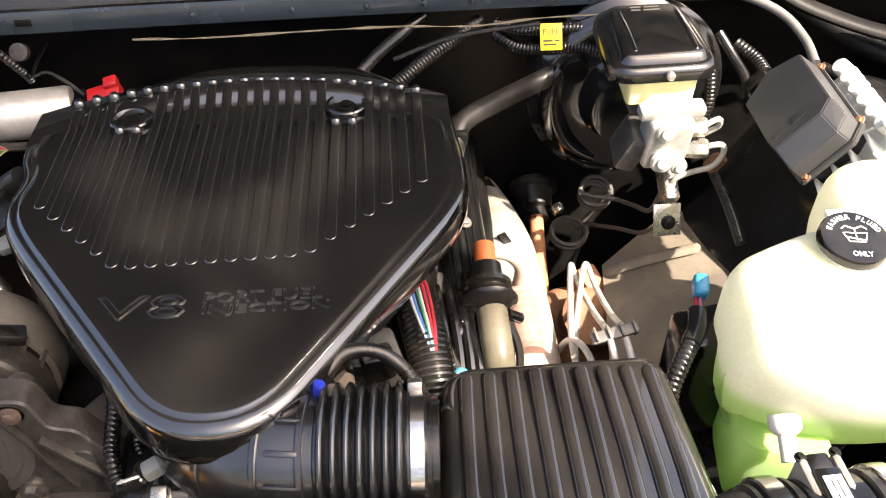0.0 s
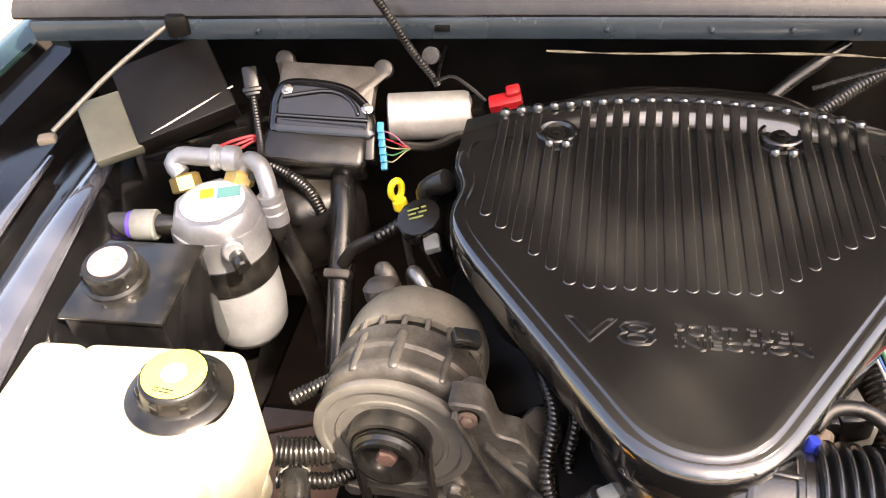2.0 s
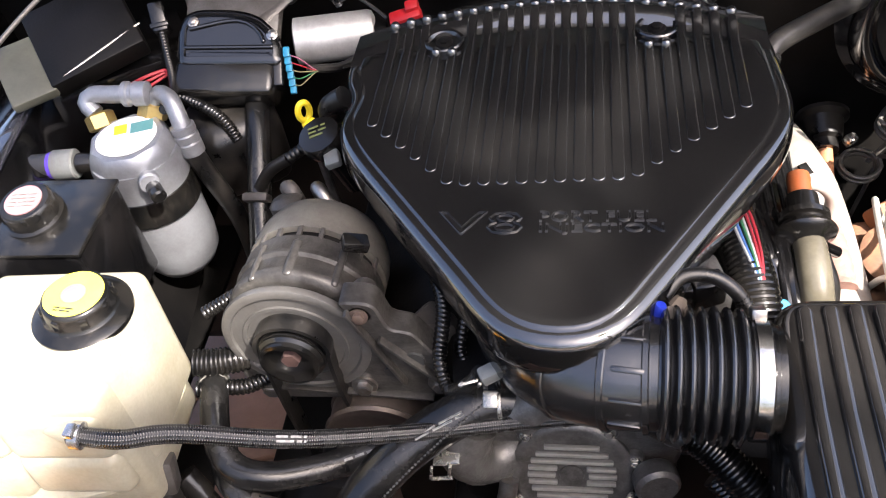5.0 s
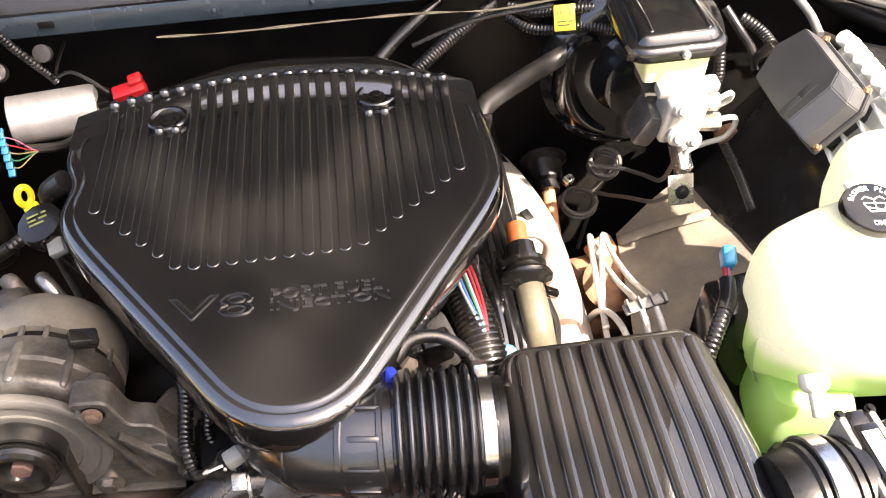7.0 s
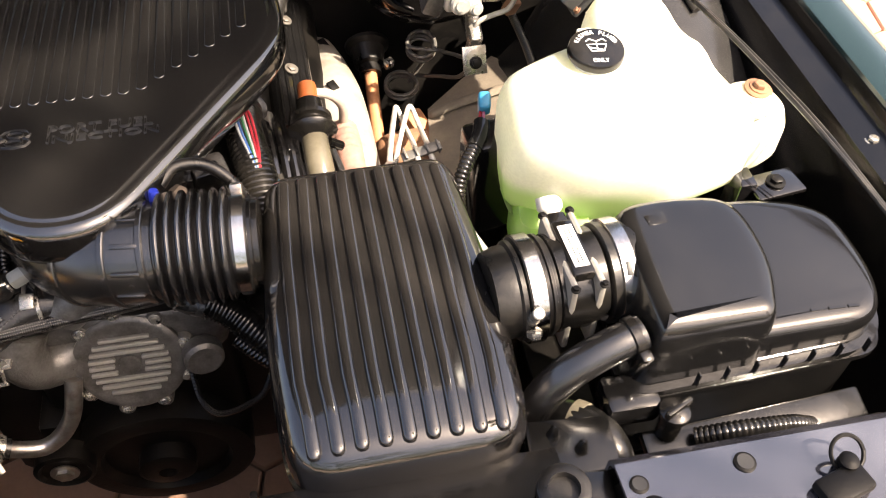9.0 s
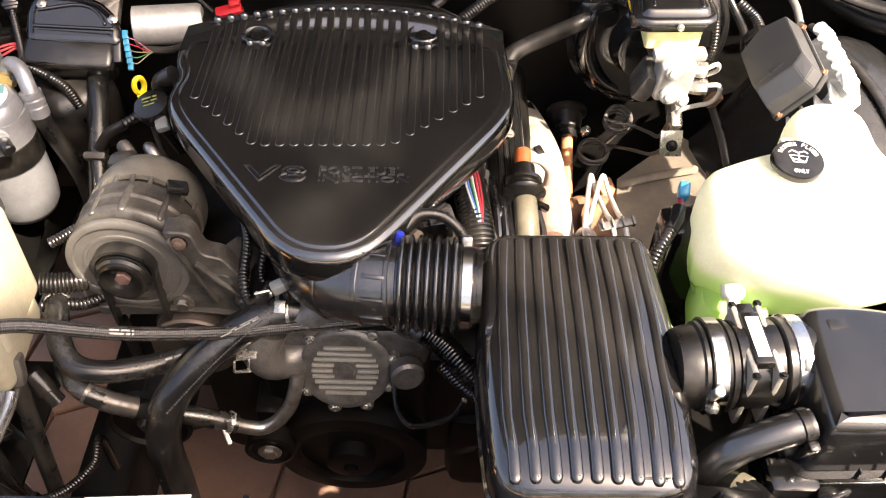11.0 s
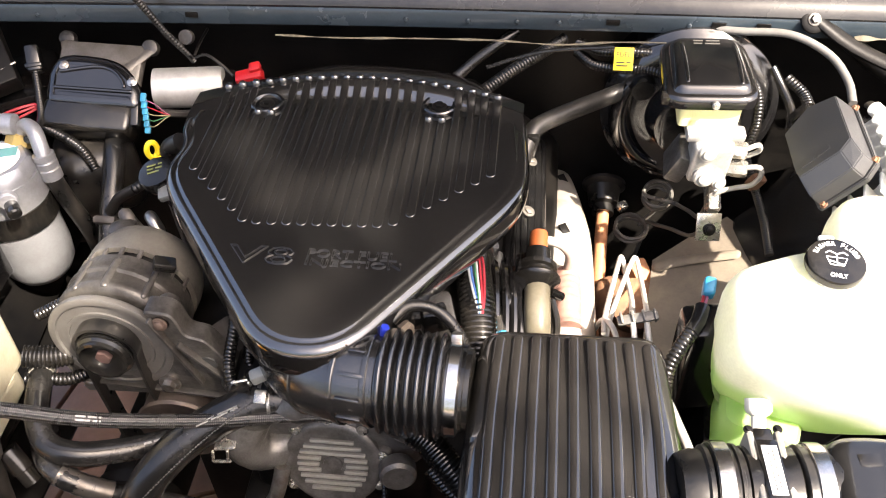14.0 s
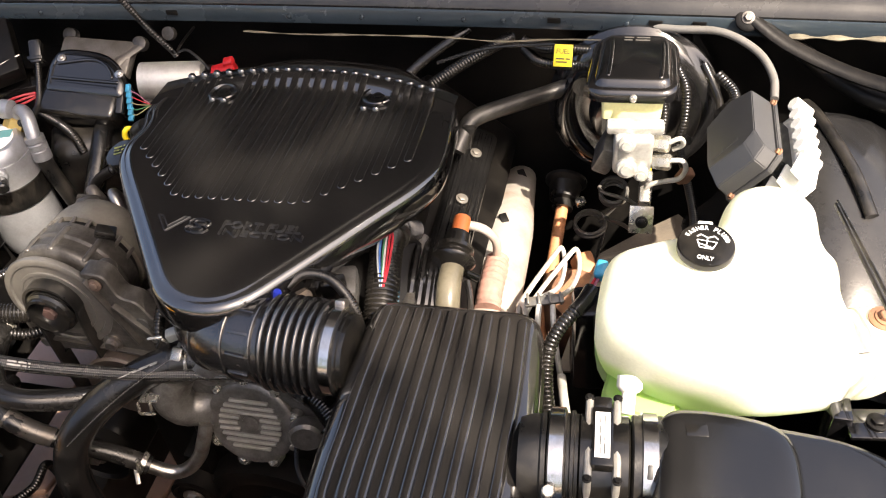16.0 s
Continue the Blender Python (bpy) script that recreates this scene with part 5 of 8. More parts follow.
lathe(bm, [(0.034, 0), (0.034, 0.006), (0.030, 0.008), (0.030, 0.024), (0.027, 0.028), (0.01, 0.029)], (-0.714, 0.638, 0.862), (0, -0.1, 1), 30)
fcap = part("cap", bm, PLASTIC, res, "black cap with a red and white label")
bm = B()
lathe(bm, [(0.021, 0.0285), (0.021, 0.0298)], (-0.714, 0.638, 0.862), (0, -0.1, 1), 24)
lab = part("label", bm, LABEL_PINK, fcap)
bm = B()
bars(bm, pose(-0.714, 0.635, 0.8922, 6, 0, 4), 4, 0.03, 0.022, 0.35, 31)
part("print", bm, PALE_GREY, lab)
for i in range(10):
    a = i * math.pi / 5
    bm = B()
    block(bm, (0.003, 0.006, 0.014), pose(-0.714 + 0.03 * math.cos(a), 0.637 + 0.03 * math.sin(a), 0.878, 0, 0, math.degrees(a)), 0.001)
    part("grip", bm, PLASTIC, fcap)

# ---- accumulator can ----
acc = thing("accumulator", (-0.65, 0.765, 0.58), "silver air conditioning accumulator can with a black band", "pressure can")
ax = (-0.662, 0.779)
CAN = mat("dull_can", (0.3, 0.31, 0.33), 0.33, 0.6, stain=(0.19, 0.19, 0.19), amount=0.6, scale=26, bump=0.2)
bm = B()
lathe(bm, [(0.057, 0.79), (0.057, 0.828), (0.055, 0.836)], (*ax, 0), UP, 40)
lathe(bm, [(0.057, 0.82), (0.055, 0.84), (0.05, 0.853), (0.046, 0.858), (0.02, 0.859)], (*ax, 0), UP, 9)
part("upper_can", bm, CAN, acc, "bright faceted aluminium head")
bm = B()
lathe(bm, [(0.056, 0.755), (0.0585, 0.756), (0.0585, 0.794), (0.056, 0.795)], (*ax, 0), UP, 40)
part("band", bm, PLASTIC, acc)
bm = B()
lathe(bm, [(0.03, 0.64), (0.043, 0.646), (0.0515, 0.662), (0.0545, 0.69), (0.0545, 0.76)], (*ax, 0), UP, 40)
part("lower_can", bm, CAN, acc)
bm = B()
lathe(bm, [(0.038, 0.8592), (0.038, 0.86)], (*ax, 0), UP, 32)
lab = part("label", bm, LABEL_WHITE, acc, "round paper label with a yellow square")
bm = B()
block(bm, (0.016, 0.018, 0.0006), pose(ax[0] - 0.012, ax[1] + 0.012, 0.8603, 0, 0, 18), 0)
part("yellow_patch", bm, TAG_YELLOW, lab)
bm = B()
block(bm, (0.028, 0.02, 0.0006), pose(ax[0] + 0.014, ax[1] + 0.018, 0.8603, 0, 0, 18), 0)
part("blue_patch", bm, PALE_TEAL, lab)
bm = B()
lathe(bm, [(0.013, 0), (0.013, 0.012), (0.011, 0.014)], (ax[0] + 0.034, ax[1] - 0.045, 0.828), (0.5, -0.8, 0.25), 16)
port = part("port", bm, CAN, acc)
bm = B()
lathe(bm, [(0.008, 0.012), (0.0095, 0.014), (0.0095, 0.034), (0.007, 0.036)], (ax[0] + 0.034, ax[1] - 0.045, 0.828), (0.62, -0.75, -0.1), 14)
part("port_cap", bm, PLASTIC, port)
for dx, dy in ((-0.046, 0.03), (0.012, 0.047)):
    bm = B()
    lathe(bm, [(0.016, 0), (0.0185, 0.002), (0.0185, 0.018), (0.014, 0.021)], (ax[0] + dx, ax[1] + dy, 0.848), (0.3 * (1 if dx > 0 else -1), 0.5, 0.8), 6)
    part("fitting", bm, mat("brass", (0.5, 0.37, 0.13), 0.35, 0.7, stain=(0.35, 0.28, 0.15), amount=0.6, scale=50), acc, "brassy hexagon fitting")
bm = B()
tube(bm, [(ax[0] - 0.053, ax[1] + 0.038, 0.866), (ax[0] - 0.064, ax[1] + 0.045, 0.877), (ax[0] - 0.055, ax[1] + 0.052, 0.884), (ax[0] - 0.03, ax[1] + 0.052, 0.884), (ax[0] - 0.012, ax[1] + 0.052, 0.884)], 0.0112, 14, 0.006)
part("pipe", bm, CAN, acc)
bm = B()
lathe(bm, [(0.012, 0), (0.0158, 0.002), (0.0158, 0.008), (0.0135, 0.010), (0.0135, 0.014), (0.0155, 0.016), (0.0155, 0.032), (0.012, 0.034)], (ax[0] - 0.014, ax[1] + 0.052, 0.884), (1, 0.05, -0.05), 20)
part("crimp", bm, CAN, acc)
bm = B()
tube(bm, [(ax[0] + 0.018, ax[1] + 0.056, 0.866), (ax[0] + 0.03, ax[1] + 0.058, 0.878), (ax[0] + 0.048, ax[1] + 0.046, 0.877), (ax[0] + 0.058, ax[1] + 0.032, 0.862), (ax[0] + 0.061, ax[1] + 0.026, 0.85)], 0.0112, 14, 0.006)
part("pipe", bm, CAN, acc)
bm = B()
lathe(bm, [(0.012, 0), (0.0155, 0.001), (0.0155, 0.009), (0.0135, 0.011), (0.0155, 0.013), (0.0155, 0.021), (0.0135, 0.023), (0.0155, 0.025), (0.0155, 0.04), (0.012, 0.042)], (ax[0] + 0.06, ax[1] + 0.028, 0.853), (0.1, -0.15, -0.97), 20)
part("crimp", bm, CAN, acc)
bm = B()
tube(bm, [(ax[0] + 0.064, ax[1] + 0.022, 0.815), (ax[0] + 0.072, ax[1] + 0.02, 0.78), (ax[0] + 0.09, ax[1] + 0.02, 0.7), (ax[0] + 0.09, ax[1] + 0.02, 0.6)], 0.0125, 14, 0.015)
part("hose", bm, RUBBER, acc)
sw = Vector((ax[0] - 0.058, ax[1] - 0.016, 0.832))
SD = (-0.97, -0.12, 0.03)
bm = B()
lathe(bm, [(0.011, -0.01), (0.013, 0.003), (0.013, 0.01), (0.011, 0.012)], sw, SD, 18)
part("pressure_switch", bm, PLASTIC, acc)
bm = B()
lathe(bm, [(0.017, 0.012), (0.019, 0.014), (0.019, 0.04), (0.016, 0.042)], sw, SD, 18)
part("switch_body", bm, PALE_GREY, acc)
bm = B()
lathe(bm, [(0.0135, 0.044), (0.0155, 0.046), (0.0155, 0.07), (0.012, 0.074), (0.006, 0.095)], sw, SD, 12)
part("switch_plug", bm, RELAY_GREY, acc)
bm = B()
lathe(bm, [(0.0168, 0.041), (0.0168, 0.046)], sw, SD, 16)
part("seal_ring", bm, mat("purple_seal", (0.08, 0.04, 0.4), 0.5), acc)

# ---- alternator ----
alt = thing("alternator", (-0.385, 0.56, 0.75), "grey cast alternator with a fan disc and pulley", "alternator")
AD = Vector((0.02, 1, -0.035)).normalized()
a0 = Vector((-0.387, 0.47, 0.827))
bm = B()
lathe(bm, [(0.02, 0.034), (0.034, 0.034), (0.036, 0.031), (0.0365, 0.029), (0.048, 0.0285), (0.0485, 0.027), (0.0525, 0.027), (0.053, 0.029), (0.064, 0.0295), (0.0655, 0.027), (0.071, 0.0265), (0.0742, 0.0285), (0.075, 0.033), (0.073, 0.037), (0.05, 0.039)], a0, AD, 64)
part("fan_disc", bm, mat("brushed_fan", (0.105, 0.1, 0.093), 0.38, 0.35, stain=(0.065, 0.06, 0.053), amount=0.6, scale=40, bump=0.2), alt, "dull grey fan disc")
bm = B()
lathe(bm, [(0.034, 0.034), (0.0335, 0.02), (0.0325, 0.009), (0.0295, 0.006), (0.029, 0.001), (0.0255, 0.0), (0.0235, 0.014), (0.0135, 0.0145), (0.013, 0.017)][::-1], a0, AD, 40)
pul = part("pulley", bm, PLASTIC, alt, "black grooved pulley")
bm = B()
lathe(bm, [(0.0105, 0.022), (0.01, 0.007), (0.009, 0.005), (0.005, 0.0045)][::-1], a0, AD, 6)
part("shaft_nut", bm, mat("rusty_nut", (0.075, 0.042, 0.036), 0.6, stain=(0.04, 0.022, 0.018), amount=0.6, scale=80), pul, "rusty shaft nut")
for i in range(6):
    bm = B()
    lathe(bm, [(0.0325, 0), (0.0338, 0.0008), (0.0338, 0.0018), (0.0325, 0.0026)], a0 + AD * (0.011 + i * 0.0036), AD, 36)
    part("groove", bm, PLASTIC, pul)
bm = B()
lathe(bm, [(0.04, 0.044), (0.064, 0.046), (0.0725, 0.05), (0.075, 0.054), (0.075, 0.06), (0.0725, 0.064), (0.0725, 0.076), (0.0755, 0.079), (0.0755, 0.084), (0.0735, 0.087), (0.0735, 0.104), (0.070, 0.106)], a0, AD, 48)
part("front_frame", bm, GRIMY, alt, "dirty cast front frame")
bm = B()
lathe(bm, [(0.067, 0.1), (0.067, 0.12)], a0, AD, 48)
part("gap_ring", bm, SHADED_METAL, alt)
# paler than the front frame: sunlight on it is partly in the colour
bm = B()
lathe(bm, [(0.067, 0.115), (0.0725, 0.117), (0.0725, 0.137), (0.0705, 0.15), (0.064, 0.167), (0.05, 0.178), (0.03, 0.183)], a0, AD, 48)
part("rear_frame", bm, mat("beige_casting", (0.135, 0.127, 0.11), 0.42, 0.2, stain=(0.06, 0.053, 0.043), amount=0.8, scale=26, bump=0.5, grain=300), alt, "pale beige rear frame")
for i in range(9):
    a = radians(20 + i * 17.5)
    d = Vector((math.cos(a), 0, math.sin(a)))
    bm = B()
    block(bm, (0.005, 0.022, 0.004), Matrix.Translation(a0 + AD * 0.109 + d * 0.0715) @ pose(0, 0, 0, 0, 90 - math.degrees(a), 0), 0.001)
    part("fin", bm, OLD_ALUMINIUM, alt)
bm = B()
lathe(bm, [(0.016, -0.02), (0.02, 0.004), (0.02, 0.016), (0.014, 0.022), (0.006, 0.024)], (-0.432, 0.672, 0.83), (-0.25, 0.3, 0.9), 22)
part("terminal_boot", bm, GRIMY, alt)
bm = B()
block(bm, (0.026, 0.018, 0.012), pose(-0.324, 0.562, 0.9, 0, 25, 20), 0.003)
part("plug", bm, PLASTIC, alt)
bolt(alt, (-0.314, 0.496, 0.872), (0.05, -1, 0.2), 0.006, 0.006, mat("browned_bolt", (0.11, 0.075, 0.06), 0.5, 0.3, stain=(0.06, 0.045, 0.035), amount=0.7, scale=70))
bm = B()
lathe(bm, [(0.011, 0), (0.0125, 0.003), (0.0125, 0.034), (0.01, 0.038)], (-0.314, 0.497, 0.872), (0.0, 1, 0.0), 22)
part("boss", bm, GRIMY, alt)
for turn_at, wide in ((52, 0.004), (88, 0.005), (118, 0.004)):
    a = radians(turn_at)
    d = Vector((math.cos(a), 0, math.sin(a)))
    bm = B()
    rib(bm, [a0 + AD * 0.052 + d * 0.0735, a0 + AD * 0.075 + d * 0.074, a0 + AD * 0.1 + d * 0.0735], wide, 0.003, up=d)
    part("casting_web", bm, GRIMY, alt)

# cast bracket that carries the alternator
brk = thing("alternator_bracket", (-0.3, 0.5, 0.7), "weathered cast aluminium alternator bracket", "bracket")
bm = B()
BR = fillet([(-0.335, 0.89, 0.012), (-0.298, 0.888, 0.012), (-0.29, 0.85, 0.008), (-0.268, 0.845, 0.008), (-0.24, 0.79, 0.012), (-0.232, 0.755, 0.015), (-0.28, 0.735, 0.02), (-0.44, 0.73, 0.02), (-0.46, 0.77, 0.02), (-0.455, 0.80, 0.01), (-0.40, 0.765, 0.03), (-0.335, 0.78, 0.03), (-0.316, 0.83, 0.03), (-0.322, 0.87, 0.01)], 4)
to_front = Matrix(((1, 0, 0, 0), (0, 0, 1, 0), (0, 1, 0, 0), (0, 0, 0, 1)))
shell(bm, BR, [(0.002, 0.497), (0, 0.499), (0, 0.522), (0.002, 0.524)], m=to_front)
part("casting", bm, GRIMY, brk)
bm = B()
wedge = fillet([(-0.29, 0.505, 0.004), (-0.272, 0.5, 0.004), (-0.225, 0.53, 0.008), (-0.232, 0.575, 0.008), (-0.27, 0.56, 0.01)], 4)
shell(bm, wedge, [(0, 0.74), (0, 0.81), (0.006, 0.83), (0.012, 0.842)], zf=lambda x, y: -0.9 * (x + 0.275) if x > -0.275 else 0)
part("arm", bm, OLD_ALUMINIUM, brk, "pale scuffed arm")
for x, z in ((-0.25, 0.768), (-0.33, 0.76), (-0.43, 0.752)):
    bolt(brk, (x, 0.497, z), (0, -1, 0), 0.009, 0.01, STEEL)
# holes are black discs on the casting, their inner shade as colour
for x, z, r in ((-0.272, 0.805, 0.011), (-0.298, 0.785, 0.007)):
    bm = B()
    lathe(bm, [(r, 0), (r, 0.003)], (x, 0.4975, z), (0, -1, 0), 20)
    part("casting_hole", bm, PRINT_BLACK, brk)
for p, q in (((-0.325, 0.88), (-0.285, 0.77)), ((-0.30, 0.84), (-0.245, 0.77)), ((-0.44, 0.76), (-0.26, 0.745))):
    bm = B()
    d = Vector((q[0] - p[0], 0, q[1] - p[1]))
    block(bm, (0.004, 0.01, d.length), Matrix.Translation(((p[0] + q[0]) / 2, 0.494, (p[1] + q[1]) / 2)) @ pose(0, 0, 0, 0, math.degrees(math.atan2(d.x, d.z)), 0), 0.001)
    part("casting_web", bm, GRIMY, brk)

# drive belt and lower pulleys
belt = thing("drive_belt", (-0.39, 0.49, 0.6), "black ribbed drive belt round the pulleys", "belt")
bm = B()
pts = []
for i in range(13):
    a = radians(200 - i * 220 / 12)
    pts.append((-0.386 + 0.0345 * math.cos(a), 0.494, 0.831 + 0.0345 * math.sin(a)))
pts = [(-0.412, 0.494, 0.62), (-0.417, 0.494, 0.75)] + pts + [(-0.352, 0.494, 0.75), (-0.335, 0.494, 0.62)]
path = spline(pts, 0.01)
rows = []
for i, p in enumerate(path):
    t = (path[min(i + 1, len(path) - 1)] - path[max(i - 1, 0)]).normalized()
    nrm = t.cross(Vector((0, 1, 0))).normalized()
    rows.append([bm.verts.new(p + Vector((0, dy, 0)) + nrm * dn) for dy, dn in ((-0.0115, 0.0), (0.0115, 0.0), (0.0115, 0.004), (-0.0115, 0.004))])
for r, q in zip(rows, rows[1:]):
    for k in range(4):
        bm.faces.new((r[k], r[(k + 1) % 4], q[(k + 1) % 4], q[k]))
part("strand", bm, RUBBER, belt)
lower = thing("idler_pulley", (-0.32, 0.5, 0.68), "brown-grey steel belt pulley below the alternator", "pulley")
bm = B()
lathe(bm, [(0.02, 0.006), (0.04, 0.004), (0.05, 0), (0.056, 0.0), (0.058, 0.004), (0.055, 0.007), (0.055, 0.03), (0.058, 0.033), (0.04, 0.036)], (-0.325, 0.475, 0.69), (0, 1, 0), 44)
part("rim", bm, mat("brown_pulley", (0.1, 0.08, 0.067), 0.45, 0.6, stain=(0.045, 0.036, 0.03), amount=0.6, scale=40), lower)
bm = B()
block(bm, (0.05, 0.05, 0.16), pose(-0.33, 0.53, 0.68), 0.01)
part("mount", bm, SHADED_METAL, lower)
damper = thing("crank_pulley", (-0.12, 0.45, 0.5), "black crankshaft pulley under the water pump", "pulley")
bm = B()
lathe(bm, [(0.02, 0.01), (0.045, 0.008), (0.06, 0.012), (0.075, 0.012), (0.08, 0.0), (0.1, -0.002), (0.108, 0.002), (0.108, 0.04), (0.09, 0.045), (0.04, 0.05)], (-0.125, 0.425, 0.5), (0, 1, 0.05), 56)
part("rim", bm, SHADED_METAL, damper)
bm = B()
lathe(bm, [(0.035, 0.01), (0.035, -0.012), (0.028, -0.016), (0.012, -0.016), (0.012, -0.004)], (-0.125, 0.425, 0.5), (0, 1, 0.05), 32)
part("hub", bm, SHADED_METAL, damper)
ps = thing("steering_pump", (-0.3, 0.46, 0.5), "black power steering pump with its pulley", "pump")
bm = B()
lathe(bm, [(0.012, 0.01), (0.03, 0.006), (0.052, 0.006), (0.055, 0), (0.06, 0.002), (0.06, 0.02), (0.04, 0.024)], (-0.41, 0.44, 0.55), (0, 1, 0), 40)
part("pulley", bm, SHADED_METAL, ps)
bm = B()
block(bm, (0.06, 0.11, 0.1), pose(-0.395, 0.51, 0.54), 0.02, 3)
part("body", bm, SHADED_METAL, ps)
bolt(ps, (-0.41, 0.445, 0.55), (0, -1, 0), 0.012, 0.012, STEEL)
tens = thing("belt_tensioner", (-0.235, 0.4, 0.53), "black belt tensioner wheel on the engine front", "pulley")
bm = B()
lathe(bm, [(0.01, 0.004), (0.026, 0.004), (0.03, 0), (0.035, 0.002), (0.035, 0.026), (0.02, 0.03)], (-0.235, 0.405, 0.545), (0, 1, 0), 36)
part("wheel", bm, SHADED_METAL, tens)
bolt(tens, (-0.235, 0.407, 0.545), (0, -1, 0), 0.011, 0.008, STEEL)
bm = B()
block(bm, (0.04, 0.07, 0.1), pose(-0.235, 0.47, 0.55), 0.01)
part("arm", bm, SHADED_METAL, tens)

# ---- water pump with its finned round cover ----
wp = thing("water_pump", (-0.125, 0.47, 0.66), "cast aluminium water pump with a finned round cover", "pump")
wa = Vector((0.0, -0.93, 0.36)).normalized()
wq = Matrix.Translation((-0.122, 0.443, 0.702)) @ pose(0, 0, 0, 69, 0, 0)
bm = B()
lathe(bm, [(0.055, -0.03), (0.055, -0.002), (0.06, 0), (0.06, 0.006), (0.057, 0.0085), (0.05, 0.009), (0.046, 0.0075)], wq.translation, wa, 48)
part("round_cover", bm, ALUMINIUM, wp)
for i in range(9):
    y = -0.034 + i * 0.0085
    w = math.sqrt(0.043 ** 2 - y ** 2)
    if i == 4:
        for s in (-1, 1):
            bm = B()
            block(bm, (w - 0.016, 0.0042, 0.005), wq @ pose(s * (w + 0.016) / 2, y, 0.0095), 0.001)
            part("fin", bm, FIN_GREY, wp)
    else:
        cut = 0.014 if i in (3, 5) else 0
        if cut:
            for s in (-1, 1):
                bm = B()
                block(bm, (w - cut, 0.0042, 0.005), wq @ pose(s * (w + cut) / 2, y, 0.0095), 0.001)
                part("fin", bm, FIN_GREY, wp)
        else:
            bm = B()
            block(bm, (2 * w, 0.0042, 0.005), wq @ pose(0, y, 0.0095), 0.001)
            part("fin", bm, FIN_GREY, wp)
bm = B()
lathe(bm, [(0.012, 0.008), (0.0115, 0.0095), (0.004, 0.01)], wq.translation, wa, 20)
part("boss", bm, ALUMINIUM, wp)
for i in range(9):
    a = radians(15 + i * 40)
    at = wq @ Vector((0.0615 * math.cos(a), 0.0615 * math.sin(a), 0.0))
    bm = B()
    lathe(bm, [(0.0095, -0.012), (0.0095, 0.004), (0.008, 0.006)], at, wa, 16)
    part("lug", bm, ALUMINIUM, wp)
    bolt(wp, at + wa * 0.006, wa, 0.0042, 0.005, PLATED)
bm = B()
tube(bm, [(-0.165, 0.47, 0.71), (-0.195, 0.455, 0.705), (-0.217, 0.443, 0.715), (-0.225, 0.44, 0.745), (-0.215, 0.45, 0.772)], 0.026, 18, 0.008)
part("inlet_neck", bm, ALUMINIUM, wp)
bm = B()
block(bm, (0.21, 0.07, 0.09), pose(-0.12, 0.49, 0.72), 0.02, 3)
part("housing", bm, ALUMINIUM, wp)
bm = B()
lathe(bm, [(0.02, 0), (0.022, 0.003), (0.022, 0.018), (0.018, 0.022)], (-0.045, 0.44, 0.708), (0.2, -0.95, 0.2), 22)
part("side_plug", bm, ALUMINIUM, wp)
bm = B()
tube(bm, [(-0.17, 0.455, 0.785), (-0.15, 0.46, 0.80), (-0.13, 0.475, 0.815), (-0.12, 0.49, 0.82)], 0.024, 16, 0.008)
part("outlet_neck", bm, ALUMINIUM, wp)

# radiator hose
bm = B()
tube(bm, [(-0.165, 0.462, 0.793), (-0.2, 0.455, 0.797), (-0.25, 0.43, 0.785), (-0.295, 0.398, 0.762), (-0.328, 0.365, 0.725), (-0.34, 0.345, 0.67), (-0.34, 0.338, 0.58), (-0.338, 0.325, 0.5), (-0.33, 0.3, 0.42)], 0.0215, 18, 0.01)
rh = solo("radiator_hose", bm, GREY_RUBBER, (-0.3, 0.4, 0.7), "thick black radiator hose with print and painted glint dashes", "hose")
for s in (0, 1):
    bm = B()
    lathe(bm, [(0.0215, 0), (0.024, 0.0006), (0.024, 0.004), (0.0215, 0.0046)], (-0.186 - s * 0.011, 0.459, 0.796), (-1, -0.15, 0.03), 28)
    part("hose_clamp", bm, PLATED, rh, "zinc spring clamp")
bm = B()
block(bm, (0.014, 0.016, 0.006), pose(-0.192, 0.442, 0.823, 30, 0, 0), 0.002)
part("clamp_ear", bm, PLATED, rh)
bm = B()
bars(bm, Matrix.Translation((-0.238, 0.421, 0.8105)) @ pose(0, 0, 0, 30, 10, 208), 2, 0.05, 0.012, 0.55, 14, 0.0006)
part("print", bm, FADED_PRINT, rh)
# pale dashes stand in for the highlight running along the hose
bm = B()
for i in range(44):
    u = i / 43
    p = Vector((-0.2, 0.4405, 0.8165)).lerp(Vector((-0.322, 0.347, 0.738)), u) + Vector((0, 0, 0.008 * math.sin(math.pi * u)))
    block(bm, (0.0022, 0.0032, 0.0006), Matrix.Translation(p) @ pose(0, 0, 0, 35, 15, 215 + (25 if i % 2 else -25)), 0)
part("glint_dashes", bm, mat("hose_glint", (0.12, 0.117, 0.11), 0.3, stain=(0.03, 0.03, 0.03), amount=1.0, scale=120), rh)

# heater hoses
bm = B()
tube(bm, [(-0.49, 0.50, 0.77), (-0.478, 0.465, 0.775), (-0.465, 0.425, 0.768), (-0.445, 0.4, 0.757), (-0.41, 0.396, 0.748), (-0.36, 0.417, 0.733), (-0.31, 0.444, 0.722), (-0.24, 0.468, 0.72)], 0.0145, 14, 0.01)
hw = solo("heater_hose", bm, GREY_RUBBER, (-0.4, 0.42, 0.72), "dusty black heater hose looping below the alternator", "hose")
bm = B()
lathe(bm, [(0.0148, 0), (0.016, 0.0006), (0.016, 0.008), (0.0148, 0.009)], (-0.487, 0.49, 0.7715), (0.3, -0.9, 0.1), 22)
part("hose_clamp", bm, PLATED, hw)
bm = B()
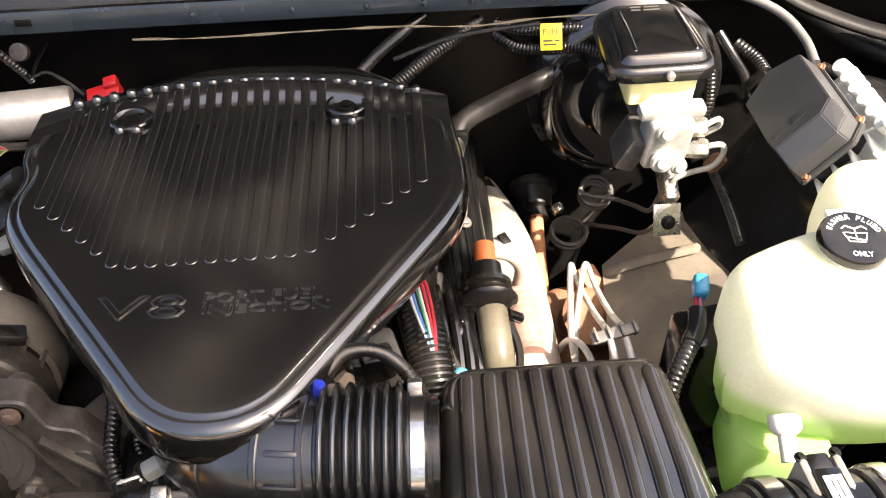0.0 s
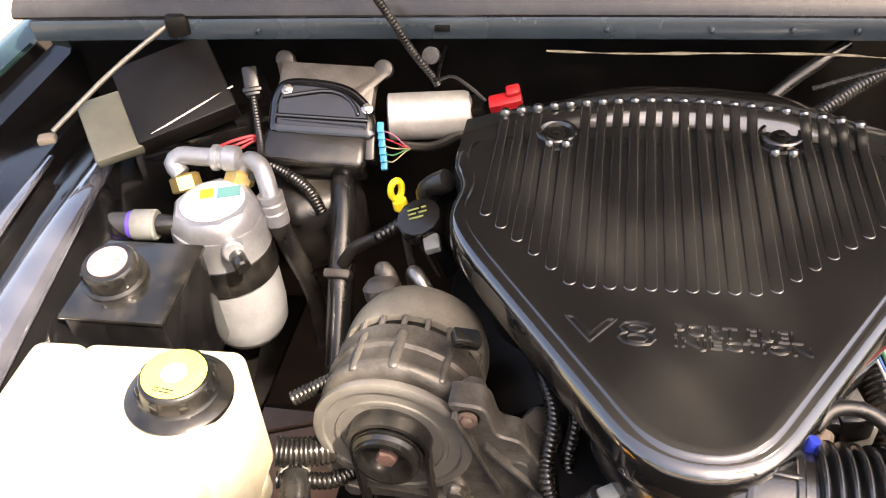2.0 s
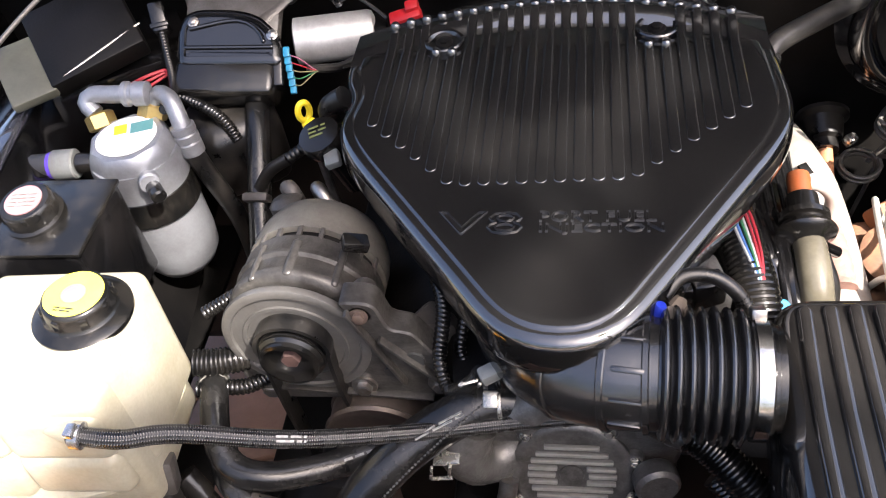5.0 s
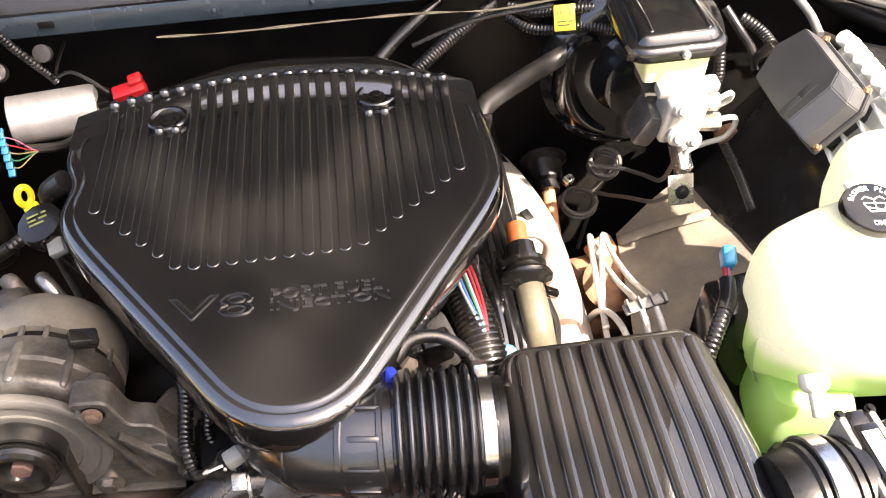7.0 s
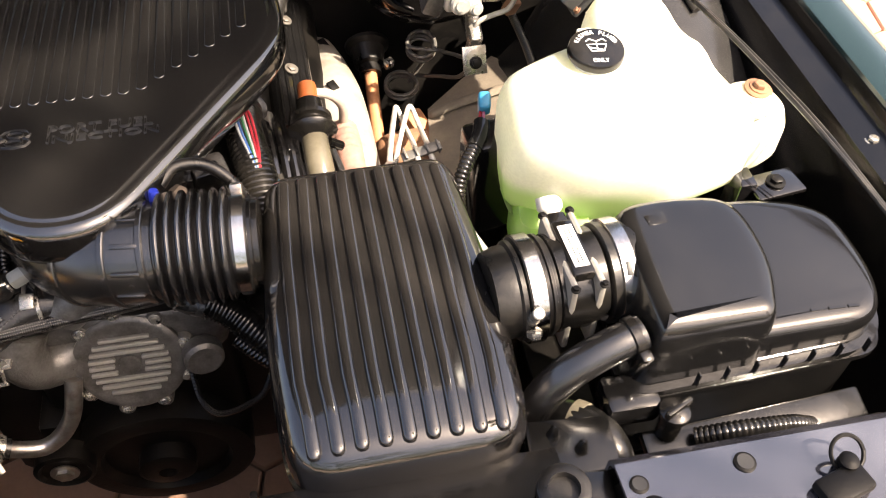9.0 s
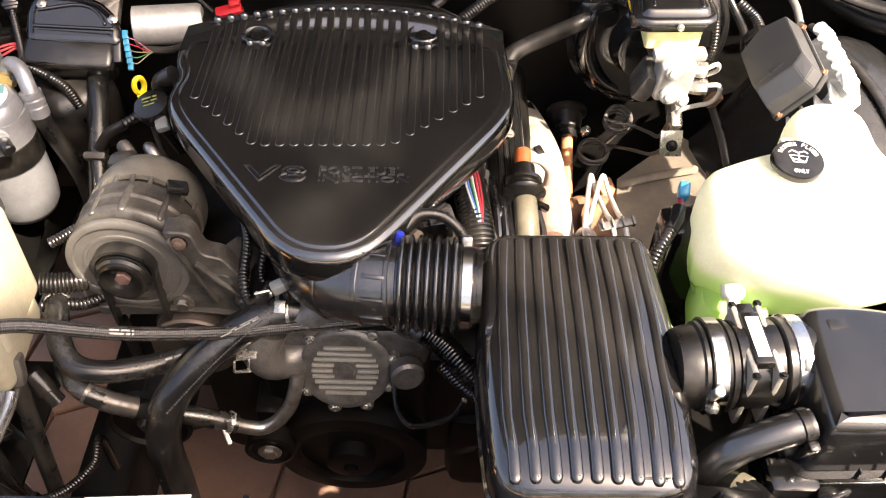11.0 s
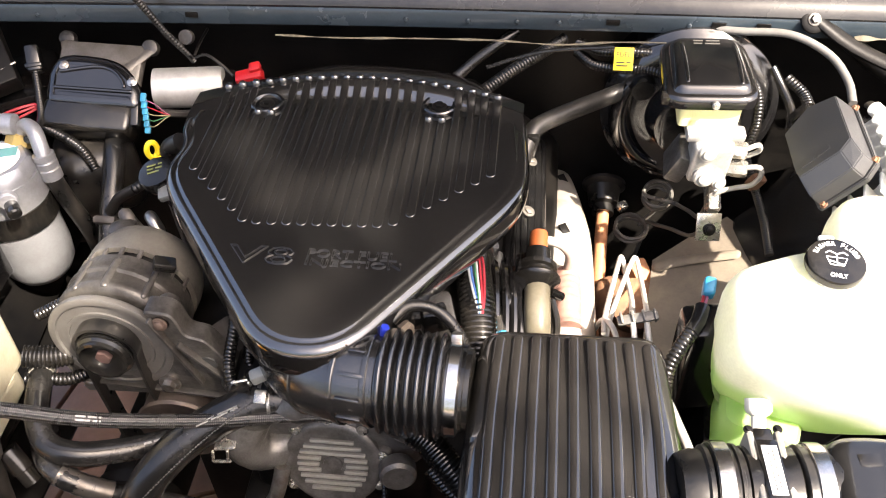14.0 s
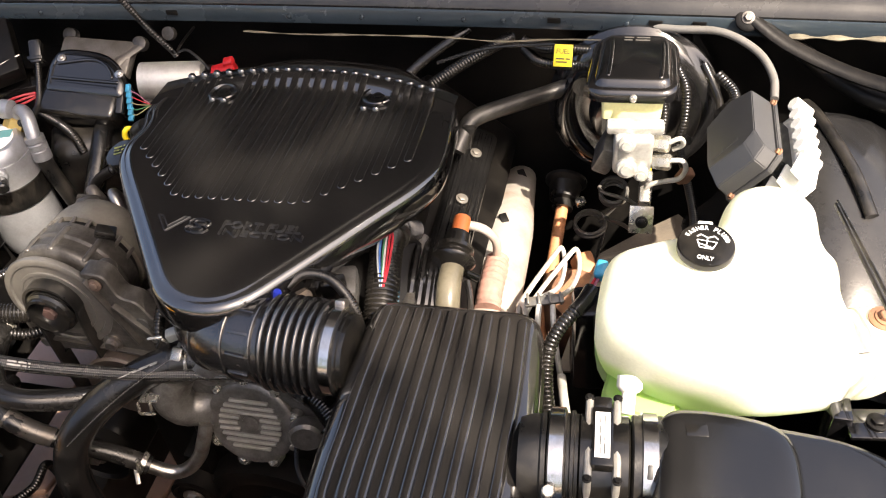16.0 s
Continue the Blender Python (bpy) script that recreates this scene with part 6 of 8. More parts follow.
bars(bm, Matrix.Translation((-0.335, 0.4235, 0.7405)) @ pose(0, 0, 0, 30, 5, 28), 1, 0.06, 0.005, 0.5, 77, 0.0006)
part("print", bm, FADED_PRINT, hw)
bm = B()
tube(bm, [(-0.485, 0.45, 0.70), (-0.462, 0.405, 0.735), (-0.43, 0.376, 0.735), (-0.395, 0.374, 0.712), (-0.36, 0.38, 0.69), (-0.3, 0.387, 0.664), (-0.262, 0.39, 0.644)], 0.0125, 14, 0.008)
hh = solo("heater_hose", bm, GREY_RUBBER, (-0.35, 0.38, 0.65), "black heater hose with a pale sleeve and clamp", "hose")
bm = B()
tube(bm, [(-0.43, 0.376, 0.735), (-0.413, 0.374, 0.724), (-0.395, 0.374, 0.712), (-0.376, 0.377, 0.6995)], 0.0136, 14, 0.004, period=0.012, deep=0.0006)
part("sleeve", bm, mat("foil_sleeve", (0.075, 0.07, 0.066), 0.3, 0.6, stain=(0.1, 0.085, 0.07), amount=0.7, scale=30), hh, "scuffed pale sleeve")
bm = B()
lathe(bm, [(0.0135, 0), (0.0152, 0.0006), (0.0152, 0.007), (0.0135, 0.0076)], (-0.274, 0.389, 0.6505), (0.85, 0.05, -0.5), 22)
hc = part("hose_clamp", bm, PLATED, hh, "brassy spring clamp")
bm = B()
block(bm, (0.006, 0.024, 0.005), pose(-0.272, 0.372, 0.645, 25, 0, 30), 0.001)
block(bm, (0.006, 0.018, 0.005), pose(-0.266, 0.377, 0.664, 70, 0, 0), 0.001)
part("clamp_ear", bm, PLATED, hc)
bm = B()
tube(bm, [(-0.268, 0.389, 0.647), (-0.25, 0.392, 0.634), (-0.232, 0.396, 0.626), (-0.213, 0.402, 0.634), (-0.196, 0.41, 0.655), (-0.187, 0.418, 0.68), (-0.183, 0.43, 0.7)], 0.0095, 14, 0.006)
solo("coolant_pipe", bm, STEEL, (-0.22, 0.4, 0.63), "bare bent steel coolant pipe", "pipe")
# spring clip standing by the radiator hose
bm = B()
for x, z in ((-0.252, 0.748), (-0.234, 0.752)):
    block(bm, (0.003, 0.004, 0.022), pose(x, 0.408, z, 0, 10, 0), 0.001)
block(bm, (0.022, 0.004, 0.003), pose(-0.243, 0.408, 0.738, 0, -10, 0), 0.001)
block(bm, (0.026, 0.03, 0.004), pose(-0.236, 0.424, 0.762, 0, -10, 0), 0.001)
solo("spring_clip", bm, PLATED, (-0.243, 0.415, 0.75), "zinc spring hose clip by the water pump inlet", "clip")
# sensor plug on the water outlet
sp = thing("sensor_plug", (-0.188, 0.45, 0.83), "pale grey sensor plug on the water outlet", "connector")
bm = B()
block(bm, (0.026, 0.015, 0.013), pose(-0.188, 0.452, 0.852, 0, -12, 25), 0.003)
part("plug", bm, PALE_GREY, sp)
bm = B()
block(bm, (0.014, 0.012, 0.012), pose(-0.172, 0.46, 0.855, 0, -12, 25), 0.002)
part("lock", bm, PALE_GREY, sp)
bm = B()
lathe(bm, [(0.008, 0), (0.008, 0.045)], (-0.182, 0.458, 0.81), UP, 14)
part("sensor", bm, PLASTIC, sp)
bm = B()
for dx in (-0.008, 0.008):
    block(bm, (0.003, 0.003, 0.026), pose(-0.208 + dx, 0.442, 0.846, 30, 0, 20), 0.001)
block(bm, (0.018, 0.003, 0.003), pose(-0.208, 0.4365, 0.857, 30, 0, 20), 0.001)
part("clip", bm, PLATED, sp)

# ---- wiper motor on the firewall ----
wip = thing("wiper_motor", (-0.53, 0.98, 0.8), "silver wiper motor with a black gear cover", "motor")
WM = Vector((1, 0.22, -0.05)).normalized()
bm = B()
lathe(bm, [(0.025, 0), (0.031, 0.002), (0.031, 0.006), (0.031, 0.1), (0.029, 0.106), (0.02, 0.11)], (-0.494, 0.972, 0.856), WM, 36)
part("motor_can", bm, mat("brushed_can", (0.42, 0.415, 0.4), 0.4, 0.5, stain=(0.25, 0.24, 0.22), amount=0.6, scale=30, bump=0.3), wip, "satin metal motor can")
bm = B()
block(bm, (0.03, 0.04, 0.036), pose(-0.385, 0.995, 0.852, 0, 0, 12), 0.006)
part("end_bracket", bm, SHADED_METAL, wip)
wt = Matrix.Translation((-0.574, 0.94, 0.872)) @ pose(0, 0, 0, 30, 4, 3)
bm = B()
gear = fillet([(-0.062, -0.03, 0.015), (0.075, -0.03, 0.01), (0.075, 0.0, 0.01), (0.064, 0.02, 0.03), (0.03, 0.048, 0.04), (-0.055, 0.05, 0.03), (-0.065, 0.02, 0.01)], 6)
shell(bm, gear, [(0, -0.03), (0, 0.012), (0.004, 0.016), (0.01, 0.017), (0.012, 0.014), (0.02, 0.014)], m=wt)
gc = part("gear_cover", bm, GLOSS, wip, "glossy black gear cover")
bm = B()
rib(bm, [wt @ Vector(p) for p in ((-0.05, 0.02, 0.0145), (0.01, 0.032, 0.0145), (0.04, 0.02, 0.0145), (0.052, 0.0, 0.0145))], 0.003, 0.003, up=wt.to_3x3() @ UP)
part("bead", bm, GLOSS, gc)
bm = B()
rib(bm, [wt @ Vector(p) for p in ((-0.055, -0.006, 0.0145), (0.065, -0.006, 0.0145))], 0.003, 0.003, up=wt.to_3x3() @ UP)
part("bead", bm, GLOSS, gc)
bm = B()
block(bm, (0.135, 0.05, 0.05), wt @ pose(0.0, -0.045, -0.012), 0.01, 3)
part("lower_cover", bm, PLASTIC, wip)
bm = B()
block(bm, (0.13, 0.075, 0.022), wt @ pose(0.0, 0.045, -0.012), 0.008)
part("gear_housing", bm, OLD_ALUMINIUM, wip, "pale cast gear housing")
for p, q in (((-0.645, 1.035, 0.9), (-0.622, 0.985, 0.885)), ((-0.505, 1.02, 0.898), (-0.535, 0.98, 0.885))):
    bm = B()
    tube(bm, [p, q], 0.013, 10, 0.01, flat=0.5)
    arm = part("mounting_arm", bm, OLD_ALUMINIUM, wip)
    bm = B()
    lathe(bm, [(0.012, -0.006), (0.0125, 0), (0.012, 0.008), (0.007, 0.01)], p, (0.05, -0.75, 0.6), 20)
    part("rubber_foot", bm, GRIMY, arm)
bm = B()
lathe(bm, [(0.011, 0), (0.011, 0.01)], (-0.437, 1.012, 0.925), (0, -0.8, 0.5), 16)
part("rubber_foot", bm, GRIMY, wip)
for x, y in ((-0.045, 0.03), (0.062, 0.01)):
    bolt(wip, wt @ Vector((x, y, 0.015)), wt.to_3x3() @ UP, 0.005, 0.005, STEEL)
wc = thing("wiper_connector", (-0.5, 0.935, 0.84), "bright blue multi-pin connector on the wiper motor", "connector")
for i in range(6):
    bm = B()
    block(bm, (0.0085, 0.014, 0.0055), pose(-0.492 + i * 0.0014, 0.928 - i * 0.0055, 0.87 - i * 0.0075, 35, 0, 5), 0.0015)
    part("pin", bm, TEAL, wc)
bm = B()
block(bm, (0.024, 0.05, 0.03), pose(-0.51, 0.921, 0.848, 38, 0, 5), 0.003)
part("shroud", bm, PLASTIC, wc)
WIRES = {"red": mat("wire_red", (0.3, 0.015, 0.025), 0.45), "pink": mat("wire_pink", (0.3, 0.1, 0.15), 0.45), "green": mat("wire_green", (0.025, 0.13, 0.05), 0.45), "tan": mat("wire_tan", (0.2, 0.165, 0.08), 0.45), "white": mat("wire_white", (0.35, 0.35, 0.34), 0.45), "blue": mat("wire_blue", (0.03, 0.1, 0.3), 0.45), "black": PLASTIC}
for i, c in enumerate(("pink", "red", "tan", "green", "tan")):
    bm = B()
    z = 0.872 - i * 0.007
    y = 0.93 - i * 0.005
    tube(bm, [(-0.488, y - 0.004, z - 0.006), (-0.475, y - 0.008, z - 0.008), (-0.455, 0.925, 0.842), (-0.43, 0.94, 0.836)], 0.0009, 6, 0.008)
    part("wire", bm, WIRES[c], wc)
bm = B()
tube(bm, [(-0.47, 0.925, 0.846), (-0.43, 0.94, 0.836), (-0.4, 0.96, 0.84), (-0.37, 0.975, 0.84)], 0.006, 8, 0.01)
part("sleeve", bm, RUBBER, wc)
# red plug
rp = thing("red_connector", (-0.345, 0.985, 0.86), "red plastic wiring plug behind the engine cover", "connector")
bm = B()
block(bm, (0.042, 0.02, 0.018), pose(-0.34, 0.98, 0.88, 20, -12, 8), 0.003)
part("plug", bm, RED, rp)
bm = B()
block(bm, (0.018, 0.016, 0.012), pose(-0.331, 0.985, 0.893, 20, -12, 8), 0.003)
part("lock", bm, RED, rp)
bm = B()
block(bm, (0.03, 0.022, 0.026), pose(-0.336, 0.975, 0.86, 20, -5, 8), 0.004)
part("base", bm, RED, rp)
bm = B()
tube(bm, [(-0.34, 0.98, 0.86), (-0.335, 0.99, 0.8), (-0.33, 1.05, 0.75)], 0.006, 8, 0.01)
part("lead", bm, RUBBER, rp)
# washer hose across the wiper motor
bm = B()
tube(bm, [(-0.5, 0.96, 1.055), (-0.475, 0.975, 0.995), (-0.455, 0.985, 0.945), (-0.435, 0.995, 0.905), (-0.43, 0.997, 0.893)], 0.0055, 10, 0.008, period=0.005, deep=0.0007)
tube(bm, [(-0.5, 0.96, 1.055), (-0.51, 1.0, 1.06), (-0.515, 1.09, 1.035)], 0.0048, 10, 0.008)
solo("washer_hose", bm, GREY_RUBBER, (-0.455, 0.985, 0.9), "thin dark washer hose hanging from the cowl", "hose")
bm = B()
tube(bm, [(-0.43, 0.998, 0.897), (-0.41, 1.0, 0.903), (-0.385, 0.99, 0.893), (-0.365, 0.978, 0.882)], 0.0022, 8, 0.006)
tube(bm, [(-0.43, 0.998, 0.897), (-0.432, 1.03, 0.9), (-0.433, 1.08, 0.9)], 0.0022, 8, 0.01)
solo("thin_hose", bm, RUBBER, (-0.4, 1.0, 0.89), "thin black tube to the red plug", "hose")

# ---- oil filler, dipstick, hoses beside the cover ----
oil = thing("oil_filler", (-0.4, 0.75, 0.8), "black oil filler cap with yellow-green print", "filler cap")
oa = Vector((-0.2, -0.25, 0.95)).normalized()
bm = B()
lathe(bm, [(0.016, -0.08), (0.016, 0), (0.025, 0.001), (0.026, 0.004), (0.026, 0.017), (0.0245, 0.021), (0.02, 0.022)], (-0.402, 0.752, 0.862), oa, 12)
oc = part("cap", bm, PLASTIC, oil)
bm = B()
oq = Matrix.Translation(Vector((-0.402, 0.752, 0.862)) + oa * 0.0222) @ pose(0, 0, 0, 15, -12, 15)
bars(bm, oq @ pose(0, 0.004, 0), 3, 0.022, 0.017, 0.4, 41)
part("print", bm, mat("olive_print", (0.13, 0.14, 0.035), 0.5), oc)
bm = B()
block(bm, (0.018, 0.02, 0.012), oq @ pose(0.008, -0.032, -0.012), 0.003)
part("cap_tab", bm, PALE_GREY, oc)
dip = thing("dipstick", (-0.45, 0.85, 0.75), "yellow ring handle of the dipstick", "dipstick")
bm = B()
ring = [(-0.457 + 0.0055 * math.cos(a), 0.845 + 0.006 * math.cos(a), 0.838 + 0.013 * math.sin(a)) for a in (i * math.pi / 6 for i in range(13))]
tube(bm, ring, 0.0042, 10, 0.004)
part("ring", bm, TAG_YELLOW, dip)
bm = B()
lathe(bm, [(0.009, 0), (0.010, 0.002), (0.009, 0.012), (0.005, 0.014)], (-0.452, 0.842, 0.812), (-0.2, 0.1, 0.9), 14)
part("stopper", bm, TAG_YELLOW, dip)
bm = B()
tube(bm, [(-0.452, 0.842, 0.815), (-0.448, 0.835, 0.74), (-0.42, 0.8, 0.6)], 0.005, 10, 0.02)
part("guide_tube", bm, STEEL, dip)
bm = B()
tube(bm, [(-0.545, 0.93, 0.80), (-0.54, 0.895, 0.81), (-0.532, 0.85, 0.79), (-0.525, 0.795, 0.756), (-0.52, 0.75, 0.72), (-0.515, 0.68, 0.66)], 0.0165, 14, 0.012)
fh = solo("formed_hose", bm, GREY_RUBBER, (-0.53, 0.85, 0.75), "dull grey-black formed hose beside the engine", "hose")
bm = B()
block(bm, (0.034, 0.012, 0.024), pose(-0.523, 0.775, 0.757, 35, 0, 0), 0.004)
part("hose_clamp", bm, OLD_ALUMINIUM, fh)
bm = B()
tube(bm, [(-0.47, 0.79, 0.81), (-0.445, 0.8, 0.823), (-0.41, 0.82, 0.845), (-0.38, 0.835, 0.86)], 0.008, 10, 0.006, period=0.007, deep=0.0012)
tube(bm, [(-0.47, 0.79, 0.81), (-0.5, 0.79, 0.79), (-0.52, 0.785, 0.765)], 0.008, 10, 0.006)
solo("ribbed_hose", bm, RUBBER, (-0.42, 0.81, 0.83), "short ribbed black hose by the dipstick", "hose")
bm = B()
tube(bm, [(-0.412, 0.72, 0.80), (-0.408, 0.705, 0.835), (-0.4, 0.69, 0.85), (-0.385, 0.675, 0.835), (-0.37, 0.66, 0.79)], 0.008, 10, 0.006)
solo("bent_pipe", bm, STEEL, (-0.4, 0.69, 0.8), "bent plated pipe behind the alternator", "pipe")
bm = B()
tube(bm, [(-0.435, 0.715, 0.79), (-0.44, 0.7, 0.84), (-0.432, 0.69, 0.85), (-0.42, 0.68, 0.82), (-0.415, 0.67, 0.78)], 0.009, 10, 0.006)
solo("bent_pipe", bm, OLD_ALUMINIUM, (-0.43, 0.69, 0.78), "bent tan pipe behind the alternator", "pipe")
bm = B()
tube(bm, [(-0.38, 0.79, 0.9), (-0.4, 0.795, 0.885), (-0.41, 0.81, 0.862), (-0.4, 0.84, 0.84), (-0.37, 0.87, 0.83)], 0.013, 12, 0.008)
solo("breather_elbow", bm, RUBBER, (-0.395, 0.8, 0.84), "black rubber breather elbow at the engine cover", "hose")

# ---- convoluted wiring looms ----
def loom(points, r, label, material=None, period=0.0045):
    b = B()
    tube(b, points, r, 12, 0.01, period=period, deep=r * 0.13)
    mid = Vector(points[len(points) // 2])
    return solo("wiring_loom", b, material or PLASTIC, mid, label, "wiring loom", "looms")


loom([(-0.27, 0.62, 0.82), (-0.253, 0.565, 0.845), (-0.243, 0.53, 0.84), (-0.246, 0.495, 0.81), (-0.235, 0.47, 0.795), (-0.21, 0.455, 0.83), (-0.2, 0.452, 0.85)], 0.0075, "black ribbed loom beside the alternator bracket")
loom([(-0.255, 0.63, 0.81), (-0.236, 0.575, 0.84), (-0.224, 0.54, 0.83), (-0.228, 0.51, 0.80), (-0.21, 0.49, 0.78)], 0.0068, "black ribbed loom beside the alternator bracket")
loom([(-0.49, 0.53, 0.83), (-0.46, 0.545, 0.84), (-0.42, 0.555, 0.86), (-0.39, 0.57, 0.88)], 0.0075, "thin black ribbed loom behind the coolant tank")
loom([(-0.5, 0.49, 0.80), (-0.48, 0.495, 0.795), (-0.455, 0.505, 0.79), (-0.44, 0.52, 0.785)], 0.0145, "thick black ribbed loom behind the coolant tank")
loom([(-0.5, 0.475, 0.775), (-0.48, 0.48, 0.772), (-0.452, 0.485, 0.768), (-0.43, 0.5, 0.765)], 0.0085, "black ribbed loom behind the coolant tank")
loom([(-0.545, 0.385, 0.74), (-0.55, 0.365, 0.72), (-0.555, 0.345, 0.70), (-0.56, 0.32, 0.69), (-0.565, 0.31, 0.66)], 0.0105, "black ribbed loom below the coolant tank")
loom([(-0.575, 0.38, 0.73), (-0.575, 0.36, 0.70), (-0.575, 0.35, 0.62), (-0.57, 0.35, 0.5)], 0.0065, "thin black ribbed loom below the coolant tank")
loom([(-0.56, 0.25, 0.67), (-0.549, 0.26, 0.66), (-0.52, 0.283, 0.62), (-0.488, 0.321, 0.58), (-0.468, 0.372, 0.56), (-0.474, 0.418, 0.55), (-0.48, 0.43, 0.45)], 0.0068, "black ribbed loom curling beside the radiator")
# split loom with coloured wires
bm = B()
tube(bm, [(0.036, 0.7, 0.82), (0.03, 0.665, 0.856), (0.029, 0.635, 0.862), (0.034, 0.595, 0.86), (0.042, 0.55, 0.853), (0.046, 0.51, 0.832), (0.048, 0.48, 0.805)], 0.0215, 18, 0.01, period=0.0055, deep=0.0022)
big = solo("split_loom", bm, PLASTIC, (0.03, 0.6, 0.8), "split ribbed loom with coloured wires showing", "wiring loom", "looms")
bm = B()
lathe(bm, [(0.0215, 0), (0.0238, 0.001), (0.0238, 0.009), (0.0215, 0.01)], (0.0295, 0.653, 0.86), (0.02, -1, -0.05), 24)
part("cable_tie", bm, RUBBER, big)
for i, (c, dx) in enumerate((("white", -0.006), ("blue", -0.004), ("green", -0.0005), ("red", 0.004), ("red", 0.007), ("white", 0.001))):
    bm = B()
    tube(bm, [(0.03 + dx * 0.5, 0.638, 0.8815), (0.032 + dx * 1.3, 0.618, 0.8835 - 8 * dx * dx), (0.036 + dx * 1.3, 0.592, 0.882 - 8 * dx * dx), (0.041 + dx * 0.9, 0.566, 0.8775), (0.045 + dx * 0.3, 0.543, 0.871)], 0.0015, 6, 0.008)
    part("wire", bm, WIRES[c], big)
bm = B()
tube(bm, [(-0.045, 0.485, 0.918), (-0.03, 0.5, 0.925), (-0.005, 0.505, 0.92), (0.015, 0.498, 0.908), (0.03, 0.488, 0.885), (0.036, 0.482, 0.86)], 0.0062, 12, 0.006)
vh = solo("vacuum_hose", bm, RUBBER, (0, 0.5, 0.88), "short black vacuum hose over the bellows", "hose")
bm = B()
tube(bm, [(0.018, 0.4965, 0.904), (0.026, 0.492, 0.893), (0.032, 0.487, 0.88)], 0.0068, 12, 0.006, period=0.004, deep=0.0008)
part("ribbed_sleeve", bm, PLASTIC, vh)
bm = B()
lathe(bm, [(0.004, 0), (0.005, 0.001), (0.005, 0.01), (0.004, 0.012)], (-0.05, 0.466, 0.917), (0.15, 0.1, 0.95), 12)
solo("blue_plug", bm, BLUE, (-0.05, 0.466, 0.917), "small blue plug on the intake elbow", "plug")
bm = B()
lathe(bm, [(0.009, -0.03), (0.009, 0), (0.007, 0.002)], (-0.05, 0.465, 0.916), (0.1, 0.1, 0.95), 14)
lathe(bm, [(0.007, 0), (0.007, 0.012)], (-0.04, 0.468, 0.905), (0.1, 0.1, 0.95), 14)
solo("elbow_nipple", bm, BROWN_PANEL, (-0.05, 0.465, 0.9), "tan nipple on the intake elbow", "fitting")
# sensor under the vacuum hose
bm = B()
block(bm, (0.03, 0.02, 0.03), pose(-0.005, 0.52, 0.885, 0, 0, 20), 0.004)
block(bm, (0.012, 0.02, 0.018), pose(-0.025, 0.515, 0.89, 0, 0, 10), 0.002)
solo("throttle_sensor", bm, PLASTIC, (-0.005, 0.52, 0.87), "small black sensor on the throttle body", "sensor")
bm = B()
block(bm, (0.05, 0.05, 0.03), pose(-0.01, 0.54, 0.865, 0, 0, 15), 0.006)
solo("throttle_linkage", bm, ALUMINIUM, (-0.01, 0.54, 0.85), "cast throttle linkage bracket", "linkage")
# looms and hose below the bellows
loom([(-0.02, 0.43, 0.80), (0.0, 0.42, 0.79), (0.025, 0.40, 0.775), (0.055, 0.38, 0.755), (0.09, 0.37, 0.74)], 0.017, "thick ribbed loom under the resonator box")
loom([(0.0, 0.405, 0.765), (0.03, 0.385, 0.745), (0.07, 0.37, 0.725)], 0.0085, "thin ribbed loom under the resonator box")
bm = B()
tube(bm, [(-0.06, 0.455, 0.805), (-0.045, 0.44, 0.80), (-0.02, 0.428, 0.797)], 0.0155, 14, 0.008)
solo("formed_hose", bm, GREY_RUBBER, (-0.04, 0.44, 0.79), "short grey-black hose at the water pump", "hose")
bm = B()
tube(bm, [(-0.06, 0.43, 0.69), (-0.055, 0.405, 0.665), (-0.04, 0.39, 0.652), (-0.015, 0.385, 0.66), (0.015, 0.38, 0.69), (0.03, 0.385, 0.72)], 0.004, 8, 0.006, period=0.004, deep=0.0006)
solo("thin_loom", bm, PLASTIC, (-0.04, 0.4, 0.66), "thin ribbed wire loop by the water pump", "wiring loom", "looms")
bm = B()
block(bm, (0.01, 0.004, 0.026), pose(-0.052, 0.43, 0.80, 20, 10, 0), 0.001)
block(bm, (0.014, 0.012, 0.004), pose(-0.05, 0.432, 0.814, 0, 10, 0), 0.001)
solo("spring_clip", bm, PLATED, (-0.052, 0.43, 0.79), "zinc spring clip under the bellows", "clip")

# ---- left rear: dark heater case, rod, plugs ----
hv = thing("heater_case", (-0.75, 0.95, 0.7), "black heater case with a grey end flap", "heater case")
bm = B()
hq = pose(-0.762, 0.935, 0.905, 20, -8, 33)
block(bm, (0.13, 0.13, 0.03), hq, 0.004)
part("lid", bm, SHADED_METAL, hv)
bm = B()
block(bm, (0.06, 0.1, 0.016), hq @ pose(-0.09, -0.018, 0.006, 0, 6, 0), 0.004)
part("end_flap", bm, mat("olive_flap", (0.06, 0.061, 0.046), 0.4, stain=(0.12, 0.12, 0.092), amount=0.6), hv, "dusty olive-grey flap")
bm = B()
block(bm, (0.2, 0.14, 0.2), pose(-0.75, 0.965, 0.765, 0, 0, 30), 0.015)
part("case", bm, INNER_BLACK, hv)
bm = B()
tube(bm, [hq @ Vector(p) for p in ((-0.06, -0.06, 0.013), (0.0, -0.05, 0.015), (0.07, -0.035, 0.013))], 0.0015, 6, 0.02)
part("wire_rod", bm, PLATED, hv)
bm = B()
tube(bm, [(-0.885, 0.84, 0.905), (-0.835, 0.925, 0.94), (-0.775, 1.005, 0.972)], 0.0034, 10, 0.02)
solo("hood_rod", bm, DARK_LINE, (-0.83, 0.93, 0.93), "thin steel hood hinge rod", "rod")
bm = B()
block(bm, (0.03, 0.03, 0.03), pose(-0.77, 1.005, 0.968, 0, 0, 20), 0.006)
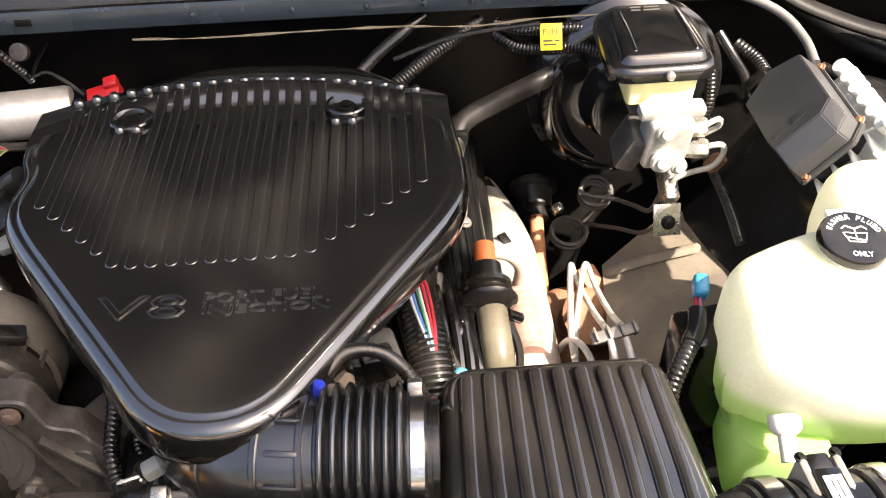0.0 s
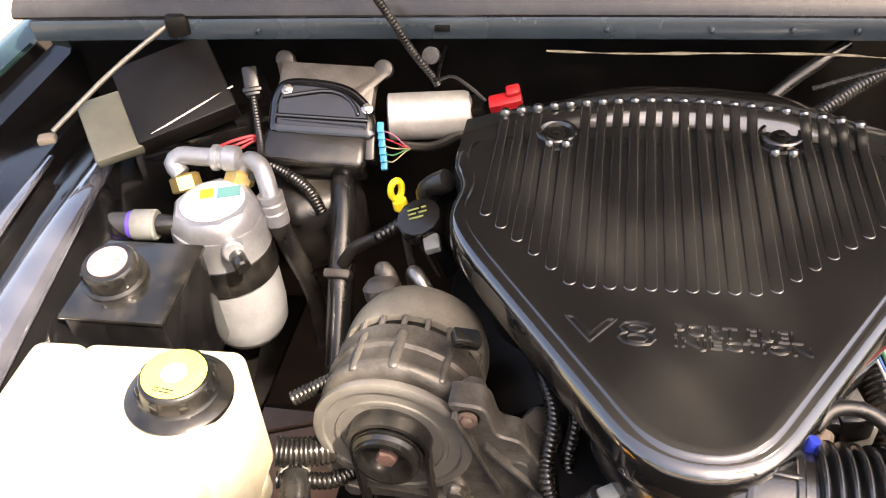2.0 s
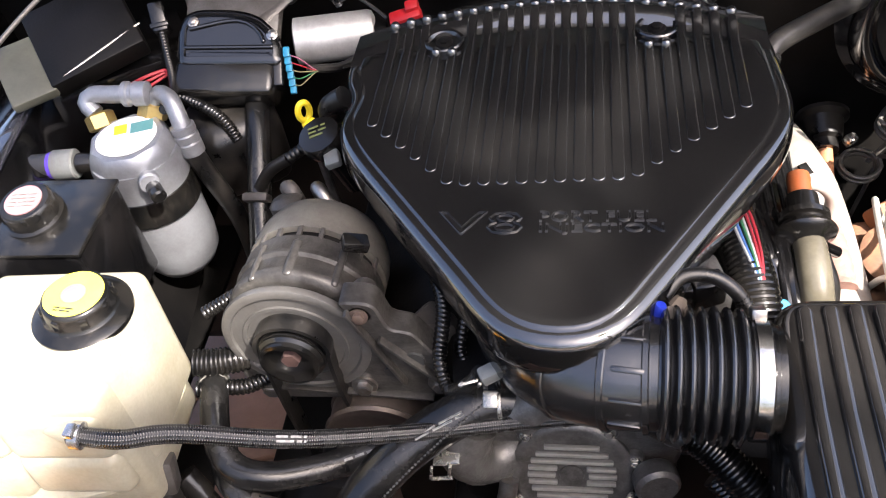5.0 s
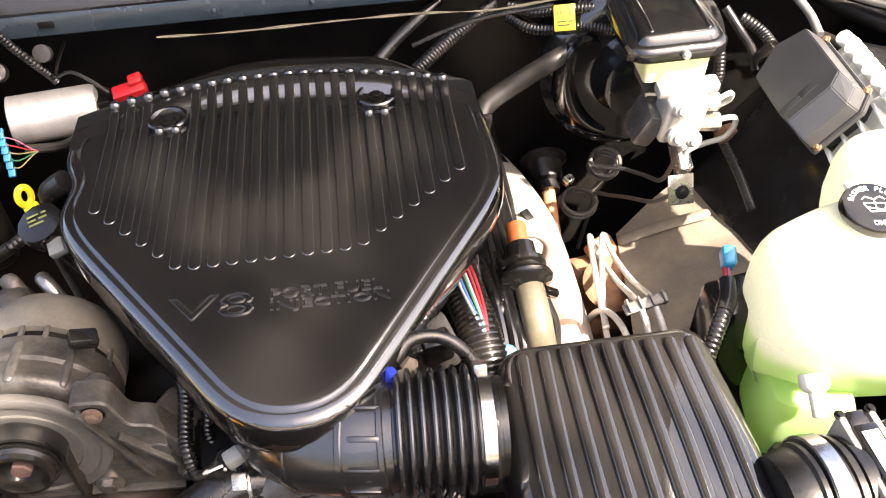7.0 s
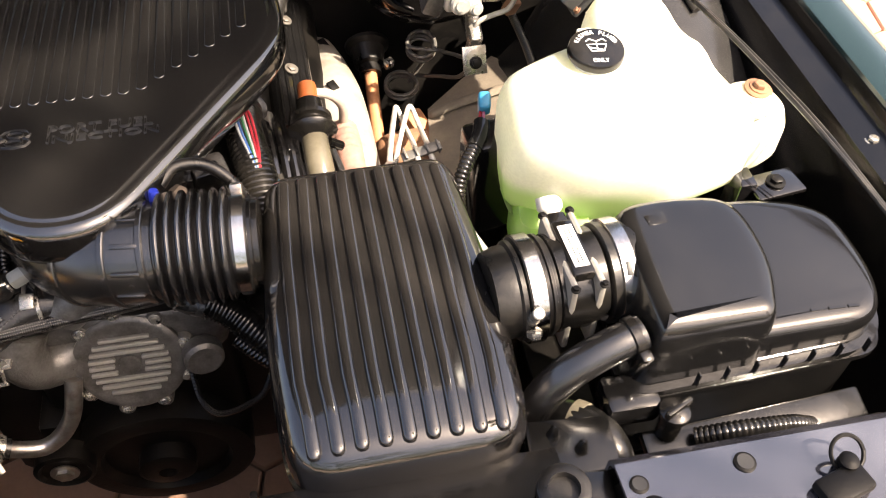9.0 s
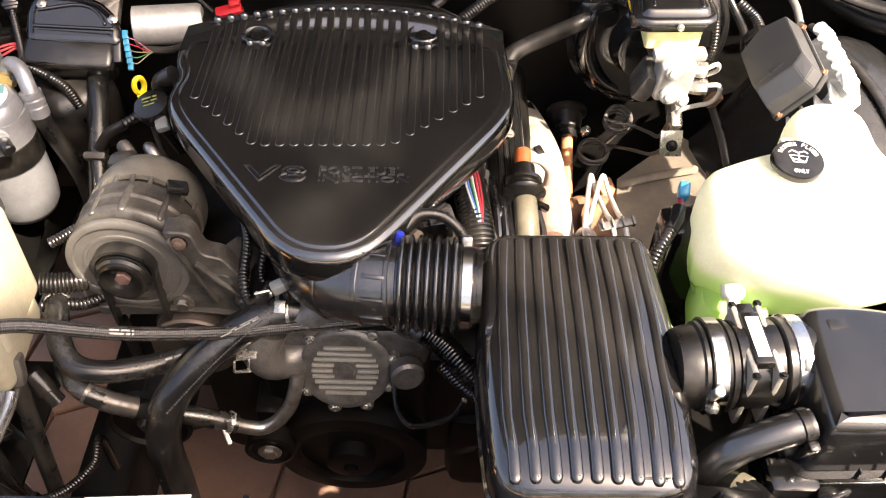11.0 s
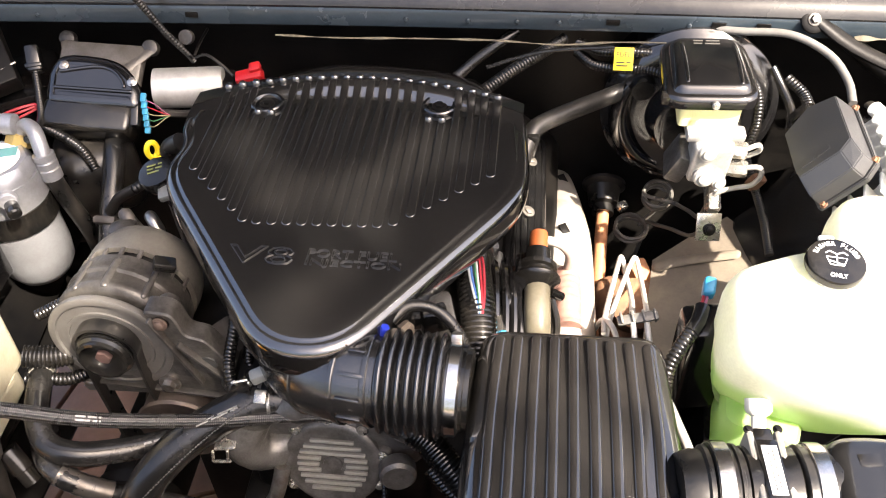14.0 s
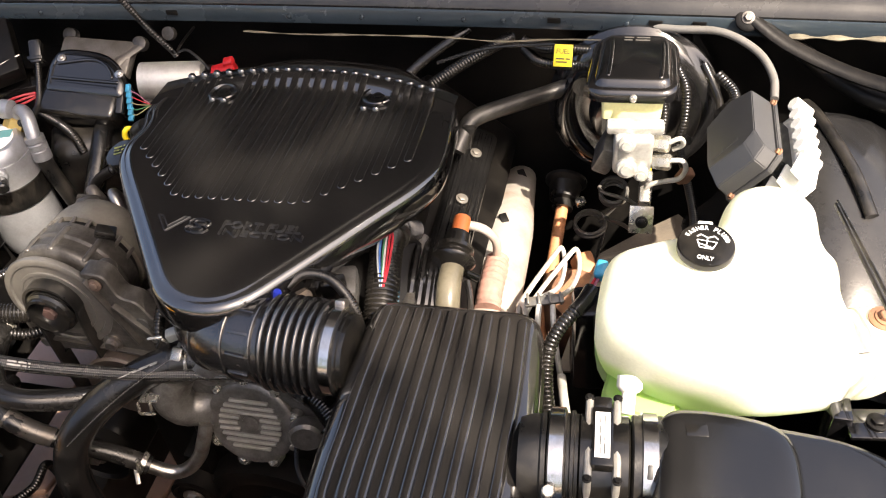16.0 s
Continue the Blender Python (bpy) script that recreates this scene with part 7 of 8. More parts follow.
solo("hinge_bracket", bm, SHADED_METAL, (-0.77, 1.005, 0.955), "dark hood hinge bracket on the cowl", "hinge")
bm = B()
block(bm, (0.022, 0.016, 0.01), pose(-0.893, 0.835, 0.897, 0, 0, 20), 0.003)
solo("hinge_bracket", bm, BROWN_PANEL, (-0.893, 0.835, 0.895), "dirty brown hood hinge bracket on the wing", "hinge")
lc = thing("loom_connector", (-0.67, 0.93, 0.85), "black loom plug with red wires", "connector")
bm = B()
block(bm, (0.02, 0.04, 0.024), pose(-0.668, 0.965, 0.905, 40, 0, 20), 0.003)
block(bm, (0.024, 0.006, 0.028), pose(-0.664, 0.955, 0.898, 40, 0, 20), 0.001)
part("plug", bm, PLASTIC, lc)
bm = B()
tube(bm, [(-0.664, 0.95, 0.893), (-0.652, 0.92, 0.872), (-0.638, 0.885, 0.858), (-0.625, 0.84, 0.86), (-0.622, 0.815, 0.87)], 0.006, 10, 0.006, period=0.0045, deep=0.0008)
part("loom", bm, PLASTIC, lc)
for i, dz in enumerate((0, 0.008, 0.015)):
    bm = B()
    tube(bm, [(-0.7, 0.88, 0.845 + dz), (-0.675, 0.89, 0.852 + dz), (-0.655, 0.905, 0.858 + dz * 0.5), (-0.645, 0.9, 0.865)], 0.0022, 6, 0.008)
    part("wire", bm, WIRES["red"], lc)
loom([(-0.64, 0.88, 0.845), (-0.6, 0.87, 0.83), (-0.575, 0.86, 0.815), (-0.56, 0.85, 0.79)], 0.0085, "black ribbed loom below the wiper motor")
bm = B()
block(bm, (0.12, 0.12, 0.12), pose(-0.585, 0.9, 0.75, 0, 0, 30), 0.03, 3)
solo("heater_valve_box", bm, RUBBER, (-0.585, 0.9, 0.7), "crumpled black insulation bag on the firewall", "insulation")

# ---- brake booster and master cylinder ----
bo = thing("brake_booster", (0.32, 1.02, 0.7), "glossy black brake booster drum on the firewall", "brake booster")
bm = B()
lathe(bm, [(0.04, 0), (0.052, 0.003), (0.056, 0.026), (0.064, 0.036), (0.082, 0.039), (0.098, 0.036), (0.108, 0.037), (0.117, 0.043), (0.122, 0.052), (0.128, 0.057), (0.128, 0.063), (0.12, 0.066), (0.12, 0.13)], (0.318, 0.935, 0.852), (0, 1, -0.06), 56)
part("drum", bm, mat("dusty_booster", (0.007, 0.007, 0.0075), 0.12, stain=(0.024, 0.023, 0.0225), amount=0.7, scale=10, bump=0.06, ior=1.8), bo)
bm = B()
lathe(bm, [(0.016, 0), (0.018, 0.004), (0.018, 0.016), (0.012, 0.02), (0.012, 0.03)][::-1], (0.245, 0.962, 0.895), (0, 1, 0), 20)
part("check_valve", bm, PLASTIC, bo)
# raised crescent added in place of the reflection on the dished face
bm = B()
tube(bm, [Vector((0.318 + 0.1 * math.cos(radians(a)), 0.972, 0.85 + 0.1 * math.sin(radians(a)))) for a in range(152, 252, 12)], 0.017, 16, 0.008, taper=lambda u: 0.55 + 0.45 * math.sin(math.pi * u))
part("glint_ridge", bm, GLOSS, bo)
BRIGHT_CAST = mat("bright_cast", (0.42, 0.42, 0.4), 0.42, 0.4, stain=(0.2, 0.185, 0.15), amount=0.7, scale=60, bump=0.5)
mcyl = thing("master_cylinder", (0.32, 0.86, 0.82), "brake master cylinder with a black reservoir cap", "master cylinder")
bm = B()
lathe(bm, [(0.018, 0), (0.022, 0.003), (0.022, 0.11), (0.03, 0.112), (0.03, 0.12)], (0.322, 0.838, 0.885), (0, 1, -0.05), 24)
part("bore", bm, ALUMINIUM, mcyl)
bm = B()
block(bm, (0.052, 0.04, 0.07), pose(0.324, 0.83, 0.888, 10, 0, 4), 0.008, 3)
part("valve_body", bm, BRIGHT_CAST, mcyl, "bright cast valve body")
bm = B()
block(bm, (0.026, 0.05, 0.05), pose(0.29, 0.845, 0.87, 10, 20, 0), 0.006)
part("web", bm, ALUMINIUM, mcyl)
for x, y, z in ((0.358, 0.835, 0.895), (0.362, 0.828, 0.87)):
    bm = B()
    lathe(bm, [(0.0105, -0.01), (0.0115, 0), (0.0115, 0.012), (0.009, 0.015)], (x, y, z), (1, -0.2, 0.1), 6)
    part("line_nut", bm, PLATED, mcyl)
for x, z, r in ((0.316, 0.91, 0.012), (0.318, 0.87, 0.014), (0.338, 0.862, 0.01)):
    bm = B()
    lathe(bm, [(r, -0.01), (r, 0.006), (r * 0.8, 0.009), (r * 0.5, 0.009), (r * 0.5, 0.012)], (x, 0.81, z), (0, -1, 0.2), 18)
    part("valve_plug", bm, BRIGHT_CAST, mcyl)
bm = B()
block(bm, (0.075, 0.02, 0.014), pose(0.325, 0.826, 0.926, 10, 0, 4), 0.004)
part("flange", bm, BRIGHT_CAST, mcyl)
bm = B()
lower_res = fillet([(0.276, 0.842, 0.01), (0.36, 0.848, 0.01), (0.362, 0.94, 0.02), (0.278, 0.94, 0.02)], 4)
shell(bm, lower_res, [(0.01, 0.918), (0.003, 0.922), (0.002, 0.94), (0, 0.96)])
part("reservoir", bm, RES_YELLOW, mcyl, "yellowed see-through reservoir")
bm = B()
cap_pts = fillet([(0.255, 0.834, 0.03), (0.378, 0.84, 0.03), (0.374, 0.985, 0.035), (0.258, 0.982, 0.035)], 7)
shell(bm, cap_pts, [(0.004, 0.952), (0, 0.955), (0, 0.966), (0.003, 0.97), (0.006, 0.9715), (0.01, 0.972), (0.013, 0.978), (0.017, 0.981), (0.022, 0.982)])
rcap = part("cap", bm, GLOSS, mcyl, "glossy black moulded cap")
for x in (0.284, 0.352):
    bm = B()
    rib(bm, [(x, 0.948, 0.9815), (x + 0.001, 0.9, 0.9818), (x, 0.858, 0.9815)], 0.003, 0.002)
    part("cap_bead", bm, GLOSS, rcap)
bm = B()
bars(bm, pose(0.317, 0.955, 0.982, 0, 0, 2), 2, 0.036, 0.014, 0.3, 51, 0.0005)
part("print", bm, DARK_LINE, rcap)
bm = B()
lathe(bm, [(0.005, 0), (0.005, 0.006), (0.003, 0.008)], (0.319, 0.836, 0.964), (0, -1, 0.3), 10)
part("clip", bm, PLATED, rcap)
for x, y in ((0.258, 0.85), (0.372, 0.93)):
    bm = B()
    block(bm, (0.01, 0.016, 0.012), pose(x, y, 0.962), 0.002)
    part("catch", bm, PLASTIC, rcap)
# proportioning bracket
bkt = thing("line_bracket", (0.345, 0.83, 0.75), "bright metal brake line bracket below the master cylinder", "bracket")
bm = B()
block(bm, (0.018, 0.05, 0.03), pose(0.347, 0.85, 0.802, 30, 0, 2), 0.004)
part("body", bm, PLATED, bkt)
bm = B()
block(bm, (0.034, 0.004, 0.04), pose(0.345, 0.822, 0.768, -30, 0, 2), 0.001)
part("plate", bm, PLATED, bkt)
bolt(bkt, (0.346, 0.819, 0.766), (0, -0.85, 0.5), 0.006, 0.006, SHADED_METAL)
bm = B()
block(bm, (0.016, 0.012, 0.016), pose(0.345, 0.872, 0.822, 20, 0, 0), 0.003)
part("yellow_clip", bm, TAG_YELLOW, bkt)
# brake lines
bm = B()
tube(bm, [(0.37, 0.826, 0.873), (0.39, 0.822, 0.878), (0.397, 0.828, 0.86), (0.39, 0.834, 0.838), (0.37, 0.838, 0.828), (0.352, 0.838, 0.82), (0.346, 0.84, 0.806)], 0.0036, 10, 0.005)
tube(bm, [(0.37, 0.834, 0.897), (0.385, 0.835, 0.905), (0.39, 0.842, 0.89), (0.378, 0.846, 0.878)], 0.0034, 10, 0.005)
solo("brake_line", bm, LINE_GREY, (0.37, 0.83, 0.85), "pale grey brake line bent round the master cylinder", "pipe")


def coil(bm, c, r, turns, rise, axis_tilt, lead_in, lead_out, rr=0.0032):
    pts = [lead_in]
    q = pose(*c, *axis_tilt)
    n = int(turns * 10)
    for i in range(n + 1):
        a = 2 * math.pi * i / 10 + math.pi * 0.1
        pts.append(q @ Vector((r * math.cos(a), r * math.sin(a), rise * i / n)))
    pts.append(lead_out)
    return tube(bm, pts, rr, 8, 0.008)


bm = B()
coil(bm, (0.265, 0.985, 0.6), 0.026, 2.0, 0.02, (15, 0, 0), (0.275, 0.99, 0.5), (0.3, 0.955, 0.645))
tube(bm, [(0.3, 0.955, 0.645), (0.318, 0.925, 0.665), (0.335, 0.875, 0.70), (0.345, 0.84, 0.745)], 0.0032, 8, 0.01)
solo("coiled_brake_line", bm, DARK_LINE, (0.27, 0.98, 0.6), "dark brake line wound in a coil", "pipe", "coiled lines")
bm = B()
coil(bm, (0.3, 1.0, 0.66), 0.022, 2.5, 0.03, (25, 0, 0), (0.28, 1.0, 0.6), (0.325, 0.97, 0.68))
tube(bm, [(0.325, 0.97, 0.68), (0.34, 0.93, 0.7), (0.345, 0.885, 0.73), (0.347, 0.86, 0.785)], 0.0032, 8, 0.01)
solo("coiled_brake_line", bm, DARK_LINE, (0.3, 1.0, 0.65), "dark brake line wound in a coil", "pipe", "coiled lines")

# grey vacuum pipe, yellow tagged looms, hinge arm
bm = B()
tube(bm, [(0.3, 1.035, 0.955), (0.335, 1.01, 0.97), (0.372, 0.995, 0.977), (0.43, 0.975, 0.986), (0.476, 0.945, 0.976), (0.497, 0.91, 0.96), (0.498, 0.872, 0.95)], 0.0054, 14, 0.01)
solo("vacuum_pipe", bm, mat("grey_pipe", (0.13, 0.127, 0.12), 0.35, 0.0, stain=(0.09, 0.082, 0.07), amount=0.7, scale=20), (0.4, 0.97, 0.95), "smooth grey vacuum pipe curving to the relay box", "pipe")
loom([(0.15, 1.02, 0.935), (0.18, 1.0, 0.935), (0.215, 0.995, 0.938), (0.25, 0.99, 0.94), (0.28, 0.99, 0.935)], 0.0085, "ribbed loom under the cowl by the yellow tag")
loom([(0.15, 1.02, 0.92), (0.175, 0.995, 0.915), (0.215, 0.985, 0.917), (0.25, 0.98, 0.92), (0.28, 0.975, 0.915)], 0.0085, "ribbed loom under the cowl by the yellow tag")
bm = B()
tq = pose(0.213, 0.976, 0.938, 58, 0, 0)
block(bm, (0.027, 0.032, 0.001), tq, 0.0003)
tag = solo("yellow_tag", bm, TAG_YELLOW, (0.213, 0.976, 0.932), "yellow paper tag wrapped round the looms", "tag")
part("lettering", letters("FUEL", 0.02, 0.007, tq @ pose(0, 0.006, 0.0006), 0.0002), PRINT_BLACK, tag)
bm = B()
bars(bm, tq @ pose(0, -0.007, 0.0006), 2, 0.021, 0.009, 0.4, 61)
part("print", bm, PRINT_BLACK, tag)
arm = thing("hinge_assembly", (0.47, 1.01, 0.95), "black hood hinge arm with a steel bolt", "hinge")
bm = B()
tube(bm, [(0.47, 1.012, 0.99), (0.52, 0.985, 0.965), (0.6, 0.95, 0.945), (0.67, 0.92, 0.94)], 0.014, 12, 0.02, flat=0.55)
part("arm", bm, SHADED_METAL, arm)
bolt(arm, (0.463, 1.003, 0.994), (0.1, -0.75, 0.65), 0.006, 0.007, OLD_ALUMINIUM)
bm = B()
lathe(bm, [(0.016, 0), (0.017, 0.002), (0.017, 0.006), (0.014, 0.008)], (0.463, 1.008, 0.988), (0.1, -0.75, 0.65), 20)
part("pivot", bm, SHADED_METAL, arm)
bm = B()
tube(bm, [(0.51, 1.05, 0.955), (0.57, 1.0, 0.925), (0.63, 0.95, 0.91), (0.67, 0.93, 0.91)], 0.013, 12, 0.02)
solo("drain_tube", bm, SHADED_METAL, (0.57, 1.0, 0.92), "black tube under the hood hinge", "pipe")

# ---- relay box ----
relay = thing("relay_box", (0.45, 0.8, 0.82), "grey plastic relay box on a black base", "relay box")
rm = Matrix(((0.62, 0, -0.785, 0.417), (0, 1, 0, 0), (0.785, 0, 0.62, 0.915), (0, 0, 0, 1)))


def loft(bm, rings, m):
    """Joins outlines of (x, y, height) points into one closed solid with crisp facets."""
    rows = [[bm.verts.new(m @ Vector(p)) for p in ring] for ring in rings]
    n = len(rows[0])
    for a, b in zip(rows, rows[1:]):
        for k in range(n):
            bm.faces.new((a[k], a[(k + 1) % n], b[(k + 1) % n], b[k]))
    bm.faces.new(rows[0][::-1])
    bm.faces.new(rows[-1])
    bmesh.ops.recalc_face_normals(bm, faces=bm.faces)
    bmesh.ops.bevel(bm, geom=bm.edges[:], offset=0.0012, segments=2, affect="EDGES")


def relay_outline(d, front, grow):
    """Lid outline at depth d, its front edge pushed out and all edges grown."""
    g = grow
    return [(-g, 0.775 - front * 0.5, d), (0.003 - g, 0.757 - front - g, d), (0.0605 + g * 0.7, 0.755 - front * 0.92 - g, d), (0.0766 + g, 0.765 - front * 0.85 - g * 0.7, d),
            (0.0766 + g, 0.852 + g, d), (0.04, 0.866 + g, d), (-g, 0.848 + g, d)]


bm = B()
loft(bm, [relay_outline(-0.034, 0.023, 0.002), relay_outline(-0.0145, 0.022, 0.001), relay_outline(0, 0, 0)], rm)
lid = part("lid", bm, RELAY_GREY, relay, "matt grey lid", smooth=False)
bm = B()
bars(bm, rm @ pose(0.03, 0.772, 0.0003, 0, 0, 3), 1, 0.042, 0.009, 0.75, 71, 0.0006)
part("moulded_mark", bm, RELAY_GREY, lid)
bm = B()
loft(bm, [relay_outline(-0.042, 0.023, 0.005), relay_outline(-0.034, 0.023, 0.005)], rm)
part("rim", bm, RELAY_GREY, relay, smooth=False)
bm = B()
loft(bm, [relay_outline(-0.085, 0.012, -0.008), relay_outline(-0.042, 0.02, -0.004)], rm)
part("base", bm, PLASTIC, relay, smooth=False)
for x, y in ((0.006, 0.731), (0.0805, 0.748), (0.0805, 0.852)):
    bolt(relay, rm @ Vector((x, y, -0.036)), rm.to_3x3() @ UP, 0.0035, 0.005, RUST)
bm = B()
edge = [Vector((0.101 + 0.003 * abs(math.sin(radians(k * 60))), 0.735 + k * 0.0048)) for k in range(28)]
shell(bm, [Vector((0.004, 0.69)), Vector((0.092, 0.705))] + edge + [Vector((0.06, 0.865)), Vector((0.06, 0.76)), Vector((0.004, 0.745))], [(0, -0.078), (0, -0.074), (0.0008, -0.0732)], m=rm)
tray = part("base_tray", bm, WHITE_PLASTIC, relay, "white plastic base tray")
for u in (0.008, 0.03, 0.052, 0.074, 0.094):
    bm = B()
    block(bm, (0.004, 0.052, 0.026), rm @ pose(u, 0.712 + 0.1 * u, -0.057, -22, 0, 0), 0.001)
    part("tooth", bm, WHITE_PLASTIC, tray)
for k in range(6):
    bm = B()
    lathe(bm, [(0.0095, -0.022), (0.0095, 0.004), (0.008, 0.006)], rm @ Vector((0.0935, 0.75 + k * 0.022, -0.062)), rm.to_3x3() @ UP, 14)
    part("tooth", bm, WHITE_PLASTIC, tray)
bm = B()
block(bm, (0.03, 0.02, 0.02), rm @ pose(0.02, 0.884, -0.02), 0.004)
lathe(bm, [(0.009, 0), (0.009, 0.03)], rm @ Vector((0.012, 0.87, -0.025)), rm.to_3x3() @ Vector((-0.2, 1, 0.1)), 12)
part("wire_boot", bm, PLASTIC, relay)
loom([(0.40, 0.88, 0.87), (0.385, 0.9, 0.86), (0.40, 0.87, 0.82), (0.415, 0.82, 0.79), (0.42, 0.77, 0.77)], 0.006, "black ribbed loom behind the relay box", RUBBER, 0.003)
loom([(0.375, 0.935, 0.95), (0.388, 0.905, 0.935), (0.39, 0.885, 0.9), (0.385, 0.88, 0.865)], 0.007, "dark ribbed loom beside the brake reservoir", PLASTIC)
loom([(0.355, 0.915, 0.93), (0.362, 0.89, 0.91), (0.362, 0.87, 0.885)], 0.0065, "dark ribbed loom beside the brake reservoir", PLASTIC)
bm = B()
tube(bm, [(0.41, 0.95, 0.95), (0.425, 0.93, 0.93), (0.435, 0.9, 0.915), (0.43, 0.87, 0.905)], 0.006, 10, 0.01)
tube(bm, [(0.43, 0.94, 0.94), (0.45, 0.92, 0.93), (0.455, 0.895, 0.925)], 0.008, 10, 0.008, period=0.005, deep=0.001)
solo("relay_lead", bm, PLASTIC, (0.43, 0.91, 0.92), "black leads entering the relay box", "wiring loom")
bm = B()
block(bm, (0.02, 0.016, 0.024), pose(0.398, 0.845, 0.835, 20, 15, 30), 0.004)
solo("brown_clip", bm, RUST, (0.398, 0.845, 0.82), "brown loom clip behind the relay box", "clip")

# ---- exhaust side: heat shield, plug boots, steering shaft ----
bm = B()
tube(bm, [(0.137, 1.05, 0.645), (0.139, 1.0, 0.665), (0.143, 0.9, 0.70), (0.148, 0.8, 0.715), (0.15, 0.68, 0.715), (0.15, 0.56, 0.70)], 0.036, 18, 0.02, flat=0.85, taper=lambda u: 0.72 + 0.42 * min(1, u * 2.2))
hs = solo("heat_shield", bm, HEAT_SHIELD, (0.145, 0.8, 0.66), "pale weathered exhaust heat shield", "heat shield")
for y, z in ((1.0, 0.692), (0.82, 0.7485)):
    bm = B()
    block(bm, (0.012, 0.02, 0.004), pose(0.146, y, z, 20, 0, 30), 0.001)
    part("slot", bm, SHADED_METAL, hs)
bm = B()
tube(bm, [(0.15, 0.735, 0.742), (0.151, 0.705, 0.748), (0.151, 0.67, 0.75), (0.152, 0.64, 0.744)], 0.018, 16, 0.008, period=0.012, deep=0.0015)
solo("plug_boot", bm, PINK_BOOT, (0.151, 0.69, 0.72), "faded pink spark plug boot", "plug boot")
bm = B()
tube(bm, [(0.115, 0.722, 0.82), (0.135, 0.722, 0.815), (0.15, 0.728, 0.79), (0.15, 0.733, 0.755)], 0.0065, 10, 0.006)
solo("plug_lead", bm, HEAT_SHIELD, (0.14, 0.725, 0.78), "pale spark plug lead", "cable")
ev = thing("vacuum_valve", (0.107, 0.66, 0.75), "black round valve with an orange hose end", "valve")
bm = B()
lathe(bm, [(0.0115, 0), (0.012, 0.026), (0.011, 0.031), (0.005, 0.033)], (0.1075, 0.69, 0.826), (0.0, 0.85, 0.25), 20)
part("orange_end", bm, ORANGE, ev, "orange silicone hose end")
bm = B()
lathe(bm, [(0.012, -0.01), (0.02, 0.0), (0.028, 0.004), (0.03, 0.008), (0.028, 0.012), (0.022, 0.013), (0.021, 0.02), (0.025, 0.022), (0.025, 0.028), (0.017, 0.03), (0.016, 0.05)], (0.1075, 0.642, 0.818), (0.0, 0.9, 0.22), 32)
part("valve", bm, PLASTIC, ev)
bm = B()
tube(bm, [(0.1085, 0.645, 0.817), (0.109, 0.618, 0.815), (0.111, 0.59, 0.80), (0.114, 0.57, 0.765), (0.116, 0.56, 0.7)], 0.0165, 16, 0.008)
part("pipe", bm, CLEAR_BROWN, ev, "smoky translucent pipe")
bm = B()
lathe(bm, [(0.006, 0), (0.006, 0.02)], (0.125, 0.64, 0.81), (0.7, 0.2, -0.6), 10)
part("side_port", bm, PLASTIC, ev)
bm = B()
tube(bm, [(0.128, 0.636, 0.80), (0.136, 0.61, 0.78), (0.13, 0.58, 0.74), (0.125, 0.56, 0.7)], 0.0045, 8, 0.008)
part("side_hose", bm, RUBBER, ev)
ss = thing("steering_shaft", (0.21, 0.9, 0.5), "rusty orange steering shaft with a rubber boot", "steering shaft")
bm = B()
lathe(bm, [(0.036, 0), (0.036, 0.006), (0.028, 0.012), (0.024, 0.04), (0.018, 0.044), (0.018, 0.058)], (0.217, 1.04, 0.655), (-0.02, -0.93, -0.36), 28)
part("boot", bm, RUBBER, ss)
bm = B()
tube(bm, [(0.216, 1.0, 0.64), (0.212, 0.9, 0.6), (0.207, 0.78, 0.555), (0.203, 0.7, 0.52)], 0.0105, 12, 0.03)
part("shaft", bm, ROD_ORANGE, ss)
bm = B()
tube(bm, [(0.206, 0.76, 0.547), (0.202, 0.68, 0.515), (0.2, 0.62, 0.49)], 0.017, 14, 0.03)
part("sleeve", bm, HEAT_SHIELD, ss)
bm = B()
block(bm, (0.016, 0.014, 0.018), pose(0.246, 0.99, 0.65, 20, 0, 30), 0.004)
part("clamp_clip", bm, PLATED, ss)
sb = thing("steering_box", (0.24, 0.66, 0.4), "rusty brown steering gear box on the frame", "steering box")
bm = B()
block(bm, (0.09, 0.12, 0.12), pose(0.25, 0.83, 0.55, 20, 0, 10), 0.025, 3)
lathe(bm, [(0.035, 0), (0.04, 0.004), (0.04, 0.03), (0.03, 0.036)], (0.258, 0.8, 0.61), (0.1, -0.4, 0.9), 24)
part("housing", bm, RUST, sb)
bm = B()
block(bm, (0.03, 0.05, 0.04), pose(0.268, 0.85, 0.63, 30, 0, 30), 0.006)
part("cover", bm, ROD_ORANGE, sb)
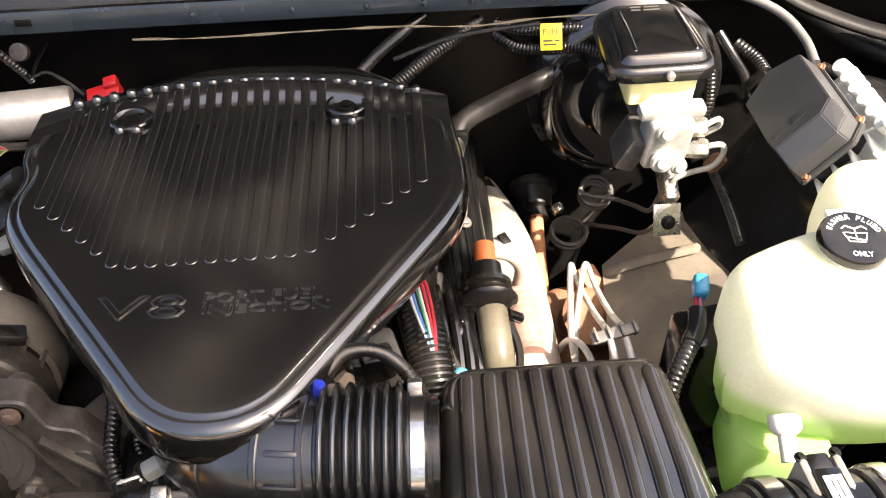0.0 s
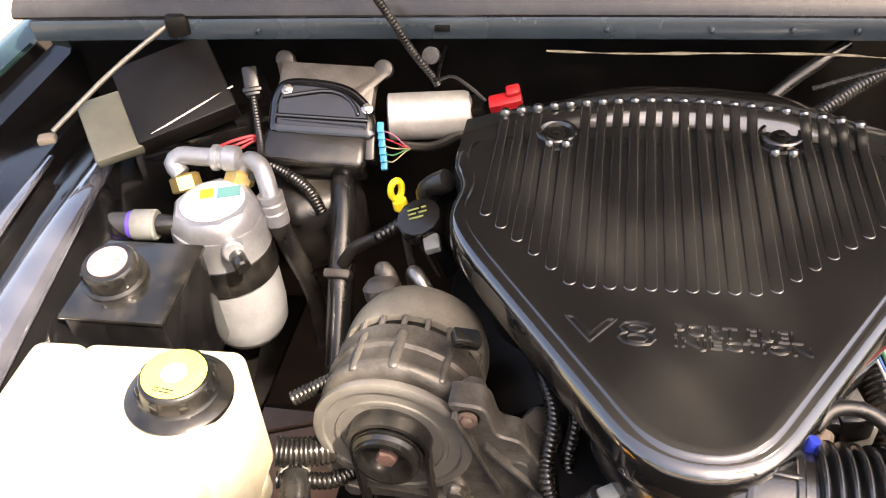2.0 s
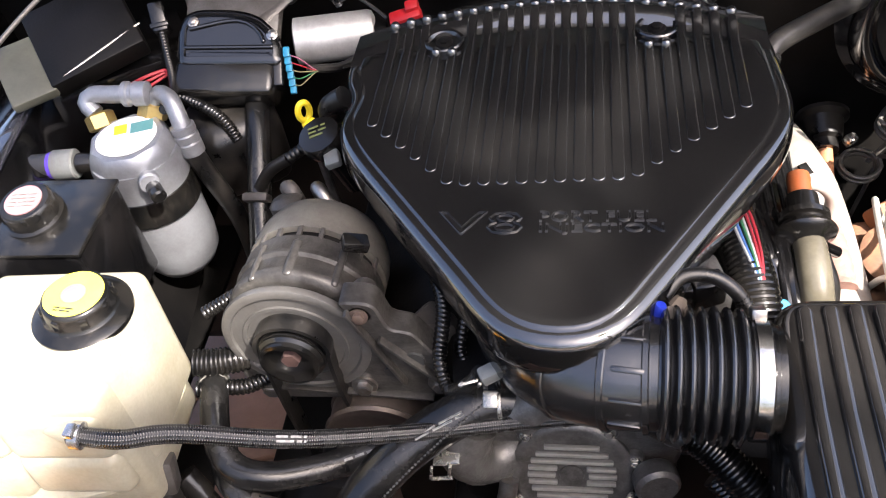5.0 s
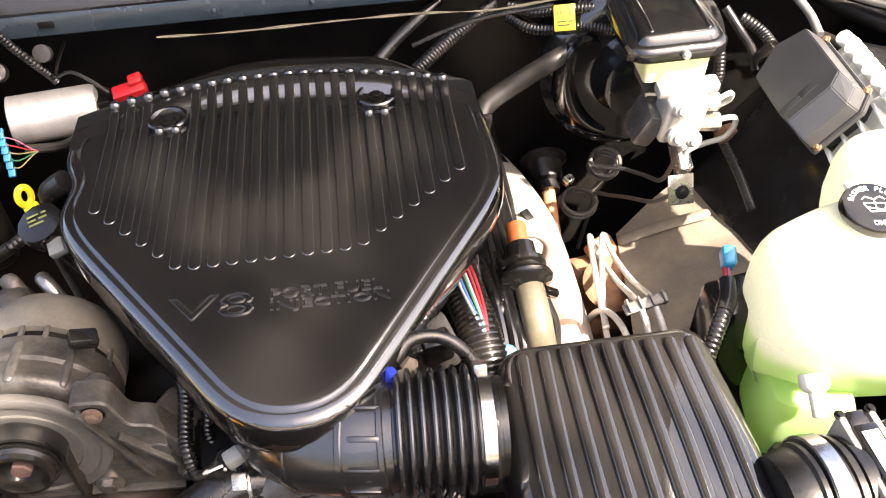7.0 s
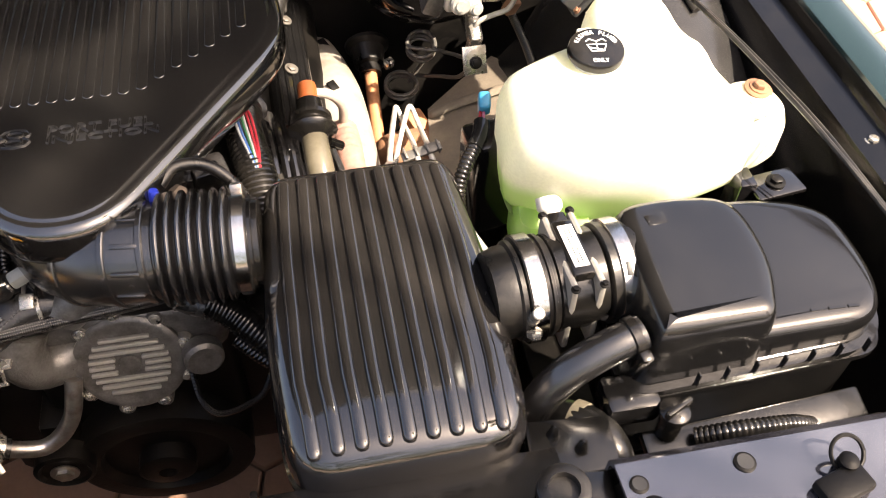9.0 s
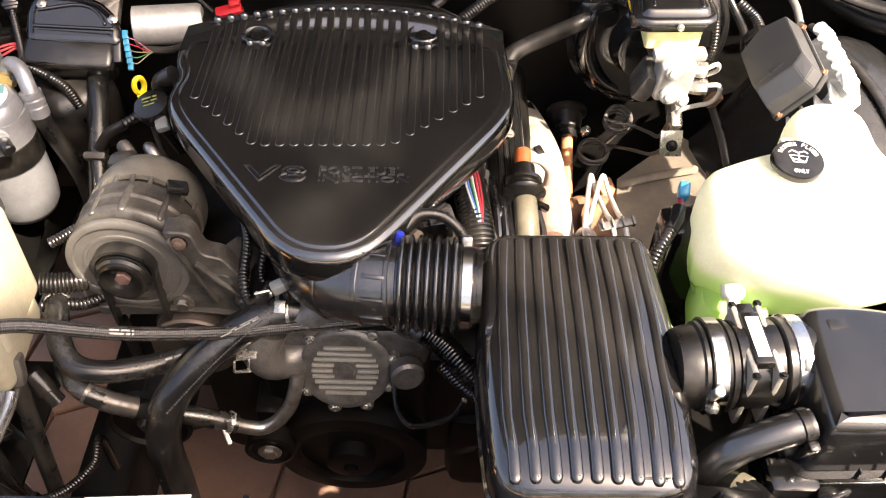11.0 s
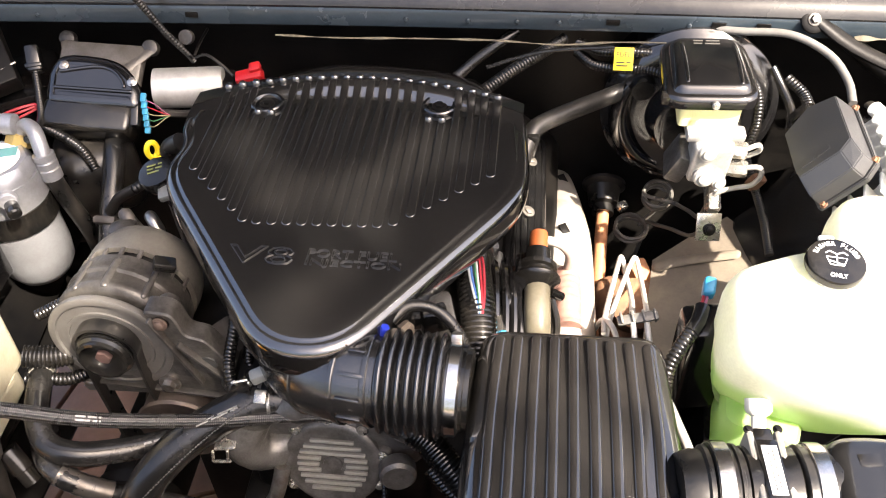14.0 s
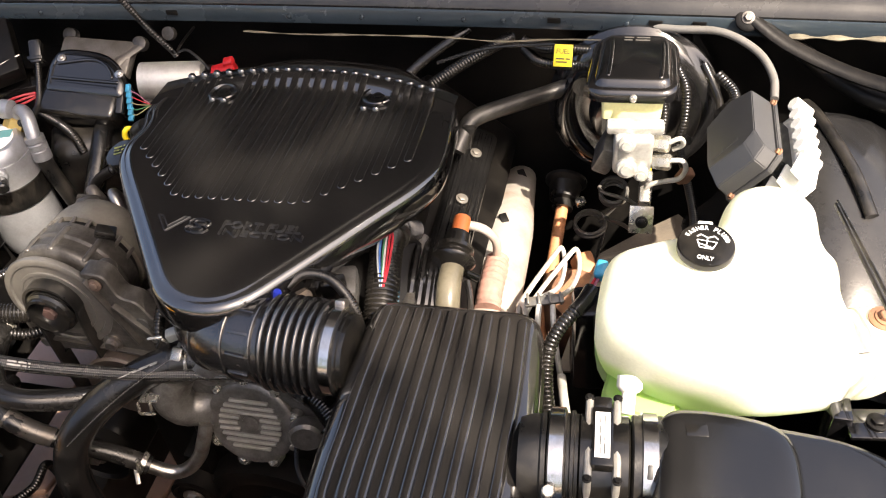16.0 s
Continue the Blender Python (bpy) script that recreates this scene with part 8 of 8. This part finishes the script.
# steering hoses gathered in a comb
for i, (pts, mt) in enumerate((
        ([(0.196, 0.62, 0.76), (0.2, 0.66, 0.755), (0.225, 0.79, 0.712), (0.233, 0.82, 0.70), (0.24, 0.80, 0.685), (0.24, 0.72, 0.72), (0.228, 0.63, 0.79), (0.226, 0.615, 0.80), (0.228, 0.58, 0.79), (0.23, 0.55, 0.72)], LINE_GREY),
        ([(0.2, 0.6, 0.73), (0.206, 0.66, 0.735), (0.243, 0.8, 0.70), (0.255, 0.828, 0.692), (0.262, 0.8, 0.68), (0.258, 0.72, 0.72), (0.246, 0.63, 0.79), (0.243, 0.612, 0.80), (0.252, 0.57, 0.77), (0.27, 0.53, 0.7)], LINE_GREY),
        ([(0.19, 0.67, 0.71), (0.196, 0.65, 0.752), (0.205, 0.625, 0.77), (0.213, 0.59, 0.765), (0.216, 0.56, 0.72)], LINE_GREY))):
    bm = B()
    tube(bm, pts, 0.0037, 10, 0.008)
    solo("steering_line", bm, mt, pts[len(pts) // 2], "pale grey bent steering line", "pipe", "steering lines")
comb = thing("line_clip", (0.232, 0.618, 0.78), "grey plastic comb clip holding the lines", "clip")
bm = B()
block(bm, (0.05, 0.013, 0.006), pose(0.232, 0.612, 0.803, 20, -8, 10), 0.002)
part("plate", bm, DARK_LINE, comb)
for i in range(4):
    bm = B()
    block(bm, (0.003, 0.015, 0.011), pose(0.212 + i * 0.0135, 0.61 + i * 0.002, 0.803 + i * 0.001, 20, -8, 10), 0.001)
    part("tooth", bm, DARK_LINE, comb)
# dirty splash panel
bm = B()
PN = [((0.25, 0.62, 0.655), (0.272, 0.76, 0.655), (0.288, 0.87, 0.648)), ((0.33, 0.62, 0.665), (0.34, 0.78, 0.668), (0.352, 0.92, 0.66)), ((0.40, 0.63, 0.69), (0.415, 0.80, 0.695), (0.405, 0.95, 0.675)), ((0.45, 0.65, 0.7), (0.448, 0.80, 0.702), (0.435, 0.89, 0.692))]
grid = [[bm.verts.new(p) for p in row] for row in PN]
for r, q in zip(grid, grid[1:]):
    for k in range(2):
        bm.faces.new((r[k], r[k + 1], q[k + 1], q[k]))
bmesh.ops.subdivide_edges(bm, edges=bm.edges, cuts=3, use_grid_fill=True, smooth=0.6)
thick(bm, 0.003)
pnl = solo("splash_panel", bm, BROWN_PANEL, (0.36, 0.75, 0.65), "dusty brown splash panel above the frame", "splash panel")
bm = B()
rib(bm, [(0.285, 0.85, 0.652), (0.34, 0.855, 0.668), (0.41, 0.85, 0.692)], 0.009, 0.006)
part("fold", bm, BROWN_PANEL, pnl)
bolt(pnl, (0.438, 0.86, 0.695), (0.2, -0.2, 1), 0.006, 0.006, SHADED_METAL)
# teal plug and its loom
tl = thing("teal_connector", (0.3, 0.58, 0.85), "small teal wiring plug on a taped loom", "connector")
bm = B()
block(bm, (0.014, 0.022, 0.02), pose(0.301, 0.597, 0.88, 20, 0, -10), 0.004, 3)
part("plug", bm, TEAL, tl)
for c, dx in (("red", -0.004), ("pink", 0.0)):
    bm = B()
    tube(bm, [(0.3 + dx, 0.592, 0.875), (0.295 + dx, 0.575, 0.876), (0.288 + dx, 0.56, 0.872)], 0.0018, 6, 0.006)
    part("wire", bm, WIRES[c], tl)
bm = B()
tube(bm, [(0.292, 0.572, 0.873), (0.285, 0.55, 0.873), (0.276, 0.535, 0.871)], 0.009, 12, 0.008)
part("tape_sleeve", bm, GREY_RUBBER, tl)
bm = B()
tube(bm, [(0.276, 0.535, 0.871), (0.262, 0.515, 0.864), (0.252, 0.498, 0.845), (0.252, 0.47, 0.82), (0.262, 0.43, 0.80), (0.275, 0.40, 0.80), (0.29, 0.385, 0.82)], 0.0085, 12, 0.006, period=0.005, deep=0.0012)
part("ribbed_loom", bm, PLASTIC, tl)
loom([(0.285, 0.40, 0.84), (0.27, 0.385, 0.86), (0.262, 0.372, 0.862), (0.262, 0.35, 0.85)], 0.007, "thin ribbed loom beside the air flow meter")
bm = B()
tube(bm, [(0.265, 0.52, 0.77), (0.272, 0.48, 0.78), (0.283, 0.43, 0.785), (0.29, 0.4, 0.76)], 0.0055, 10, 0.01)
solo("grey_cable", bm, LINE_GREY, (0.275, 0.47, 0.76), "pale grey cable behind the resonator box", "cable")
bm = B()
block(bm, (0.06, 0.05, 0.14), pose(0.302, 0.56, 0.80, 0, 0, 10), 0.008)
solo("loom_bracket", bm, INNER_BLACK, (0.302, 0.56, 0.75), "black bracket behind the washer tank", "bracket")

# valve cover seen beside the engine cover
vc = thing("valve_cover", (0.085, 0.8, 0.72), "ribbed black valve cover with raised marks", "valve cover")
bm = B()
vq = pose(0.083, 0.79, 0.785, 0, 24, 1)
block(bm, (0.06, 0.36, 0.05), vq, 0.012, 3)
part("shell", bm, AIRBOX_BLACK, vc)
for i in range(5):
    bm = B()
    rib(bm, [vq @ Vector((-0.02 + i * 0.01, y, 0.0245)) for y in (0.165, 0.0, -0.165)], 0.0025, 0.0025, up=vq.to_3x3() @ UP)
    part("rib", bm, AIRBOX_BLACK, vc)
for y in (0.894, 0.785):
    bolt(vc, (0.092, y, 0.812), (0.35, -0.1, 0.9), 0.006, 0.005, DARK_LINE)
bm = B()
block(bm, (0.02, 0.03, 0.02), pose(0.085, 0.7, 0.80, 0, 20, 0), 0.004)
part("yellow_clip", bm, mat("old_yellow", (0.42, 0.33, 0.04), 0.6, stain=(0.2, 0.15, 0.03), amount=0.7, scale=60), vc, "faded yellow clip")
for i, dx in enumerate((0, 0.012, 0.022, 0.03)):
    bm = B()
    tube(bm, [(0.05 + dx, 0.72, 0.80), (0.055 + dx, 0.66, 0.815), (0.06 + dx, 0.6, 0.805), (0.062 + dx, 0.53, 0.77)], 0.0055, 8, 0.012)
    solo("plug_lead", bm, GLOSS, (0.06 + dx, 0.6, 0.78), "shiny black ignition lead", "cable", "ignition leads")
bm = B()
lathe(bm, [(0.007, 0), (0.008, 0.002), (0.008, 0.012), (0.006, 0.014)], (0.069, 0.556, 0.812), (0.2, -0.3, 0.9), 14)
solo("fuel_port_plug", bm, TEAL, (0.069, 0.556, 0.83), "small blue fuel port cap", "cap")
bm = B()
lathe(bm, [(0.008, 0), (0.009, 0.003), (0.009, 0.02), (0.009, 0.024)], (0.066, 0.56, 0.79), (0.2, -0.2, 0.9), 14)
tube(bm, [(0.064, 0.56, 0.815), (0.06, 0.6, 0.8), (0.055, 0.7, 0.81)], 0.008, 10, 0.02)
solo("fuel_fitting", bm, STEEL, (0.066, 0.57, 0.8), "plated fuel fitting beside the loom", "fitting")
# booster vacuum pipe from the cover
bm = B()
tube(bm, [(0.078, 0.83, 0.862), (0.09, 0.862, 0.885), (0.105, 0.882, 0.89), (0.15, 0.925, 0.885), (0.195, 0.965, 0.88), (0.24, 0.985, 0.89)], 0.0125, 14, 0.01)
solo("booster_hose", bm, mat("chalky_hose", (0.01, 0.0098, 0.0094), 0.35, stain=(0.06, 0.056, 0.05), amount=0.7, scale=20, bump=0.3), (0.15, 0.92, 0.87), "dull grey vacuum hose to the brake booster", "hose")
bm = B()
block(bm, (0.02, 0.02, 0.04), pose(0.09, 0.855, 0.873, 0, 10, 0), 0.006)
solo("hose_elbow", bm, GREY_RUBBER, (0.09, 0.855, 0.85), "grey rubber elbow at the cover", "fitting")
loom([(-0.02, 0.93, 0.87), (0.02, 0.95, 0.895), (0.06, 0.975, 0.915), (0.1, 1.0, 0.93), (0.13, 1.03, 0.935)], 0.009, "dark ribbed loom behind the engine cover", RUBBER)
bm = B()
tube(bm, [(-0.05, 0.97, 0.87), (-0.01, 1.0, 0.9), (0.03, 1.02, 0.925), (0.06, 1.04, 0.94)], 0.0085, 10, 0.012)
tube(bm, [(0.02, 0.985, 0.91), (0.1, 0.985, 0.94), (0.2, 0.985, 0.952)], 0.003, 8, 0.02)
solo("firewall_cable", bm, GREY_RUBBER, (0.0, 1.0, 0.9), "grey cables along the firewall", "cable")
bm = B()
block(bm, (0.018, 0.016, 0.018), pose(-0.266, 0.94, 0.895, 0, 0, 10), 0.004)
solo("olive_plug", bm, SEAL, (-0.266, 0.94, 0.885), "small tan plug behind the engine cover", "connector")

# ---- front edge details ----
def label_at(m, w, h, d=0.0008):
    b = B()
    block(b, (w, h, d), m, 0.0002)
    return b


lm = pose(-0.367, 0.135, 0.8575)
st = solo("belt_label", label_at(lm, 0.082, 0.085), PRINT_BLACK, (-0.365, 0.135, 0.857), "black sticker with a white belt routing diagram", "sticker")
part("lettering", letters("ACCESSORY DRIVE BELT ROUTING", 0.076, 0.0048, pose(-0.365, 0.172, 0.8581), 0.0002), PRINT_WHITE, st)
bm = B()
wheels = ((-0.382, 0.157, 0.0055), (-0.377, 0.144, 0.008), (-0.388, 0.126, 0.0075), (-0.366, 0.125, 0.010), (-0.352, 0.14, 0.006))
for x, y, r in wheels:
    tube(bm, [(x + r * math.cos(a), y + r * math.sin(a), 0.8583) for a in (i * math.pi / 8 for i in range(17))], 0.0006, 6, 0.002)
tube(bm, [(-0.3885, 0.158, 0.8583), (-0.396, 0.125, 0.8583), (-0.389, 0.1175, 0.8583), (-0.366, 0.114, 0.8583), (-0.356, 0.123, 0.8583)], 0.0008, 6, 0.004)
part("belt_diagram", bm, PRINT_WHITE, st)
nm = pose(-0.284, 0.157, 0.8575, 0, 0, 3)
nt = solo("notice_label", label_at(nm, 0.1, 0.05), LABEL_WHITE, (-0.284, 0.157, 0.857), "white notice sticker with blue headings", "sticker")
for y, word in ((0.014, "NOTICE"), (-0.007, "AIR BAG")):
    b = B()
    block(b, (0.026, 0.019, 0.0004), nm @ pose(-0.036, y, 0.0006), 0)
    head = part("heading", b, PRINT_BLUE if word == "NOTICE" else LABEL_WHITE, nt)
    part("lettering", letters(word, 0.021, 0.006, nm @ pose(-0.036, y, 0.001), 0.0002, 0.01), PRINT_WHITE if word == "NOTICE" else PRINT_BLUE, head)
bm = B()
bars(bm, nm @ pose(0.015, 0.0, 0.0006), 8, 0.064, 0.042, 0.45, 81, 0.0003)
part("print", bm, PRINT_BLUE, nt)
bm = B()
for x in (-0.125, -0.06):
    for a, b2 in (((-0.014, 0.0), (-0.005, 0.008)), ((-0.005, 0.008), (0.002, -0.004)), ((0.002, -0.004), (0.012, 0.004))):
        tube(bm, [(x + a[0], 0.15 + a[1], 0.857), (x + b2[0], 0.15 + b2[1], 0.857)], 0.0012, 6, 0.01)
part("moulded_sign", bm, PRINT_WHITE, shroud, "pale moulded symbols")
bm = B()
tri_pts = fillet([(-0.47, 0.1, 0.002), (-0.415, 0.1, 0.002), (-0.425, 0.172, 0.003), (-0.46, 0.172, 0.006)], 3)
shell(bm, tri_pts, [(0, 0.853), (0, 0.859), (0.003, 0.862)])
part("raised_corner", bm, PLASTIC, shroud)
# bracket and hose by the radiator
rb = thing("shroud_bracket", (0.285, 0.18, 0.8), "black plastic bracket with studs by the radiator", "bracket")
bm = B()
block(bm, (0.075, 0.06, 0.012), pose(0.285, 0.18, 0.842, 0, 0, -4), 0.003)
part("plate", bm, PLASTIC, rb)
bm = B()
block(bm, (0.06, 0.05, 0.04), pose(0.275, 0.13, 0.842, 0, 0, -4), 0.006)
part("foot", bm, PLASTIC, rb)
for x, y in ((0.272, 0.195), (0.292, 0.178)):
    bm = B()
    lathe(bm, [(0.007, 0), (0.005, 0.003), (0.004, 0.012), (0.001, 0.016)], (x, y, 0.847), UP, 12)
    part("stud", bm, PLASTIC, rb)
bm = B()
lathe(bm, [(0.022, 0), (0.022, 0.01), (0.019, 0.012), (0.013, 0.012), (0.013, 0.004)], (0.262, 0.137, 0.86), UP, 26)
part("grommet", bm, RUBBER, rb)
bm = B()
tube(bm, [(0.268, 0.27, 0.72), (0.282, 0.245, 0.79), (0.3, 0.222, 0.82), (0.318, 0.2, 0.828), (0.326, 0.178, 0.82), (0.327, 0.16, 0.79), (0.326, 0.15, 0.72)], 0.018, 16, 0.008)
uh = solo("upper_radiator_hose", bm, GREY_RUBBER, (0.31, 0.2, 0.78), "grey-black hose curving down to the radiator", "hose")
bm = B()
lathe(bm, [(0.0185, 0), (0.0195, 0.001), (0.0195, 0.012), (0.0185, 0.013)], (0.301, 0.2215, 0.8205), (0.75, -0.75, 0.3), 22)
part("paint_band", bm, SEAL, uh, "cream paint band")
# details on the support panel; black discs stand for the dark inside its holes
for x, y, r in ((0.408, 0.128, 0.007), (0.318, 0.125, 0.006), (0.324, 0.103, 0.009)):
    bm = B()
    lathe(bm, [(r * 1.3, 0), (r * 1.3, 0.0012), (r, 0.002)], (x, y, 0.8795), (0, 0.03, 1), 20)
    hole = part("hole_rim", bm, SHADED_METAL, support)
    bm = B()
    lathe(bm, [(r, 0.002), (r * 0.98, 0.0024)], (x, y, 0.8795), (0, 0.03, 1), 20)
    part("hole", bm, PRINT_BLACK, hole)
lt = thing("hood_latch", (0.485, 0.105, 0.88), "dark hood latch loop on the support panel", "latch")
bm = B()
tube(bm, [(0.485 + 0.014 * math.cos(a), 0.115 + 0.012 * math.sin(a), 0.893 + 0.008 * math.sin(a)) for a in (i * math.pi / 6 for i in range(13))], 0.0018, 8, 0.004)
part("wire_loop", bm, SHADED_METAL, lt)
bm = B()
block(bm, (0.045, 0.025, 0.012), pose(0.472, 0.092, 0.888, 0, 0, 15), 0.004)
part("catch", bm, SHADED_METAL, lt)
bm = B()
lathe(bm, [(0.008, 0), (0.008, 0.012), (0.005, 0.014)], (0.482, 0.108, 0.884), UP, 14)
part("stud", bm, SHADED_METAL, lt)
bm = B()
tube(bm, [(0.405, 0.185, 0.82), (0.43, 0.178, 0.835), (0.46, 0.175, 0.838), (0.49, 0.176, 0.832), (0.515, 0.18, 0.815)], 0.0085, 12, 0.006, period=0.005, deep=0.0012)
solo("wiring_loom", bm, PLASTIC, (0.46, 0.178, 0.82), "black ribbed loom behind the support panel", "wiring loom", "looms")
bm = B()
block(bm, (0.22, 0.03, 0.012), pose(0.47, 0.193, 0.805, 15, 0, 3), 0.003)
block(bm, (0.24, 0.006, 0.14), pose(0.47, 0.175, 0.74, 0, 0, 3), 0.002)
solo("baffle", bm, PLASTIC, (0.47, 0.19, 0.75), "black ridged air baffle behind the support panel", "baffle")
# wing cable on the right side
bm = B()
tube(bm, [(0.55, 0.66, 0.955), (0.565, 0.58, 0.957), (0.585, 0.5, 0.95), (0.6, 0.42, 0.945), (0.63, 0.33, 0.92), (0.66, 0.2, 0.89), (0.69, 0.0, 0.885)], 0.0028, 8, 0.02)
solo("release_cable", bm, RUBBER, (0.59, 0.5, 0.94), "thin black hood release cable along the wing", "cable")
bm = B()
tube(bm, [(0.553, 0.67, 0.952), (0.572, 0.585, 0.953), (0.594, 0.5, 0.946), (0.61, 0.42, 0.94), (0.638, 0.32, 0.915), (0.67, 0.2, 0.888), (0.7, 0.0, 0.885)], 0.0022, 8, 0.02)
solo("release_cable", bm, RUBBER, (0.6, 0.5, 0.94), "thin black hood release cable along the wing", "cable")

# ---- tree that shades the yard, out of view; its crown is shaped for the light on the bay ----
def tree(base):
    th = thing("tree", base, "leafy garden tree beside the car", "tree")
    crown_c = Vector((-0.1, 0.55, 0.93)) + SUN * 4.9
    b = B()
    tube(b, [base, Vector(base) + Vector((0.05, 0.05, 1.4)), Vector(base) + Vector((-0.1, 0.2, 2.8)), Vector(base).lerp(crown_c, 0.7) + Vector((0, 0, 1.2))], 0.16, 12, 0.15, taper=lambda u: 1 - 0.7 * u)
    part("trunk", b, BARK, th)
    rnd = random.Random(7)
    for i in range(7):
        b = B()
        s = Vector(base).lerp(crown_c, 0.45 + 0.05 * i) + Vector((0, 0, 1.3 - 0.16 * i))
        e = crown_c + Vector((rnd.uniform(-0.15, 0.15), rnd.uniform(-0.2, 0.3), rnd.uniform(-0.1, 0.1)))
        tube(b, [s, s.lerp(e, 0.5) + Vector((0, 0, 0.15)), e], 0.022, 8, 0.15, taper=lambda u: 1 - 0.8 * u)
        part("limb", b, BARK, th)
    verts, faces = [], []
    # leaf gaps set where sun spots should land on cover and box
    gaps = [(-0.205, 0.662, 0.03), (-0.18, 0.655, 0.026), (-0.03, 0.775, 0.03), (-0.102, 0.595, 0.03), (-0.157, 0.487, 0.031), (-0.28, 0.76, 0.02), (-0.08, 0.7, 0.016)]
    gaps += [(0.13, 0.47, 0.05), (0.2, 0.44, 0.05), (0.1, 0.39, 0.035), (0.21, 0.36, 0.055), (0.15, 0.31, 0.03), (0.22, 0.28, 0.035), (0.09, 0.5, 0.03), (0.25, 0.48, 0.04)]
    gaps += [(rnd.uniform(-0.5, -0.36), rnd.uniform(0.4, 0.7), rnd.uniform(0.03, 0.05)) for k in range(7)]
    made = 0
    while made < CLUMPS + 300:
        x, y = rnd.uniform(-1.0, 0.3), rnd.uniform(-0.25, 1.3)
        over = (-0.42 < x < 0.08 and 0.4 < y < 0.96) or (-0.02 < x < 0.26 and 0.1 < y < 0.5) or (-0.44 < x < -0.25 and 0.36 < y < 0.72)
        if over != (made < 300):
            continue
        if not over and not ((y > 0.9 and x < 0.22) or (x < -0.46 and y > 0.7) or (-0.5 < x < -0.05 and y < 0.4 and rnd.random() < 0.6)):
            continue
        made += 1
        c = Vector((x, y, 0.93)) + SUN * rnd.uniform(4.6, 5.3)
        for k in range(30):
            a = c + Vector((rnd.gauss(0, 1), rnd.gauss(0, 1), rnd.gauss(0, 1))).normalized() * rnd.uniform(0, 0.07)
            d1 = Vector((rnd.gauss(0, 1), rnd.gauss(0, 1), rnd.gauss(0, 0.6))).normalized()
            d2 = d1.cross(Vector((rnd.gauss(0, 1), rnd.gauss(0, 1), rnd.gauss(0, 1)))).normalized()
            l, w = rnd.uniform(0.04, 0.065), rnd.uniform(0.02, 0.032)
            low = a - SUN * ((a.z - 0.93) / SUN.z)
            if any((low.x - gx) ** 2 + (low.y - gy) ** 2 < (gr + 0.05) ** 2 for gx, gy, gr in gaps):
                continue
            n = len(verts)
            verts += [a - d1 * l, a + d2 * w, a + d1 * l, a - d2 * w]
            faces += [(n, n + 1, n + 2, n + 3)]
    me = bpy.data.meshes.new("crown")
    me.from_pydata([v - Vector(base) for v in verts], [], faces)
    me.materials.append(LEAF)
    ob = new("crown", me)
    ob.parent = th
    ORIGIN[ob.name] = Vector(base)
    tagged(ob, kind="stuff")


CLUMPS = 150
tree((3.4, -2.4, 0.0))

# ---- unseen hedge added in front of the car to break up sky reflections ----
rnd = random.Random(21)
verts, faces = [], []
for clump in range(420):
    c = Vector((rnd.uniform(-7, 7), rnd.uniform(-6.6, -5.4), rnd.uniform(0.1, 3.6 + rnd.random())))
    for k in range(26):
        a = c + Vector((rnd.gauss(0, 0.22), rnd.gauss(0, 0.22), rnd.gauss(0, 0.2)))
        a.z = max(a.z, 0.08)
        d1 = Vector((rnd.gauss(0, 1), rnd.gauss(0, 1), rnd.gauss(0, 0.6))).normalized()
        d2 = d1.cross(Vector((rnd.gauss(0, 1), rnd.gauss(0, 1), rnd.gauss(0, 1)))).normalized()
        l, w = rnd.uniform(0.05, 0.1), rnd.uniform(0.03, 0.05)
        n = len(verts)
        verts += [a - d1 * l, a + d2 * w, a + d1 * l, a - d2 * w]
        faces.append((n, n + 1, n + 2, n + 3))
me = bpy.data.meshes.new("hedge")
me.from_pydata(verts, [], faces)
me.materials.append(LEAF)
tagged(new("hedge", me), "added unseen leafy hedge that breaks up reflections", "hedge", kind="stuff")

# ---- hexagonal terracotta tiles under the car ----
bm = B()
R = 0.15
hexa = [Vector((R * 0.975 * math.cos(math.pi / 3 * k + 0.35), R * 0.975 * math.sin(math.pi / 3 * k + 0.35))) for k in range(6)]
shell(bm, hexa, [(0, -0.012), (0, 0.0), (0.004, 0.004)])
tile_mesh = mesh_of("tile", bm, TILE, (0, 0, 0), False)
turn = Matrix.Rotation(0.35 - math.pi / 6, 3, "Z")
for i in range(-9, 10):
    for j in range(-8, 9):
        p = turn @ Vector(((i + 0.5 * (j % 2)) * R * math.sqrt(3), j * R * 1.5, 0)) + Vector((-0.2, 0.6, 0))
        shared("tile", tile_mesh, ground, Matrix.Translation((p.x, p.y, 0.003)))
